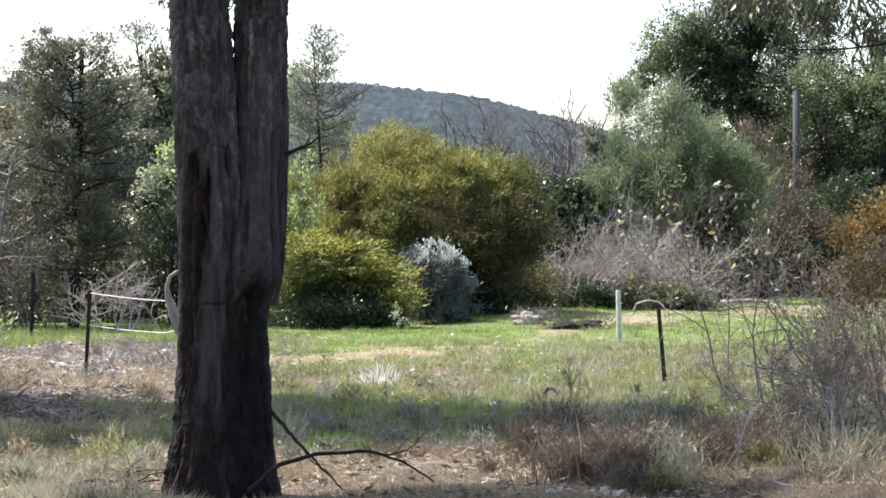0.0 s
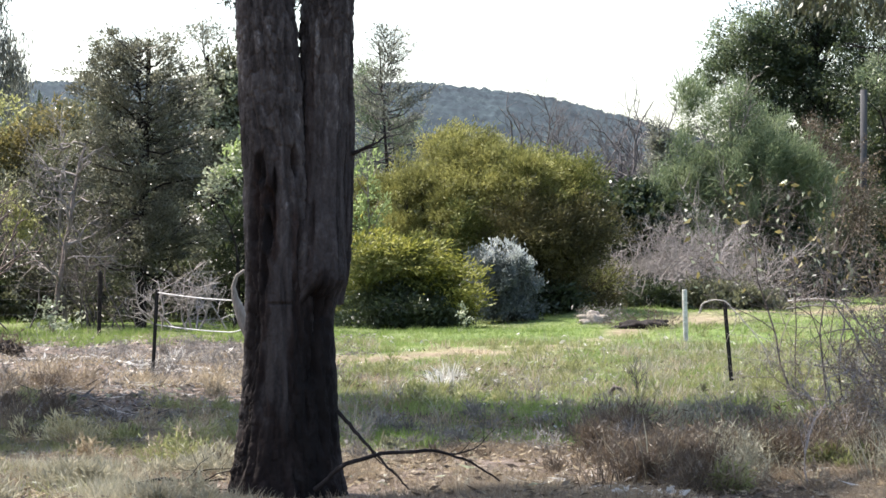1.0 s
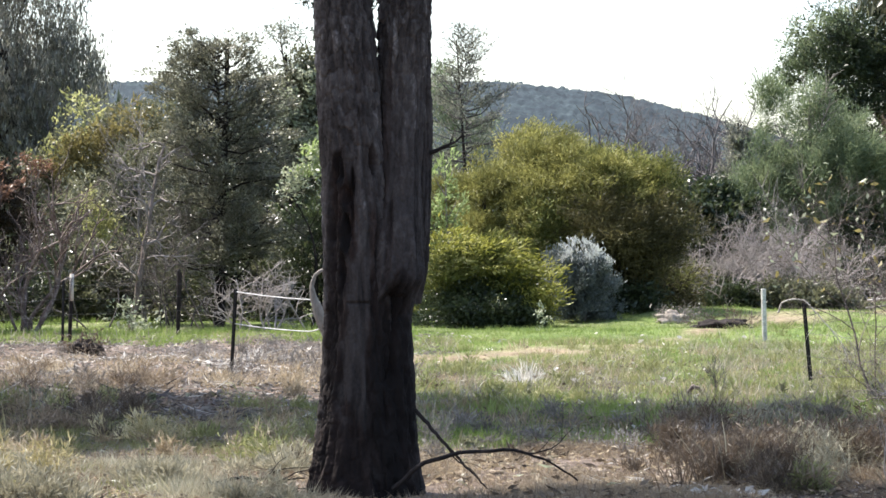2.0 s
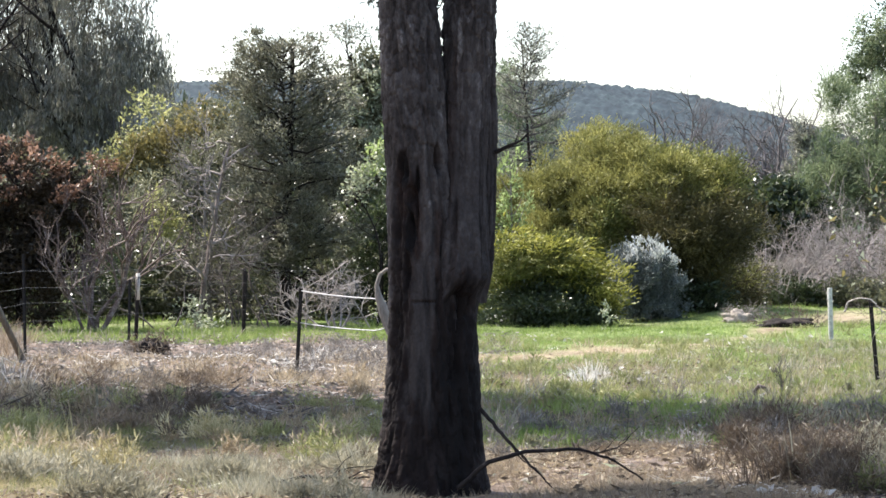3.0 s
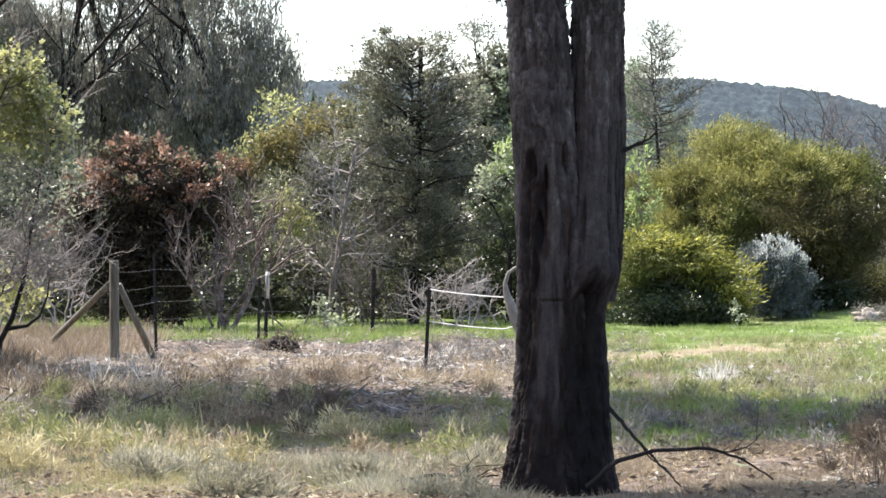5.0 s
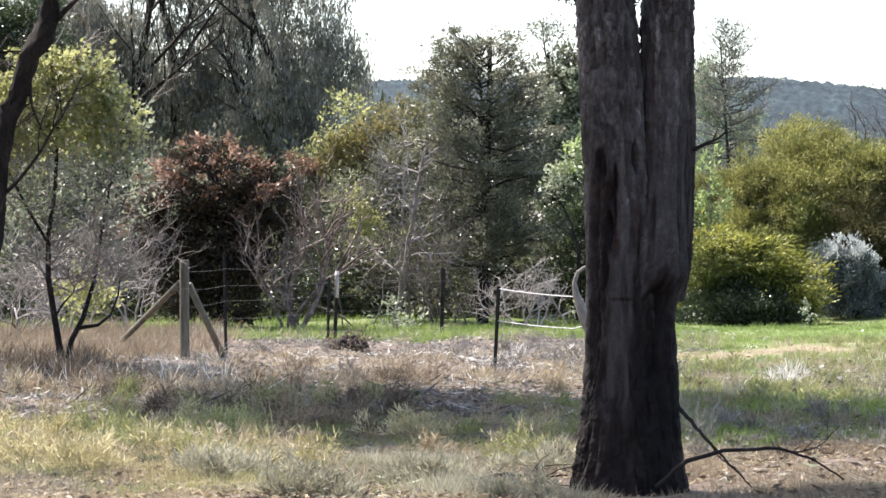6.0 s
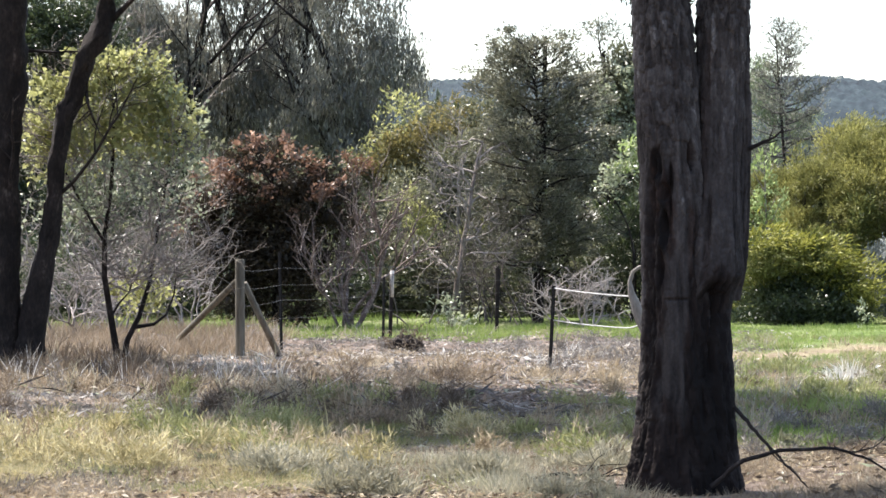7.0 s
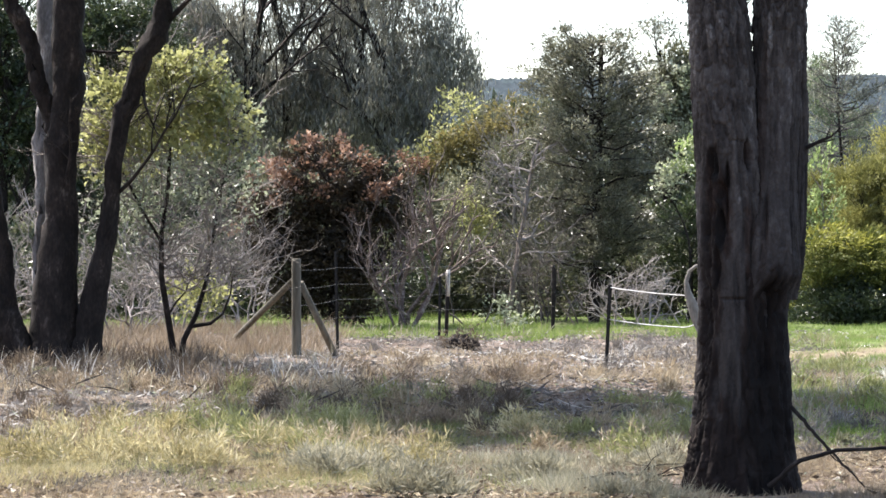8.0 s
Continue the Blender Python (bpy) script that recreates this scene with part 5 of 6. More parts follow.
# ---- right foreground scrub ----
for x, h, s, n in (((3.5, 23.74, 0), 1.2, 181, 2), ((3.66, 22.71, 0), 1.6, 182, 3), ((4.1, 22.63, 0), 1.8, 183, 3), ((3.13, 24.8, 0), 0.9, 184, 2), ((4.47, 25.61, 0), 1.9, 185, 3), ((4.49, 23.58, 0), 1.9, 186, 3), ((2.63, 19.32, 0), 0.55, 187, 2), ((4.76, 26.58, 0), 1.9, 188, 4), ((4.11, 21.61, 0), 1.6, 189, 4), ((3.09, 19.76, 0), 0.7, 180, 2), ((3.75, 24.6, 0), 1.5, 192, 4), ((3.5, 21.2, 0), 1.1, 193, 3), ((4.3, 24.2, 0), 1.7, 194, 4), ((3.95, 20.3, 0), 1.2, 195, 4), ((3.35, 22.9, 0), 1.0, 196, 3), ((4.2, 26.2, 0), 1.9, 197, 4)):
    t, lines = bare_shrub("scrub_bush", x, "brown twiggy half-bare scrub bush in dry grass", n, h, 0.016, TWIG if s in (180, 181, 182, 184, 187, 192, 196) else TWIG_TAN, s, 3, 5, 1.0, "scrub bushes", 0.3, bend=0.2, thin=0.58)
    leaves_on(t, "foliage", lines, 900 if s > 184 else 260, 0.035, 0.35, GRASS_BROWN if s > 184 else GRASS_GREY, s + 100, label="withered leaves", low=0.3)
    if s == 183:
        leafy(t, "autumn_foliage", [((3.89, 23.18, 1.87), (0.24, 0.19, 0.26)), ((3.74, 23.2, 1.72), (0.16, 0.13, 0.21)), ((4.09, 23.14, 1.92), (0.21, 0.17, 0.32)), ((3.96, 22.96, 1.51), (0.21, 0.17, 0.16)), ((4.0, 23.1, 1.25), (0.3, 0.2, 0.25)), ((3.7, 23.1, 1.35), (0.2, 0.15, 0.2)), ((4.2, 23.1, 1.6), (0.25, 0.2, 0.3))], 150, 18, 0.045, 0.45, 0.14, ORANGE, 283, "rusty orange leaves", shell=0.1, billow=0)
bare_shrub("dead_sapling", (2.32, 17.35, 0), "small bleached dead sapling with forked twigs", 1, 0.68, 0.011, TWIG_PALE, 231, 2, 5, 0.2, category="sapling", lift=0.35, bend=0.16, thin=0.6)
bare_shrub("dead_sapling", (2.75, 18.6, 0), "small bleached dead sapling with forked twigs", 2, 0.6, 0.009, TWIG_PALE, 232, 2, 5, 0.5, category="sapling", lift=0.3, bend=0.2, thin=0.6)
bare_shrub("dead_sapling", (3.28, 26.1, 0), "thin dark dead sapling standing in grass", 2, 1.4, 0.016, TWIG_DARK, 233, 2, 5, 0.3, category="sapling", lift=0.3, bend=0.15, thin=0.6)
for q, h, sd in (((3.3, 21.6, 0), 1.0, 234), ((3.75, 22.2, 0), 1.3, 235), ((3.05, 22.6, 0), 0.8, 236)):
    bare_shrub("scrub_bush", q, "pale grey leafless scrub with crooked arching twigs", 4, h, 0.012, TWIG_PALE, sd, 2, 5, 1.3, "scrub bushes", 0.25, bend=0.3, lift=0.1, thin=0.62)
t, lines = bare_shrub("yellow_leaf_sapling", (3.17, 25.81, 0), "thin sapling with sparse yellow hanging leaves", 3, 2.3, 0.014, TWIG_BROWN, 190, 3, 7, 0.35, category="sapling")
leaves_on(t, "foliage", lines, 80, 0.08, 0.42, GOLD, 290, low=1.2)
leaves_on(t, "foliage", lines, 70, 0.075, 0.42, PALE_LEAF, 291, low=1.2, label="pale sunlit leaves")

# ---- the big double trunk ----


def cell_hash(a, b, seed):
    k = (a * 374761393 + b * 668265263 + seed * 974711) & 0x7fffffff
    k = ((k ^ (k >> 13)) * 1274126177) & 0x7fffffff
    return ((k ^ (k >> 16)) & 0xffff) / 65535.0


def ring_noise(A, Z, around, tall, seed):
    """Value noise wrapped round a stem: cells round it, and cells per metre upwards; 0 to 1."""
    u, v = A / (2 * math.pi) * around, Z * tall
    ui, vi = np.floor(u).astype(np.int64), np.floor(v).astype(np.int64)
    fu, fv = u - ui, v - vi
    fu, fv = fu * fu * (3 - 2 * fu), fv * fv * (3 - 2 * fv)
    a, b = ui % around, (ui + 1) % around
    return (cell_hash(a, vi, seed) * (1 - fu) + cell_hash(b, vi, seed) * fu) * (1 - fv) + (cell_hash(a, vi + 1, seed) * (1 - fu) + cell_hash(b, vi + 1, seed) * fu) * fv


def bark_plates(A, Z, around, tall, seed):
    """Irregular plates round a stem: how far inside its plate a place lies, the plate's own number, and the height within it."""
    u, v = A / (2 * math.pi) * around, Z * tall
    ui, vi = np.floor(u).astype(np.int64), np.floor(v).astype(np.int64)
    f1, f2, own, up = (np.full(A.shape, c) for c in (9.0, 9.0, 0.0, 0.0))
    for du, dv in itertools.product((-1, 0, 1), repeat=2):
        a, b = (ui + du) % around, vi + dv
        py = b + 0.1 + 0.8 * cell_hash(a, b, seed + 1)
        d = np.hypot(u - (ui + du) - 0.1 - 0.8 * cell_hash(a, b, seed), v - py)
        closer = d < f1
        f2 = np.where(closer, f1, np.minimum(f2, d))
        own, up = np.where(closer, cell_hash(a, b, seed + 2), own), np.where(closer, v - py, up)
        f1 = np.where(closer, d, f1)
    return f2 - f1, own, up


def bark_stem(name, path, radii, seed, parent, rows=470, sides=190, scaly=((9, 1),), dents=(), raw=(), hollow_shade=(), smooth_face=None):
    """A tree stem with scaly plates, long fibres and hollows cut into it.
    scaly: height and strength of the plates; dents: angle round the stem in degrees, height, half-widths in degrees and
    metres, depth, rawness; raw: bands of torn red-brown bark, the same without depth; hollow_shade: the same for shade
    put into the colour of hollows and recesses."""
    p, r = np.array(path), np.array(radii)
    tt = np.linspace(0, len(p) - 1, rows)
    axis = np.stack([np.interp(tt, np.arange(len(p)), p[:, a]) for a in range(3)], -1)
    rad = np.interp(tt, np.arange(len(p)), r)
    ker = np.hanning(31) / np.hanning(31).sum()
    for a in range(2):
        axis[:, a] = np.convolve(np.pad(axis[:, a], 15, 'edge'), ker, 'valid')
    rad = np.convolve(np.pad(rad, 15, 'edge'), ker, 'valid')
    A, Z = np.meshgrid(np.linspace(0, 2 * math.pi, sides, endpoint=False), axis[:, 2])
    girth = max(int(2 * math.pi * r.mean() / 0.042), 6)
    sway = 0.35 * (ring_noise(A, Z, 6, 2.2, seed) - 0.5) + 0.12 * (ring_noise(A, Z, 14, 6, seed + 1) - 0.5)
    B = A + sway
    rim, own, up = bark_plates(B, Z + 0.05 * ring_noise(A, Z, 40, 5, seed + 8), girth, 8.0, seed + 2)
    rim2, own2, up2 = bark_plates(B + 1, Z, girth * 2, 24, seed + 12)
    strength = np.interp(Z, [q[0] for q in scaly], [q[1] for q in scaly])
    if smooth_face:
        off = (A - radians(smooth_face[0]) + math.pi) % (2 * math.pi) - math.pi
        strength = strength * (1 - smooth_face[4] / (1 + np.exp(np.clip(((off / radians(smooth_face[2])) ** 2 + ((Z - smooth_face[1]) / smooth_face[3]) ** 2 - 1) * 4, -60, 60))))
    fibre = ring_noise(B, Z, girth, 1.6, seed + 5)
    fine = ring_noise(B, Z, girth * 3, 5, seed + 6)
    big = ring_noise(A, Z, 5, 1.1, seed + 4) - 0.5
    R = rad[:, None] * (1 + 0.13 * big) + 0.02 * (np.minimum(np.abs(fibre - 0.5) * 5, 1) - 0.7) + 0.007 * (fine - 0.5)
    R = R + strength * (0.013 * np.minimum(rim * 4, 1) + 0.016 * (own - 0.5) - 0.014 * up * (own > 0.5) + 0.006 * np.minimum(rim2 * 4, 1) - 0.007 * up2 * (own2 > 0.6) - 0.012)
    wound, shade_dark = np.zeros(A.shape), np.zeros(A.shape)
    edge = 0.8 * (ring_noise(A, Z, 26, 9, seed + 9) - 0.5) + 0.5 * (ring_noise(A, Z, 50, 14, seed + 10) - 0.5)
    for da, dz, wa, wz, depth, red in [d for d in dents] + [(*q[:4], 0.0, q[4]) for q in raw]:
        off = (A - radians(da) + math.pi) % (2 * math.pi) - math.pi
        g = (off / radians(wa)) ** 2 + ((Z - dz) / wz) ** 2 + edge * (0.9 if depth else 1.3)
        w = 1 / (1 + np.exp(np.clip((g - 1) * 7, -60, 60)))
        R = R - depth * w
        wound = np.maximum(wound, red * w)
    R = R + wound * (0.034 * (ring_noise(A, Z, 44, 8, seed + 13) - 0.5) + 0.02 * (ring_noise(A, Z, 90, 20, seed + 14) - 0.5))
    # paints the shade of hollows and the lower recess into the bark
    for da, dz, wa, wz, amount in hollow_shade:
        off = (A - radians(da) + math.pi) % (2 * math.pi) - math.pi
        shade_dark = np.maximum(shade_dark, amount / (1 + np.exp(np.clip(((off / radians(wa)) ** 2 + ((Z - dz) / wz) ** 2 + 1.2 * edge - 1) * 5, -60, 60))))
    V = np.stack([axis[:, 0][:, None] + R * np.cos(A), axis[:, 1][:, None] + R * np.sin(A), Z], -1).reshape(-1, 3)
    i, j = np.meshgrid(np.arange(sides), np.arange(rows - 1))
    k, k2 = (j * sides + i).ravel(), (j * sides + (i + 1) % sides).ravel()
    ob = mesh_part(name, V, np.stack([k, k2, k2 + sides, k + sides], -1), TRUNK_BARK, parent)
    # tone runs darker towards the foot, paler higher up
    tone = 0.5 + np.clip((Z - 1.9) * 0.09, -0.13, 0.06) + strength * (0.36 * (own - 0.5) + 0.3 * (own2 - 0.5)) + 0.25 * (fibre - 0.5)
    at = ob.data.attributes.new("bark", 'FLOAT_COLOR', 'POINT')
    at.data.foreach_set("color", np.stack([tone, wound, shade_dark, 0 * wound + 1], -1).astype(np.float32).ravel())
    return ob


gum = thing("big_gum_tree", (-1.49, 17.24, 0), "old dark double-stemmed gum tree with scaly grey bark", "tree")
bark_stem("stem", [(-1.61, 17.12, -0.06), (-1.6, 17.13, 0.26), (-1.58, 17.13, 0.65), (-1.56, 17.13, 1.27), (-1.57, 17.13, 1.8), (-1.6, 17.13, 2.34), (-1.63, 17.12, 2.88), (-1.67, 17.12, 3.34), (-1.73, 17.11, 4.5)],
          (0.33, 0.27, 0.245, 0.23, 0.22, 0.21, 0.2, 0.19, 0.17), 21, gum, scaly=((0, 0.75), (1.0, 0.7), (1.6, 0.55), (2.2, 0.5), (2.5, 0.7), (4, 0.9)),
          smooth_face=(-78, 0.75, 42, 0.95, 0.8),
          dents=((-114, 2.19, 9, 0.09, 0.035, 1), (-88, 2.1, 4, 0.09, 0.03, 1), (-105, 2.0, 9, 0.06, 0.03, 1), (-97, 1.88, 8, 0.15, 0.025, 1), (-106, 1.74, 7, 0.12, 0.045, 1), (-112, 1.5, 6, 0.12, 0.035, 1), (-124, 1.95, 4, 0.18, 0.02, 1), (-92, 1.98, 3, 0.12, 0.02, 1), (-128, 1.8, 12, 0.3, 0.03, 0.9), (-44, 2.24, 8, 0.1, 0.06, 0.9), (-80, 1.275, 24, 0.012, 0.014, 0.5), (-135, 1.2, 12, 0.7, 0.02, 0.6)),
          raw=((-112, 1.88, 24, 0.42, 1), (-125, 1.45, 20, 0.5, 0.9), (-132, 0.95, 20, 0.9, 0.9), (-105, 0.1, 80, 0.5, 0.9), (-45, 0.8, 22, 1.1, 0.9)), hollow_shade=((-42, 0.7, 20, 0.7, 0.6), (-114, 2.17, 10, 0.13, 0.85), (-88, 2.1, 4, 0.1, 0.7), (-108, 1.75, 9, 0.22, 0.8), (-120, 1.5, 11, 0.3, 0.6), (-135, 1.0, 16, 0.8, 0.45)))
bark_stem("stem", [(-1.36, 17.16, -0.08), (-1.39, 17.16, 0.25), (-1.4, 17.16, 0.64), (-1.4, 17.17, 1.15), (-1.37, 17.15, 1.32), (-1.32, 17.13, 1.44), (-1.31, 17.14, 1.65), (-1.3, 17.2, 2), (-1.29, 17.25, 2.58), (-1.27, 17.25, 3.05), (-1.25, 17.26, 3.36), (-1.15, 17.26, 4.52)],
          (0.28, 0.245, 0.225, 0.2, 0.2, 0.215, 0.2, 0.17, 0.16, 0.16, 0.17, 0.15), 31, gum, scaly=((0, 0.35), (1.2, 0.35), (2.0, 0.35), (2.9, 0.6), (3.3, 1), (4.5, 1)),
          dents=((-74, 1.05, 24, 0.3, 0.07, 1), (-72, 0.5, 20, 0.5, 0.03, 1), (-60, 1.24, 34, 0.08, 0.04, 0.8), (-100, 1.65, 8, 0.3, 0.02, 0.5)),
          raw=((-75, 0.55, 60, 0.9, 1), (-115, 2.4, 10, 0.6, 0.6), (-70, 1.35, 25, 0.2, 0.7)), hollow_shade=((-66, 0.75, 50, 0.75, 0.75), (-75, 0.2, 60, 0.5, 0.5)))
slim_stem = bark_stem("stem", [(-1.19, 17.26, 1.26), (-1.16, 17.26, 1.5), (-1.13, 17.26, 1.81), (-1.12, 17.31, 2.39), (-1.13, 17.31, 2.9), (-1.14, 17.31, 3.36), (-1.11, 17.31, 4.34)],
          (0.04, 0.06, 0.05, 0.05, 0.05, 0.05, 0.03), 41, gum, 300, 60, scaly=((0, 0.3), (2.6, 0.4), (3, 0.9)))
rng = np.random.default_rng(200)
limbs = grow((-1.08, 17.27, 2.3), (1, 0, 0.35), 0.27, 0.016, 1, rng, 3, 0.12, 0.3)
v, f = tubes(limbs, 6)
mesh_part("dead_branch", v, f, BARK, slim_stem, "thin dead side branch", smooth=True)
# leaf pads out of view, placed to shade the trunk and near ground
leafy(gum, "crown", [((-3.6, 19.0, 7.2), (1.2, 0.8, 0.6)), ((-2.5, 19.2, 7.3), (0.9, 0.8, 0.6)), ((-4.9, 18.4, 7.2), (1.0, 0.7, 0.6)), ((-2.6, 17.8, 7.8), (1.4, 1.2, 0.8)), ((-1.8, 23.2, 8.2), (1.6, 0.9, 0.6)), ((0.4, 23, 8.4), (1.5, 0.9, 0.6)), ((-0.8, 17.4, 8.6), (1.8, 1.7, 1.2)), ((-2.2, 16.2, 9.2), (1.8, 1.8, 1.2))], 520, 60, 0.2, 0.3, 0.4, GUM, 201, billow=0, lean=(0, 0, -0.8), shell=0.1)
tagged(leafy(gum, "spray", [((-1.46, 17.64, 3.36), (0.04, 0.04, 0.06)), ((-1.95, 17.49, 3.38), (0.03, 0.03, 0.03))], 12, 9, 0.06, 0.25, 0.06, GUM, 202, "hanging leaf sprig", lean=(0, 0, -0.6), billow=0), kind="stuff")
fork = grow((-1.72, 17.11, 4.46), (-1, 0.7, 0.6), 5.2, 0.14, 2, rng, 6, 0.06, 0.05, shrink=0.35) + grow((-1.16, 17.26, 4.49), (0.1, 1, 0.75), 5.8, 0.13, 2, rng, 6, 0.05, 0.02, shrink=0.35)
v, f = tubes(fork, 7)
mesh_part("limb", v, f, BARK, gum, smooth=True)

# ---- fences ----


def round_post(name, base, top, r, mat, label, category="fence post", group="", sides=12):
    t = thing(name, base, label, category, group)
    p0, p1 = np.array(base, float) - (0, 0, 0.1), np.array(top, float)
    v, f = tubes([([p0, p0 * 0.5 + p1 * 0.5, p1 - (p1 - p0) * 0.02, p1, p1], [r, r * 0.98, r * 0.96, r * 0.85, 0.001])], sides)
    mesh_part("post", v, f, mat, t, smooth=sides > 8)
    return t


def star_picket(base, top, label, group="steel pickets"):
    """A Y-section steel post."""
    t = thing("steel_picket", base, label, "fence post", group)
    p0, p1 = np.array(base, float) - (0, 0, 0.1), np.array(top, float)
    V, F = [], []
    for a in (0.5, 2.6, 4.7):
        d, n = np.array((math.cos(a), math.sin(a), 0)), np.array((-math.sin(a), math.cos(a), 0)) * 0.004
        k = len(V)
        for z in (p0, p1):
            V += [z - n, z + d * 0.026 - n, z + d * 0.026 + n, z + n]
        F += [[k, k + 1, k + 5, k + 4], [k + 1, k + 2, k + 6, k + 5], [k + 2, k + 3, k + 7, k + 6], [k + 4, k + 5, k + 6, k + 7], [k + 3, k, k + 4, k + 7]]
    mesh_part("post", np.array(V), F, STEEL, t)
    return t


strut = round_post("strainer_post", (-9.22, 34.08, 0), (-9.22, 34.07, 1.44), 0.068, POST_WOOD, "thick weathered timber strainer post with two braces")
for n, (a, b) in enumerate((((-9.3, 34.16, 1.12), (-11.22, 37.35, 0.06)), ((-9.19, 34.19, 1.1), (-8.86, 34.89, 0.03)))):
    p, q = np.array(a), np.array(b)
    v, f = tubes([([p, p, q, q], [0.001, 0.046, 0.046, 0.001])], 10)
    mesh_part("brace", v, f, POST_WOOD, strut, "diagonal timber brace", smooth=True)
star_picket((-9.57, 37.81, 0), (-9.6, 37.8, 1.53), "dark steel picket beside a strainer post")
star_picket((-9.07, 43.06, 0), (-9.05, 43.06, 1.07), "dark steel picket before shrubs")
white_tip = round_post("timber_post", (-9.05, 43.57, 0), (-9.01, 43.58, 1.14), 0.036, BARK, "dark timber fence post with a bleached top")
q0, q1 = np.array((-9.02, 43.58, 0.71)), np.array((-9.01, 43.58, 1.18))
v, f = tubes([([q0, q0, q1, q1], [0.001, 0.041, 0.036, 0.001])], 7)
mesh_part("cap", v, f, PALE_WOOD, white_tip.children[0], "bleached split top", smooth=True)
round_post("timber_post", (-7.6, 46.38, 0), (-7.58, 46.39, 1.24), 0.034, BARK, "dark old timber post under trees")
round_post("timber_post", (-7.6, 46.38, 0), (-7.55, 46.39, 1.19), 0.034, BARK, "dark old timber post under trees")
star_picket((-4.65, 32.67, 0), (-4.59, 32.68, 1.1), "thin dark steel picket carrying white fence tapes")
star_picket((2.7, 30.38, 0), (2.6, 30.39, 1.03), "leaning black steel picket in green grass")
round_post("white_post", (3.16, 44.89, 0), (3.13, 44.89, 0.92), 0.047, CONCRETE, "white-painted post standing in green grass", sides=8)


def wire(name, pts, r, mat, label, sag=0.02, category="fence wire", group="fence wires", sides=4):
    out = []
    for a, b in zip(pts[:-1], pts[1:]):
        a, b = np.array(a), np.array(b)
        for s in np.linspace(0, 1, 9)[1 if out else 0:]:
            out.append(a + (b - a) * s - np.array((0, 0, sag * 4 * s * (1 - s))))
    v, f = tubes([(out, [r] * len(out))], sides)
    ob = mesh_part(name, v, f, mat, smooth=True)
    return tagged(ob, label, category, group)


wire("fence_tape", [(-4.59, 32.68, 1.07), (-3.42, 31.41, 0.99)], 0.007, TAPE, "white electric fence tape tied to a picket", 0.015, group="fence tapes")
wire("fence_tape", [(-4.6, 32.68, 0.65), (-3.53, 31.8, 0.58), (-3.29, 31.43, 0.66)], 0.007, TAPE, "white electric fence tape tied to a picket", 0.015, group="fence tapes")
for z in (1.28, 1.02, 0.78, 0.5):
    pa, pb, pc, pd, pe = (np.array(q) for q in ((-9.22, 34.08, 0), (-9.57, 37.81, 0), (-9.03, 43.27, 0), (-7.57, 46.28, 0), (-5.4, 47.7, 0)))
    up = np.array((0, 0, z))
    wire("fence_wire", [pa + up, pb + up, pc + up * 0.97, pd + up * 0.95, pe + up * 0.95], 0.0022, WIRE, "thin steel fence wire between posts")
pa, pb = np.array((2.65, 30.38, 0)), np.array((5.3, 27.49, 0))
for z in (0.93, 0.62, 0.35):
    wire("fence_wire", [pa + (-0.02, 0, z), pb + (0, 0, z)], 0.0025, WIRE, "thin steel fence wire between posts", 0.06)
slab = thing("weathered_slab", (-3.38, 31.32, 0), "curved weathered grey timber post with fence tape ends", "post")
q = np.array([(-3.22, 31.33, 0.17), (-3.25, 31.33, 0.52), (-3.32, 31.32, 0.72), (-3.37, 31.32, 0.89), (-3.42, 31.31, 1.03), (-3.44, 31.31, 1.17), (-3.4, 31.32, 1.3), (-3.32, 31.32, 1.36), (-3.23, 31.33, 1.37)])
v, f = tubes([(q, [0.05, 0.05, 0.065, 0.065, 0.045, 0.028, 0.024, 0.022, 0.018])], 10)
mesh_part("post", v, f, BARK_GREY, slab, smooth=True)

# ---- fallen wood ----


def stick(label, pts, r, mat, seed, kids=4):
    rng = np.random.default_rng(seed)
    q = [np.array(p) for p in pts]
    t = thing("fallen_branch", (q[0][0], q[0][1], 0), label, "branch", "fallen branches")
    tt = np.linspace(0, len(q) - 1, 24)
    qa = np.array(q)
    qq = np.stack([np.interp(tt, np.arange(len(q)), qa[:, a]) for a in range(3)], -1) + 0.003 * rng.normal(size=(24, 3))
    lines = [(qq, r * np.linspace(1, 0.35, 24))]
    for n in range(kids):
        k = rng.integers(6, 22)
        d = unit(qq[k + 1] - qq[k]) + 0.7 * rng.normal(size=3) * (1, 1, 0.5)
        lines += grow(qq[k], d, 0.25 + 0.3 * rng.random(), r * 0.4, 1, rng, 3)
    v, f = tubes(lines, 6)
    mesh_part("wood", v, f, mat, t, smooth=True)
    return t


stick("dark fallen branch arching from the tree's foot", [(-1.3, 16.85, 0.03), (-1.11, 16.76, 0.2), (-0.84, 16.78, 0.28), (-0.5, 16.79, 0.3), (-0.28, 16.8, 0.24), (-0.05, 16.8, 0.1)], 0.018, BARK, 211, 1)
stick("dark broken branch leaning against the trunk's foot", [(-1.16, 16.96, 0.55), (-1, 16.87, 0.38), (-0.82, 16.78, 0.2), (-0.66, 16.69, 0.05)], 0.016, BARK, 212, 1)
stick("thin dark stick lying in pale grass", [(-2.61, 17, 0.03), (-2.35, 17.04, 0.08), (-2.12, 17.07, 0.06), (-1.92, 17.09, 0.07)], 0.014, BARK, 213, 5)
stick("short brown log in scrub", [(3.19, 21.26, 0.14), (3.37, 21.23, 0.19), (3.56, 21.2, 0.24)], 0.05, LOG_BROWN, 214, 1)
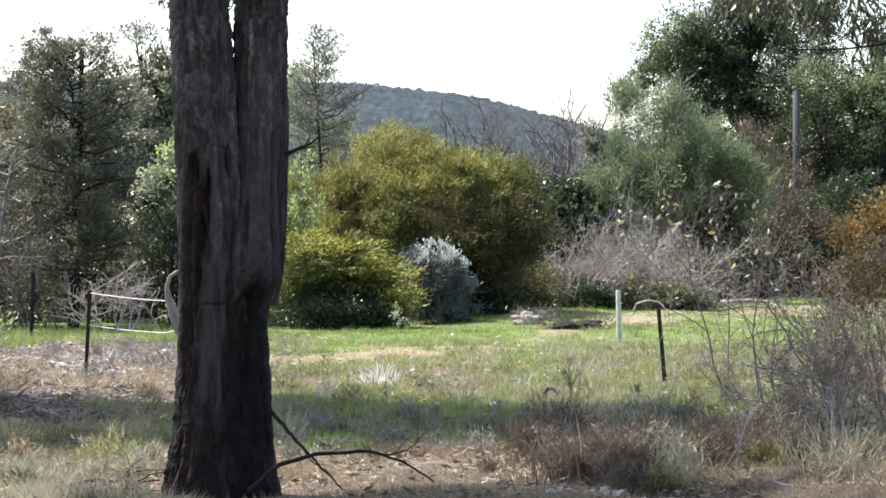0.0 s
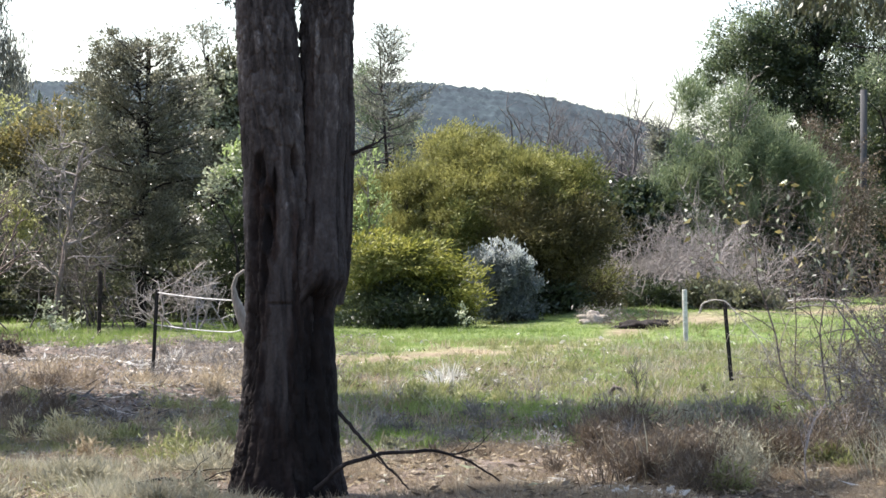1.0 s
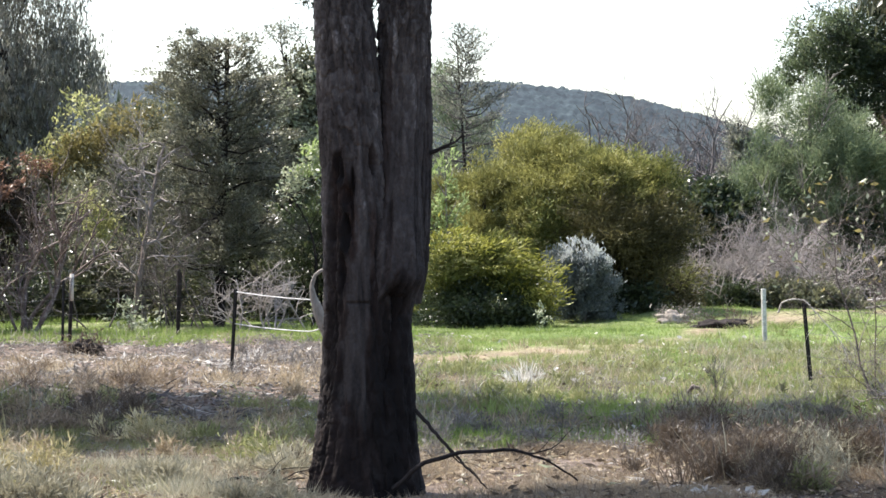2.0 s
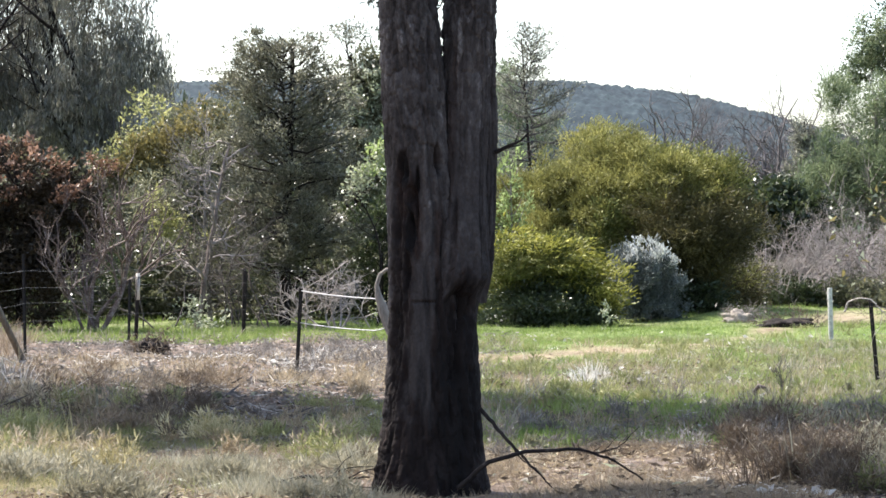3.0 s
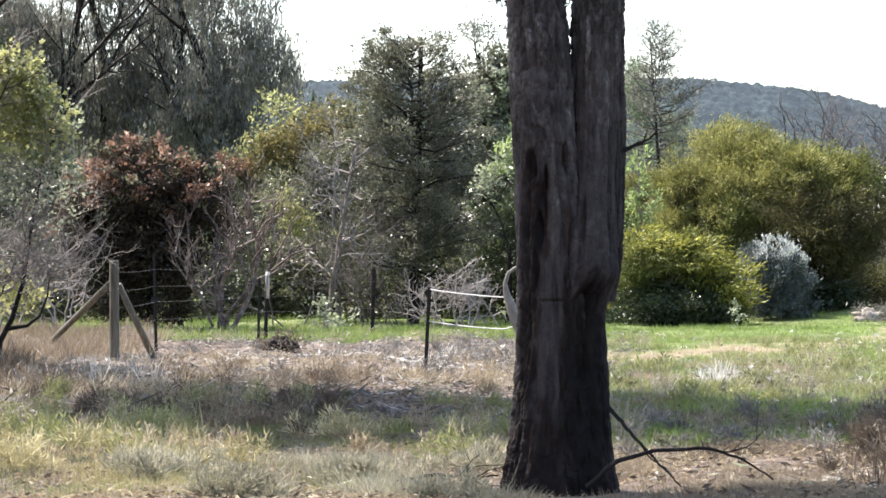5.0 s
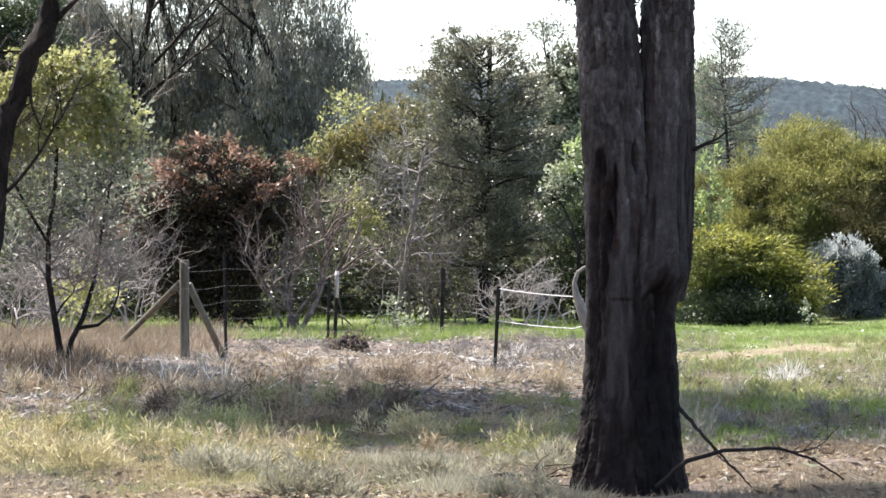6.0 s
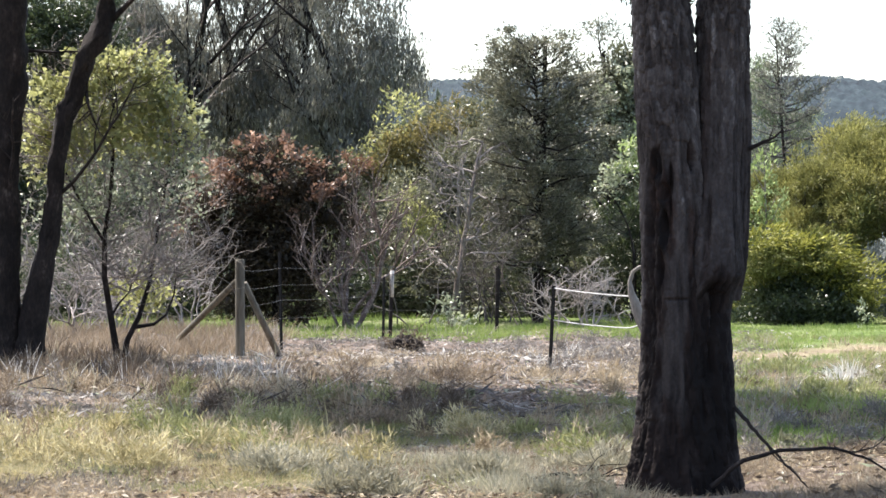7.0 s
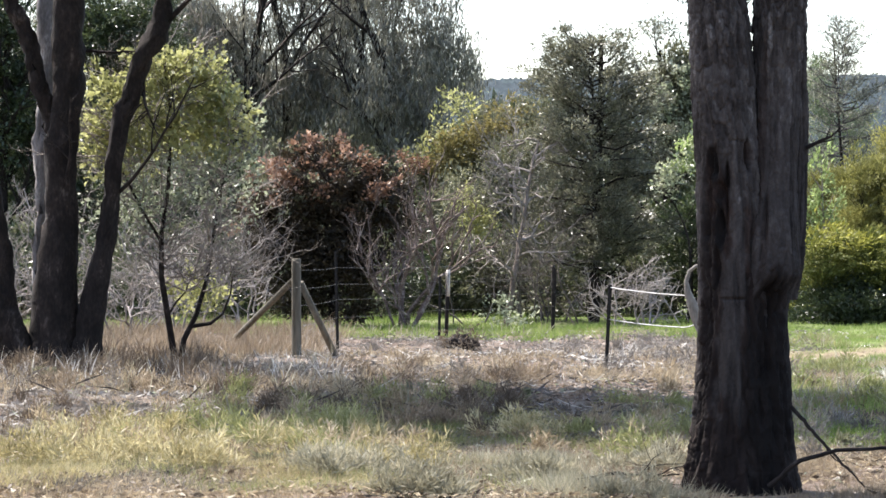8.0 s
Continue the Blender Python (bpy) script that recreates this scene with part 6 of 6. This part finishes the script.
stick("weathered pale branch lying before the shrubs", [(6.1, 55.2, 0.5), (6.75, 55.13, 0.56), (7.3, 55.06, 0.5), (7.4, 55.0, 0.3)], 0.028, PALE_WOOD, 215, 3)

stick("pale dead stem draped over a steel picket", [(2.29, 30.31, 0.87), (2.33, 30.31, 0.99), (2.47, 30.3, 1.04), (2.62, 30.29, 1.01), (2.77, 30.17, 0.83), (3.03, 30.05, 0.5), (3.21, 29.83, -0.01)], 0.012, PALE_WOOD, 216, 2)
stick("dark fallen branch on grey litter", [(-6.8, 27.99, 0.01), (-6.42, 28.07, -0.03), (-6, 27.96, -0.04), (-5.52, 27.86, -0.06)], 0.03, TWIG_MAUVE, 217, 3)
stick("grey fallen branch on litter", [(-8.33, 26.63, -0.01), (-8, 27.04, 0), (-7.36, 26.6, -0.01), (-6.92, 26.41, -0.03)], 0.028, TWIG_MAUVE, 218, 3)
stick("bleached broken branch in litter", [(-5.64, 35.55, -0.04), (-5.33, 35.6, 0.01), (-5.09, 35.64, -0.04), (-4.77, 35.68, -0.01)], 0.022, PALE_WOOD, 219, 5)
stick("bleached twig pile in litter", [(-5.95, 34.49, -0.06), (-5.68, 34.54, 0), (-5.41, 34.58, -0.06)], 0.02, PALE_WOOD, 220, 6)
stick("dead grey branch caught in a shrub", [(5.24, 47.71, 0.51), (5.75, 47.65, 0.58), (6.3, 47.59, 0.55), (6.34, 47.58, 0.12)], 0.02, TWIG, 221, 3)
bare_shrub("dead_weed", (1.44, 27.5, 0), "dark upright dead weed in green grass", 5, 0.42, 0.008, TWIG_DARK, 237, 2, 5, 0.5, category="weed", lift=0.4, bend=0.12, width=0.08)
t = thing("bark_curl", (1.2, 27.6, 0), "curled brown bark piece standing in weeds", "bark")
q = np.array([(1.13, 27.6, -0.03), (1.12, 27.61, 0.07), (1.16, 27.6, 0.13), (1.22, 27.58, 0.11), (1.27, 27.57, 0.04), (1.33, 27.6, -0.01)])
v, f = tubes([(q, [0.02, 0.026, 0.03, 0.022, 0.016, 0.006])], 8)
mesh_part("bark", v, f, TWIG_BROWN, t, smooth=True)
# the dark heap is added: it stands in for a shadow on the grass
for x, r, h, lab in (((1.72, 50.47, 0), 0.24, 0.2, "heap of pale dug earth and cut grass"), ((2.62, 48.6, 0), 0.42, 0.2, "low dark heap added in place of a bush's shadow"), ((-7.81, 38.72, 0), 0.2, 0.2, "small dark mossy stump")):
    x = (x[0], x[1], float(rise(np.array(x[0]), np.array(x[1]))))
    t = thing("earth_heap" if "heap" in lab else "stump", x, lab, "heap" if "heap" in lab else "stump")
    bm = bmesh.new()
    bmesh.ops.create_icosphere(bm, subdivisions=4, radius=1)
    for v in bm.verts:
        w = 1 + 0.45 * noise.noise(v.co * 2.3 + Vector(x)) + 0.2 * noise.noise(v.co * 6 + Vector(x))
        v.co = Vector((v.co.x * r * w * 1.3, v.co.y * r * w, max(v.co.z * h * w, -0.05)))
    pts = np.array([v.co[:] for v in bm.verts]) + np.array(x)
    fac = [[v.index for v in fc.verts] for fc in bm.faces]
    bm.free()
    mesh_part("mass", pts, fac, BARK if "dark" in lab else SOIL_PALE, t, smooth=True)
    tagged(leafy(t, "debris", [((x[0], x[1], x[2] + h * 0.5), (r * 1.5, r * 1.1, h * 0.7))], 14, 40, 0.1, 0.15, 0.2, BRACKEN if "dark" in lab else GRASS_GREY, int(r * 1000), lean=(0, 0, 0.1), billow=0), kind="stuff")
t = thing("white_leaf_plant", (0.86, 16.88, 0), "low plant with broad whitish leaves", "plant")
leafy(t, "foliage", [((*(0.72, 16.68, 0)[:2], 0.02), (0.06, 0.04, 0.01)), ((*(0.98, 16.67, 0)[:2], 0.02), (0.13, 0.05, 0.01))], 14, 3, 0.06, 0.45, 0.05, GRASS_WHITE, 601, lean=(0, -0.3, 0.2), billow=0)
t = thing("pale_weed", (-0.87, 47.5, 0), "thin pale flowering weed before a bush", "weed")
leafy(t, "foliage", [((-0.87, 47.5, 0.3), (0.07, 0.06, 0.3))], 14, 9, 0.05, 0.5, 0.07, PALE_LEAF, 603, billow=0)
t = thing("pale_weed", (-8.75, 47.2, 0), "pale green leafy weed beside a dead sapling", "weed")
leafy(t, "foliage", [((-8.88, 47.17, 0.39), (0.19, 0.17, 0.35)), ((-8.59, 47.23, 0.34), (0.17, 0.16, 0.3)), ((-8.18, 46.79, 0.27), (0.15, 0.13, 0.19))], 22, 16, 0.07, 0.5, 0.18, PALE_LEAF, 602, billow=0)

# ---- grass ----


def blades(name, at, tall, wide, mat, label, seed, lean=0.35, category="grass", away=None, short=False):
    """Thin tapering blades, bent over, one object of stuff. away: each blade's own way out of its tuft."""
    rng = np.random.default_rng(seed)
    n = len(at)
    p = np.column_stack([at, ground_height(at[:, 0], at[:, 1]) - 0.01])
    h = (tall * (0.45 + 0.9 * rng.random(n)))[:, None]
    az = rng.random(n) * 2 * math.pi
    side = np.column_stack([np.cos(az), np.sin(az), np.zeros(n)])
    tip = rng.normal(size=(n, 2)) * lean
    if away is not None:
        tip = tip * 0.6 + away
    d = unit(np.column_stack([tip, np.ones(n)]))
    droop = np.column_stack([d[:, :2] * 1.3, -0.3 * np.ones(n)]) * rng.random(n)[:, None]
    w = (wide * (0.6 + 0.8 * rng.random(n)))[:, None]
    mid = p + d * h * 0.55
    end = mid + (d + droop) * h * 0.45
    if short:
        v = np.stack([p - side * w * 0.5, p + side * w * 0.5, end], 1)
        faces = np.arange(n * 3).reshape(n, 3)
    else:
        v = np.stack([p - side * w * 0.5, p + side * w * 0.5, mid + side * w * 0.4, mid - side * w * 0.4, end], 1)
        k = np.arange(n)[:, None] * 5
        faces = np.concatenate([k + [0, 1, 2], k + [0, 2, 3], k + [3, 2, 4]])
    ob = mesh_part(name, v.reshape(-1, 3), faces, mat)
    return tagged(ob, label, category, kind="stuff")


def polar(n, b0, b1, d0, d1, seed, scale=1.0, cut=0.0):
    """Places on the ground between two bearings (degrees right of the first view) and two distances, thinned by patches."""
    rng = np.random.default_rng(seed)
    m = int(n * 3)
    b = np.radians(b0 + (b1 - b0) * rng.random(m))
    d = d0 * (d1 / d0) ** rng.random(m)
    xy = np.column_stack([d * np.sin(b), d * np.cos(b)])
    q = hash_noise(xy[:, 0] / scale, xy[:, 1] / scale * 0.6, seed + 7) + 0.25 * hash_noise(xy[:, 0] * 2.3 / scale, xy[:, 1] * 1.5 / scale, seed + 8)
    keep = (q > cut + 0.25 * rng.random(m)) & (worn(xy[:, 0], xy[:, 1]) < 0.15 + 0.9 * rng.random(m) ** 1.6)
    return xy[keep][:n]


def tufts(name, places, per, reach, tall, wide, mat, label, seed, lean=0.3, **kw):
    """Clumps of blades that splay outwards; big and small ones."""
    rng = np.random.default_rng(seed)
    big = 0.35 + 1.1 * rng.random(len(places)) ** 2
    k = rng.choice(len(places), len(places) * per, p=big / big.sum())
    o = rng.normal(size=(len(k), 2)) * 0.5
    at = places[k] + o * (reach * big[k])[:, None]
    return blades(name, at, tall * (0.55 + 0.5 * big[k]), wide, mat, label, seed + 1, lean, away=o * 0.7, **kw)


def litter(name, places, size, slim, mat, label, seed):
    """Fallen leaves, bark strips and bits lying flat."""
    rng = np.random.default_rng(seed)
    n = len(places)
    a = rng.random(n) * 2 * math.pi
    along = unit(np.column_stack([np.cos(a), np.sin(a), 0.25 * rng.normal(size=n)]))
    at = np.column_stack([places, ground_height(places[:, 0], places[:, 1]) + 0.015 + 0.03 * rng.random(n)])
    v, f = leaf_quads(at, along, size * (0.4 + 1.2 * rng.random(n)), slim, rng)
    return tagged(mesh_part(name, v, f, mat), label, "litter", kind="stuff")


def weeds(name, places, size, n, leaf, slim, mat, label, seed):
    """Low fluffy dead weeds."""
    rng = np.random.default_rng(seed)
    lobes = []
    for x, y in places:
        s = size * (0.5 + rng.random())
        lobes.append(((x, y, ground_height(np.array([x]), np.array([y]))[0] + s * 0.35), (s, s, s * 0.75)))
    v, f = crown(lobes, n, 42, leaf, slim, size * 0.7, lean=(0, 0, 0.9), out=0.6, loose=0.6, shell=0.1, seed=seed, billow=0)
    return tagged(mesh_part(name, v, f, mat), label, "weeds", kind="stuff")


# paddock behind the fence
blades("green_grass", polar(42000, -4.5, 11, 42, 66, 301, 4, 0.1), 0.08, 0.014, GRASS_GREEN, "bright green paddock grass", 301, 0.7, short=True)
tufts("green_grass", polar(800, -4.5, 11, 33, 60, 321, 2, 0.4), 36, 0.24, 0.12, 0.012, GRASS_GREEN, "tufts of bright green grass", 321, 0.5, short=True)
tufts("green_grass", polar(700, -23, -4, 44, 58, 302, 3, 0.3), 36, 0.25, 0.16, 0.014, GRASS_GREEN, "green grass along the old fence", 302, 0.5, short=True)
# clearing
tufts("olive_grass", polar(1200, -4.5, 11, 25, 44, 303, 1.4, 0.45), 30, 0.2, 0.13, 0.01, GRASS_OLIVE, "yellowing green grass in the clearing", 303, 0.8)
tufts("straw_grass", polar(560, -4.5, 11, 23, 44, 325, 1.2, 0.5), 26, 0.22, 0.14, 0.01, GRASS_STRAW, "dry straw grass in the clearing", 325, 0.8)
tufts("green_grass", polar(1000, -4.5, 11, 20.5, 36, 304, 1.4, 0.45), 34, 0.18, 0.13, 0.008, GRASS_GREEN, "green grass tufts in the clearing", 304, 0.5)
tufts("grey_grass", polar(600, -4, 11, 20, 36, 310, 2, 0.5), 28, 0.18, 0.13, 0.007, GRASS_GREY, "grey dead grass in the clearing", 310, 0.7)
tufts("pale_stalks", polar(110, -4.5, 11, 22, 45, 322, 2, 0.3), 9, 0.16, 0.36, 0.009, GRASS_PALE, "tall bleached grass stalks", 322, 0.3)
# near the camera
tufts("straw_grass", polar(1500, -23, 11, 15.9, 26, 305, 0.7, 0.5), 36, 0.14, 0.085, 0.0066, GRASS_STRAW, "dry straw-coloured grass tufts", 305, 0.7, short=True)
tufts("yellow_grass", polar(430, -23, -11.5, 16.6, 22.5, 307, 0.55, 0.62), 90, 0.24, 0.11, 0.0073, GRASS_YELLOW, "fluffy yellow tufted grass", 307, 0.9, short=True)
tufts("olive_grass", polar(300, -23, -9, 16.4, 23, 347, 0.6, 0.6), 60, 0.22, 0.11, 0.0073, GRASS_OLIVE, "olive grass among yellow tufts", 347, 0.9, short=True)
tufts("brown_grass", polar(700, -4.4, 11, 15.9, 21, 326, 0.7, 0.5), 42, 0.16, 0.1, 0.0066, GRASS_BROWN, "short brown dry grass", 326, 0.7, short=True)
tufts("green_grass", polar(480, -3.8, 11, 20.5, 27, 327, 0.7, 0.55), 42, 0.22, 0.14, 0.0088, GRASS_GREEN, "green grass in shade", 327, 0.7, short=True)
tufts("white_grass", polar(8, -2.2, -1.2, 29.5, 31.5, 328, 0.6, 0.0), 16, 0.13, 0.22, 0.014, GRASS_WHITE, "bleached white clump of dead grass", 328, 0.5)
tufts("straw_grass", polar(600, -23, 11, 15.7, 17.6, 329, 0.6, 0.5), 36, 0.14, 0.07, 0.0066, GRASS_STRAW, "short dry grass", 329, 0.8, short=True)
tufts("pale_grass", polar(220, -14.5, -6.2, 16.2, 19.8, 308, 0.5, 0.5), 72, 0.2, 0.14, 0.008, GRASS_PALE, "pale grey-green grass tufts by the trunk", 308, 0.9, short=True)
tufts("olive_grass", polar(330, -17, -4, 20, 25.5, 323, 0.7, 0.58), 60, 0.24, 0.14, 0.0079, GRASS_OLIVE, "olive grass in shade", 323, 0.9, short=True)
tufts("grey_grass", polar(900, -23, -4, 16.4, 26, 343, 0.6, 0.55), 36, 0.2, 0.09, 0.0079, GRASS_GREY, "grey dead grass by the trunk", 343, 1.0, short=True)
tufts("brown_grass", polar(700, -23, -4, 17, 27, 344, 0.7, 0.58), 38, 0.2, 0.11, 0.0079, GRASS_BROWN, "brown dry grass", 344, 0.9, short=True)
tufts("dark_stalks", polar(120, -22.5, -17, 30.5, 35.5, 345, 1.0, 0.2), 22, 0.2, 0.32, 0.012, BRACKEN, "dark dead stalks at the gum stems' foot", 345, 0.3)
tufts("pale_stalks", polar(60, -22.5, -12, 24, 36, 346, 1.0, 0.2), 7, 0.12, 0.32, 0.01, GRASS_PALE, "bleached dead stalks", 346, 0.3)
# grey ground along the fence
tufts("straw_grass", polar(700, -23, -4, 27, 46, 306, 3, 0.45), 28, 0.2, 0.15, 0.009, GRASS_STRAW, "dry straw-coloured grass by the fence", 306, 0.6)
tufts("brown_grass", polar(560, -23, -14.5, 36.5, 47, 324, 3, 0.1), 40, 0.35, 0.32, 0.009, GRASS_BROWN, "tall dry brown grass by the strainer post", 324, 0.6)
tufts("grey_grass", polar(1000, -23, -3.5, 22, 42, 309, 2.5, 0.4), 26, 0.2, 0.1, 0.008, GRASS_GREY, "bleached grey dead grass", 309, 1.0)
litter("leaf_litter", polar(22000, -23, -3, 21, 46, 331, 2, 0.1), 0.08, 0.3, GRASS_GREY, "pale fallen leaves and bark strips", 331)
litter("leaf_litter", polar(16000, -23, 11, 15.9, 24, 332, 1.5, 0.1), 0.05, 0.3, GRASS_STRAW, "dry fallen leaves", 332)
litter("dark_litter", polar(12000, -23, 11, 15.9, 40, 334, 1.5, 0.1), 0.07, 0.3, BRACKEN, "dark rotting leaves", 334)
litter("bright_litter", polar(700, -23, 3, 17, 44, 333, 1.5, 0.2), 0.09, 0.22, PALE_LEAF, "bleached white leaves and bark bits", 333)
litter("bright_litter", polar(420, -13, -6.2, 32, 39, 335, 0.8, 0.5), 0.18, 0.13, GRASS_WHITE, "bleached white sticks", 335)
weeds("dead_bracken", polar(60, 0.6, 8, 18.3, 22.4, 311, 0.8, 0.5), 0.2, 480, 0.06, 0.13, BRACKEN, "brown dead bracken and weeds", 311)
weeds("brown_weeds", polar(100, 1.5, 11, 16.6, 23.5, 314, 0.8, 0.5), 0.13, 340, 0.055, 0.16, GRASS_BROWN, "brown dry weeds near the scrub", 314)
weeds("dead_weeds", polar(20, -23, -1, 19, 30, 312, 1.6, 0.4), 0.13, 70, 0.06, 0.14, BRACKEN, "dark dead weeds", 312)
weeds("grey_weeds", polar(60, -23, -4, 27, 42, 316, 1.6, 0.4), 0.15, 260, 0.07, 0.12, GRASS_GREY, "bleached grey weeds on litter", 316)
weeds("grey_weeds", polar(50, -4, 11, 19.5, 26, 313, 1.0, 0.4), 0.13, 320, 0.06, 0.12, GRASS_GREY, "grey dry weeds", 313)
weeds("green_weeds", polar(26, -23, 10, 18, 40, 315, 1.6, 0.4), 0.08, 60, 0.06, 0.3, OLIVE, "low green weeds", 315)
weeds("green_weeds", polar(12, 2, 11, 16.6, 21, 317, 0.9, 0.5), 0.1, 150, 0.055, 0.16, GRASS_OLIVE, "low green weeds among brown grass", 317)
litter("bright_litter", polar(260, 0, 11, 17, 24, 336, 0.9, 0.3), 0.16, 0.07, GRASS_WHITE, "bleached twigs in brown weeds", 336)
weeds("yellow_tufts", polar(85, -23, -9, 17.4, 22.5, 351, 0.6, 0.6), 0.15, 440, 0.065, 0.13, GRASS_YELLOW, "rounded tufts of fluffy yellow grass", 351)
weeds("pale_tufts", polar(60, -15, -6.4, 16.2, 19, 352, 0.5, 0.5), 0.11, 400, 0.06, 0.13, GRASS_PALE, "rounded pale grey-green grass tufts", 352)
weeds("straw_tufts", polar(110, -23, -4, 19, 30, 353, 0.8, 0.5), 0.13, 420, 0.065, 0.13, GRASS_STRAW, "rounded tufts of dry straw grass", 353)
weeds("olive_tufts", polar(60, -19, -4, 19, 26, 354, 0.8, 0.5), 0.15, 300, 0.07, 0.13, GRASS_OLIVE, "rounded olive grass tufts in shade", 354)
weeds("brown_tufts", polar(60, -23, -9, 22, 34, 355, 0.8, 0.5), 0.15, 300, 0.07, 0.13, GRASS_BROWN, "rounded tufts of brown grass", 355)
weeds("straw_tufts", polar(70, -4, 11, 25, 40, 356, 0.8, 0.5), 0.14, 260, 0.08, 0.13, GRASS_OLIVE, "rounded tufts in the clearing", 356)
foot = np.random.default_rng(360)
ring = np.column_stack([-1.62 + 0.62 * (2 * foot.random(30) - 1), 16.35 + 0.3 * foot.random(30)])
tufts("straw_grass", ring, 24, 0.12, 0.075, 0.007, GRASS_STRAW, "dry grass at the old gum's foot", 361, 0.5, short=True)
tufts("brown_grass", ring + (0.07, 0.05), 20, 0.14, 0.06, 0.007, GRASS_BROWN, "brown grass at the old gum's foot", 362, 0.6, short=True)
litter("seed_heads", polar(620, -4, 9.5, 22, 46, 371, 1.0, 0.3), 0.085, 0.5, GRASS_WHITE, "white seed heads in the clearing's grass", 371)
weeds("brown_tufts", polar(46, -23, -9, 22, 29, 381, 0.7, 0.4), 0.13, 330, 0.07, 0.09, BRACKEN, "dark brown dead tufts on grey litter", 381)
tufts("dark_stalks", polar(70, -23, -16.5, 29, 32.5, 382, 0.8, 0.1), 20, 0.16, 0.3, 0.01, BRACKEN, "dark dead stalks before the gum stems", 382, 0.3)
tufts("pale_stalks", polar(90, -23, -14, 28.5, 33.5, 383, 0.8, 0.1), 4, 0.1, 0.3, 0.011, GRASS_WHITE, "bleached upright dead stalks", 383, 0.2)
litter("fallen_twigs", polar(420, -23, -8, 23.5, 31, 384, 0.9, 0.3), 0.4, 0.045, TWIG_DARK, "dark fallen twigs on grey litter", 384)
litter("fallen_twigs", polar(300, -23, -6, 23.5, 38, 385, 0.9, 0.3), 0.34, 0.04, GRASS_WHITE, "bleached fallen twigs", 385)
weeds("dead_bracken", polar(13, 1.1, 4.6, 16.9, 20.5, 391, 0.6, 0.3), 0.13, 420, 0.06, 0.12, BRACKEN, "brown dead weeds before the clearing", 391)
tufts("dark_stalks", polar(46, 0.8, 5, 17.2, 22, 392, 0.7, 0.2), 9, 0.2, 0.28, 0.008, BRACKEN, "brown upright dead weed stalks", 392, 0.35)
tufts("pale_stalks", polar(90, 3.2, 9.5, 17.5, 23.5, 393, 0.7, 0.2), 8, 0.16, 0.36, 0.008, GRASS_PALE, "bleached upright stalks in brown weeds", 393, 0.4)
weeds("grey_weeds", polar(40, 3.5, 9.5, 17.5, 23, 394, 0.7, 0.3), 0.16, 320, 0.07, 0.08, GRASS_PALE, "pale dry twiggy weeds near the scrub", 394)
tufts("straw_grass", polar(420, 2.5, 10, 25, 42, 395, 1.2, 0.35), 26, 0.2, 0.15, 0.011, GRASS_PALE, "sunlit pale grass in the clearing", 395, 0.6)
tufts("green_grass", polar(420, 2.5, 10, 26, 50, 396, 1.4, 0.3), 30, 0.2, 0.14, 0.011, GRASS_OLIVE, "sunlit yellow-green grass in the clearing", 396, 0.6)
tufts("white_grass", polar(16, -9.9, -7.4, 34.5, 38, 397, 0.8, 0.0), 14, 0.2, 0.17, 0.016, GRASS_WHITE, "bleached white dead grass by the wire fence", 397, 0.9)
tufts("straw_stems", polar(4, -13.7, -12.9, 20.4, 21.4, 398, 0.5, 0.0), 3, 0.1, 0.44, 0.009, GRASS_YELLOW, "tall straw stems above the shaded grass", 398, 0.15)
tufts("white_flowers", polar(40, -15, -9.5, 44, 47, 399, 1.0, 0.2), 5, 0.2, 0.26, 0.016, GRASS_PALE, "pale flowering weeds along the old fence", 399, 0.5)
tufts("green_grass", polar(260, -16, -5, 43.5, 48, 400, 1.2, 0.1), 36, 0.26, 0.14, 0.012, GRASS_GREEN, "lush green grass strip behind the fence", 400, 0.6, short=True)
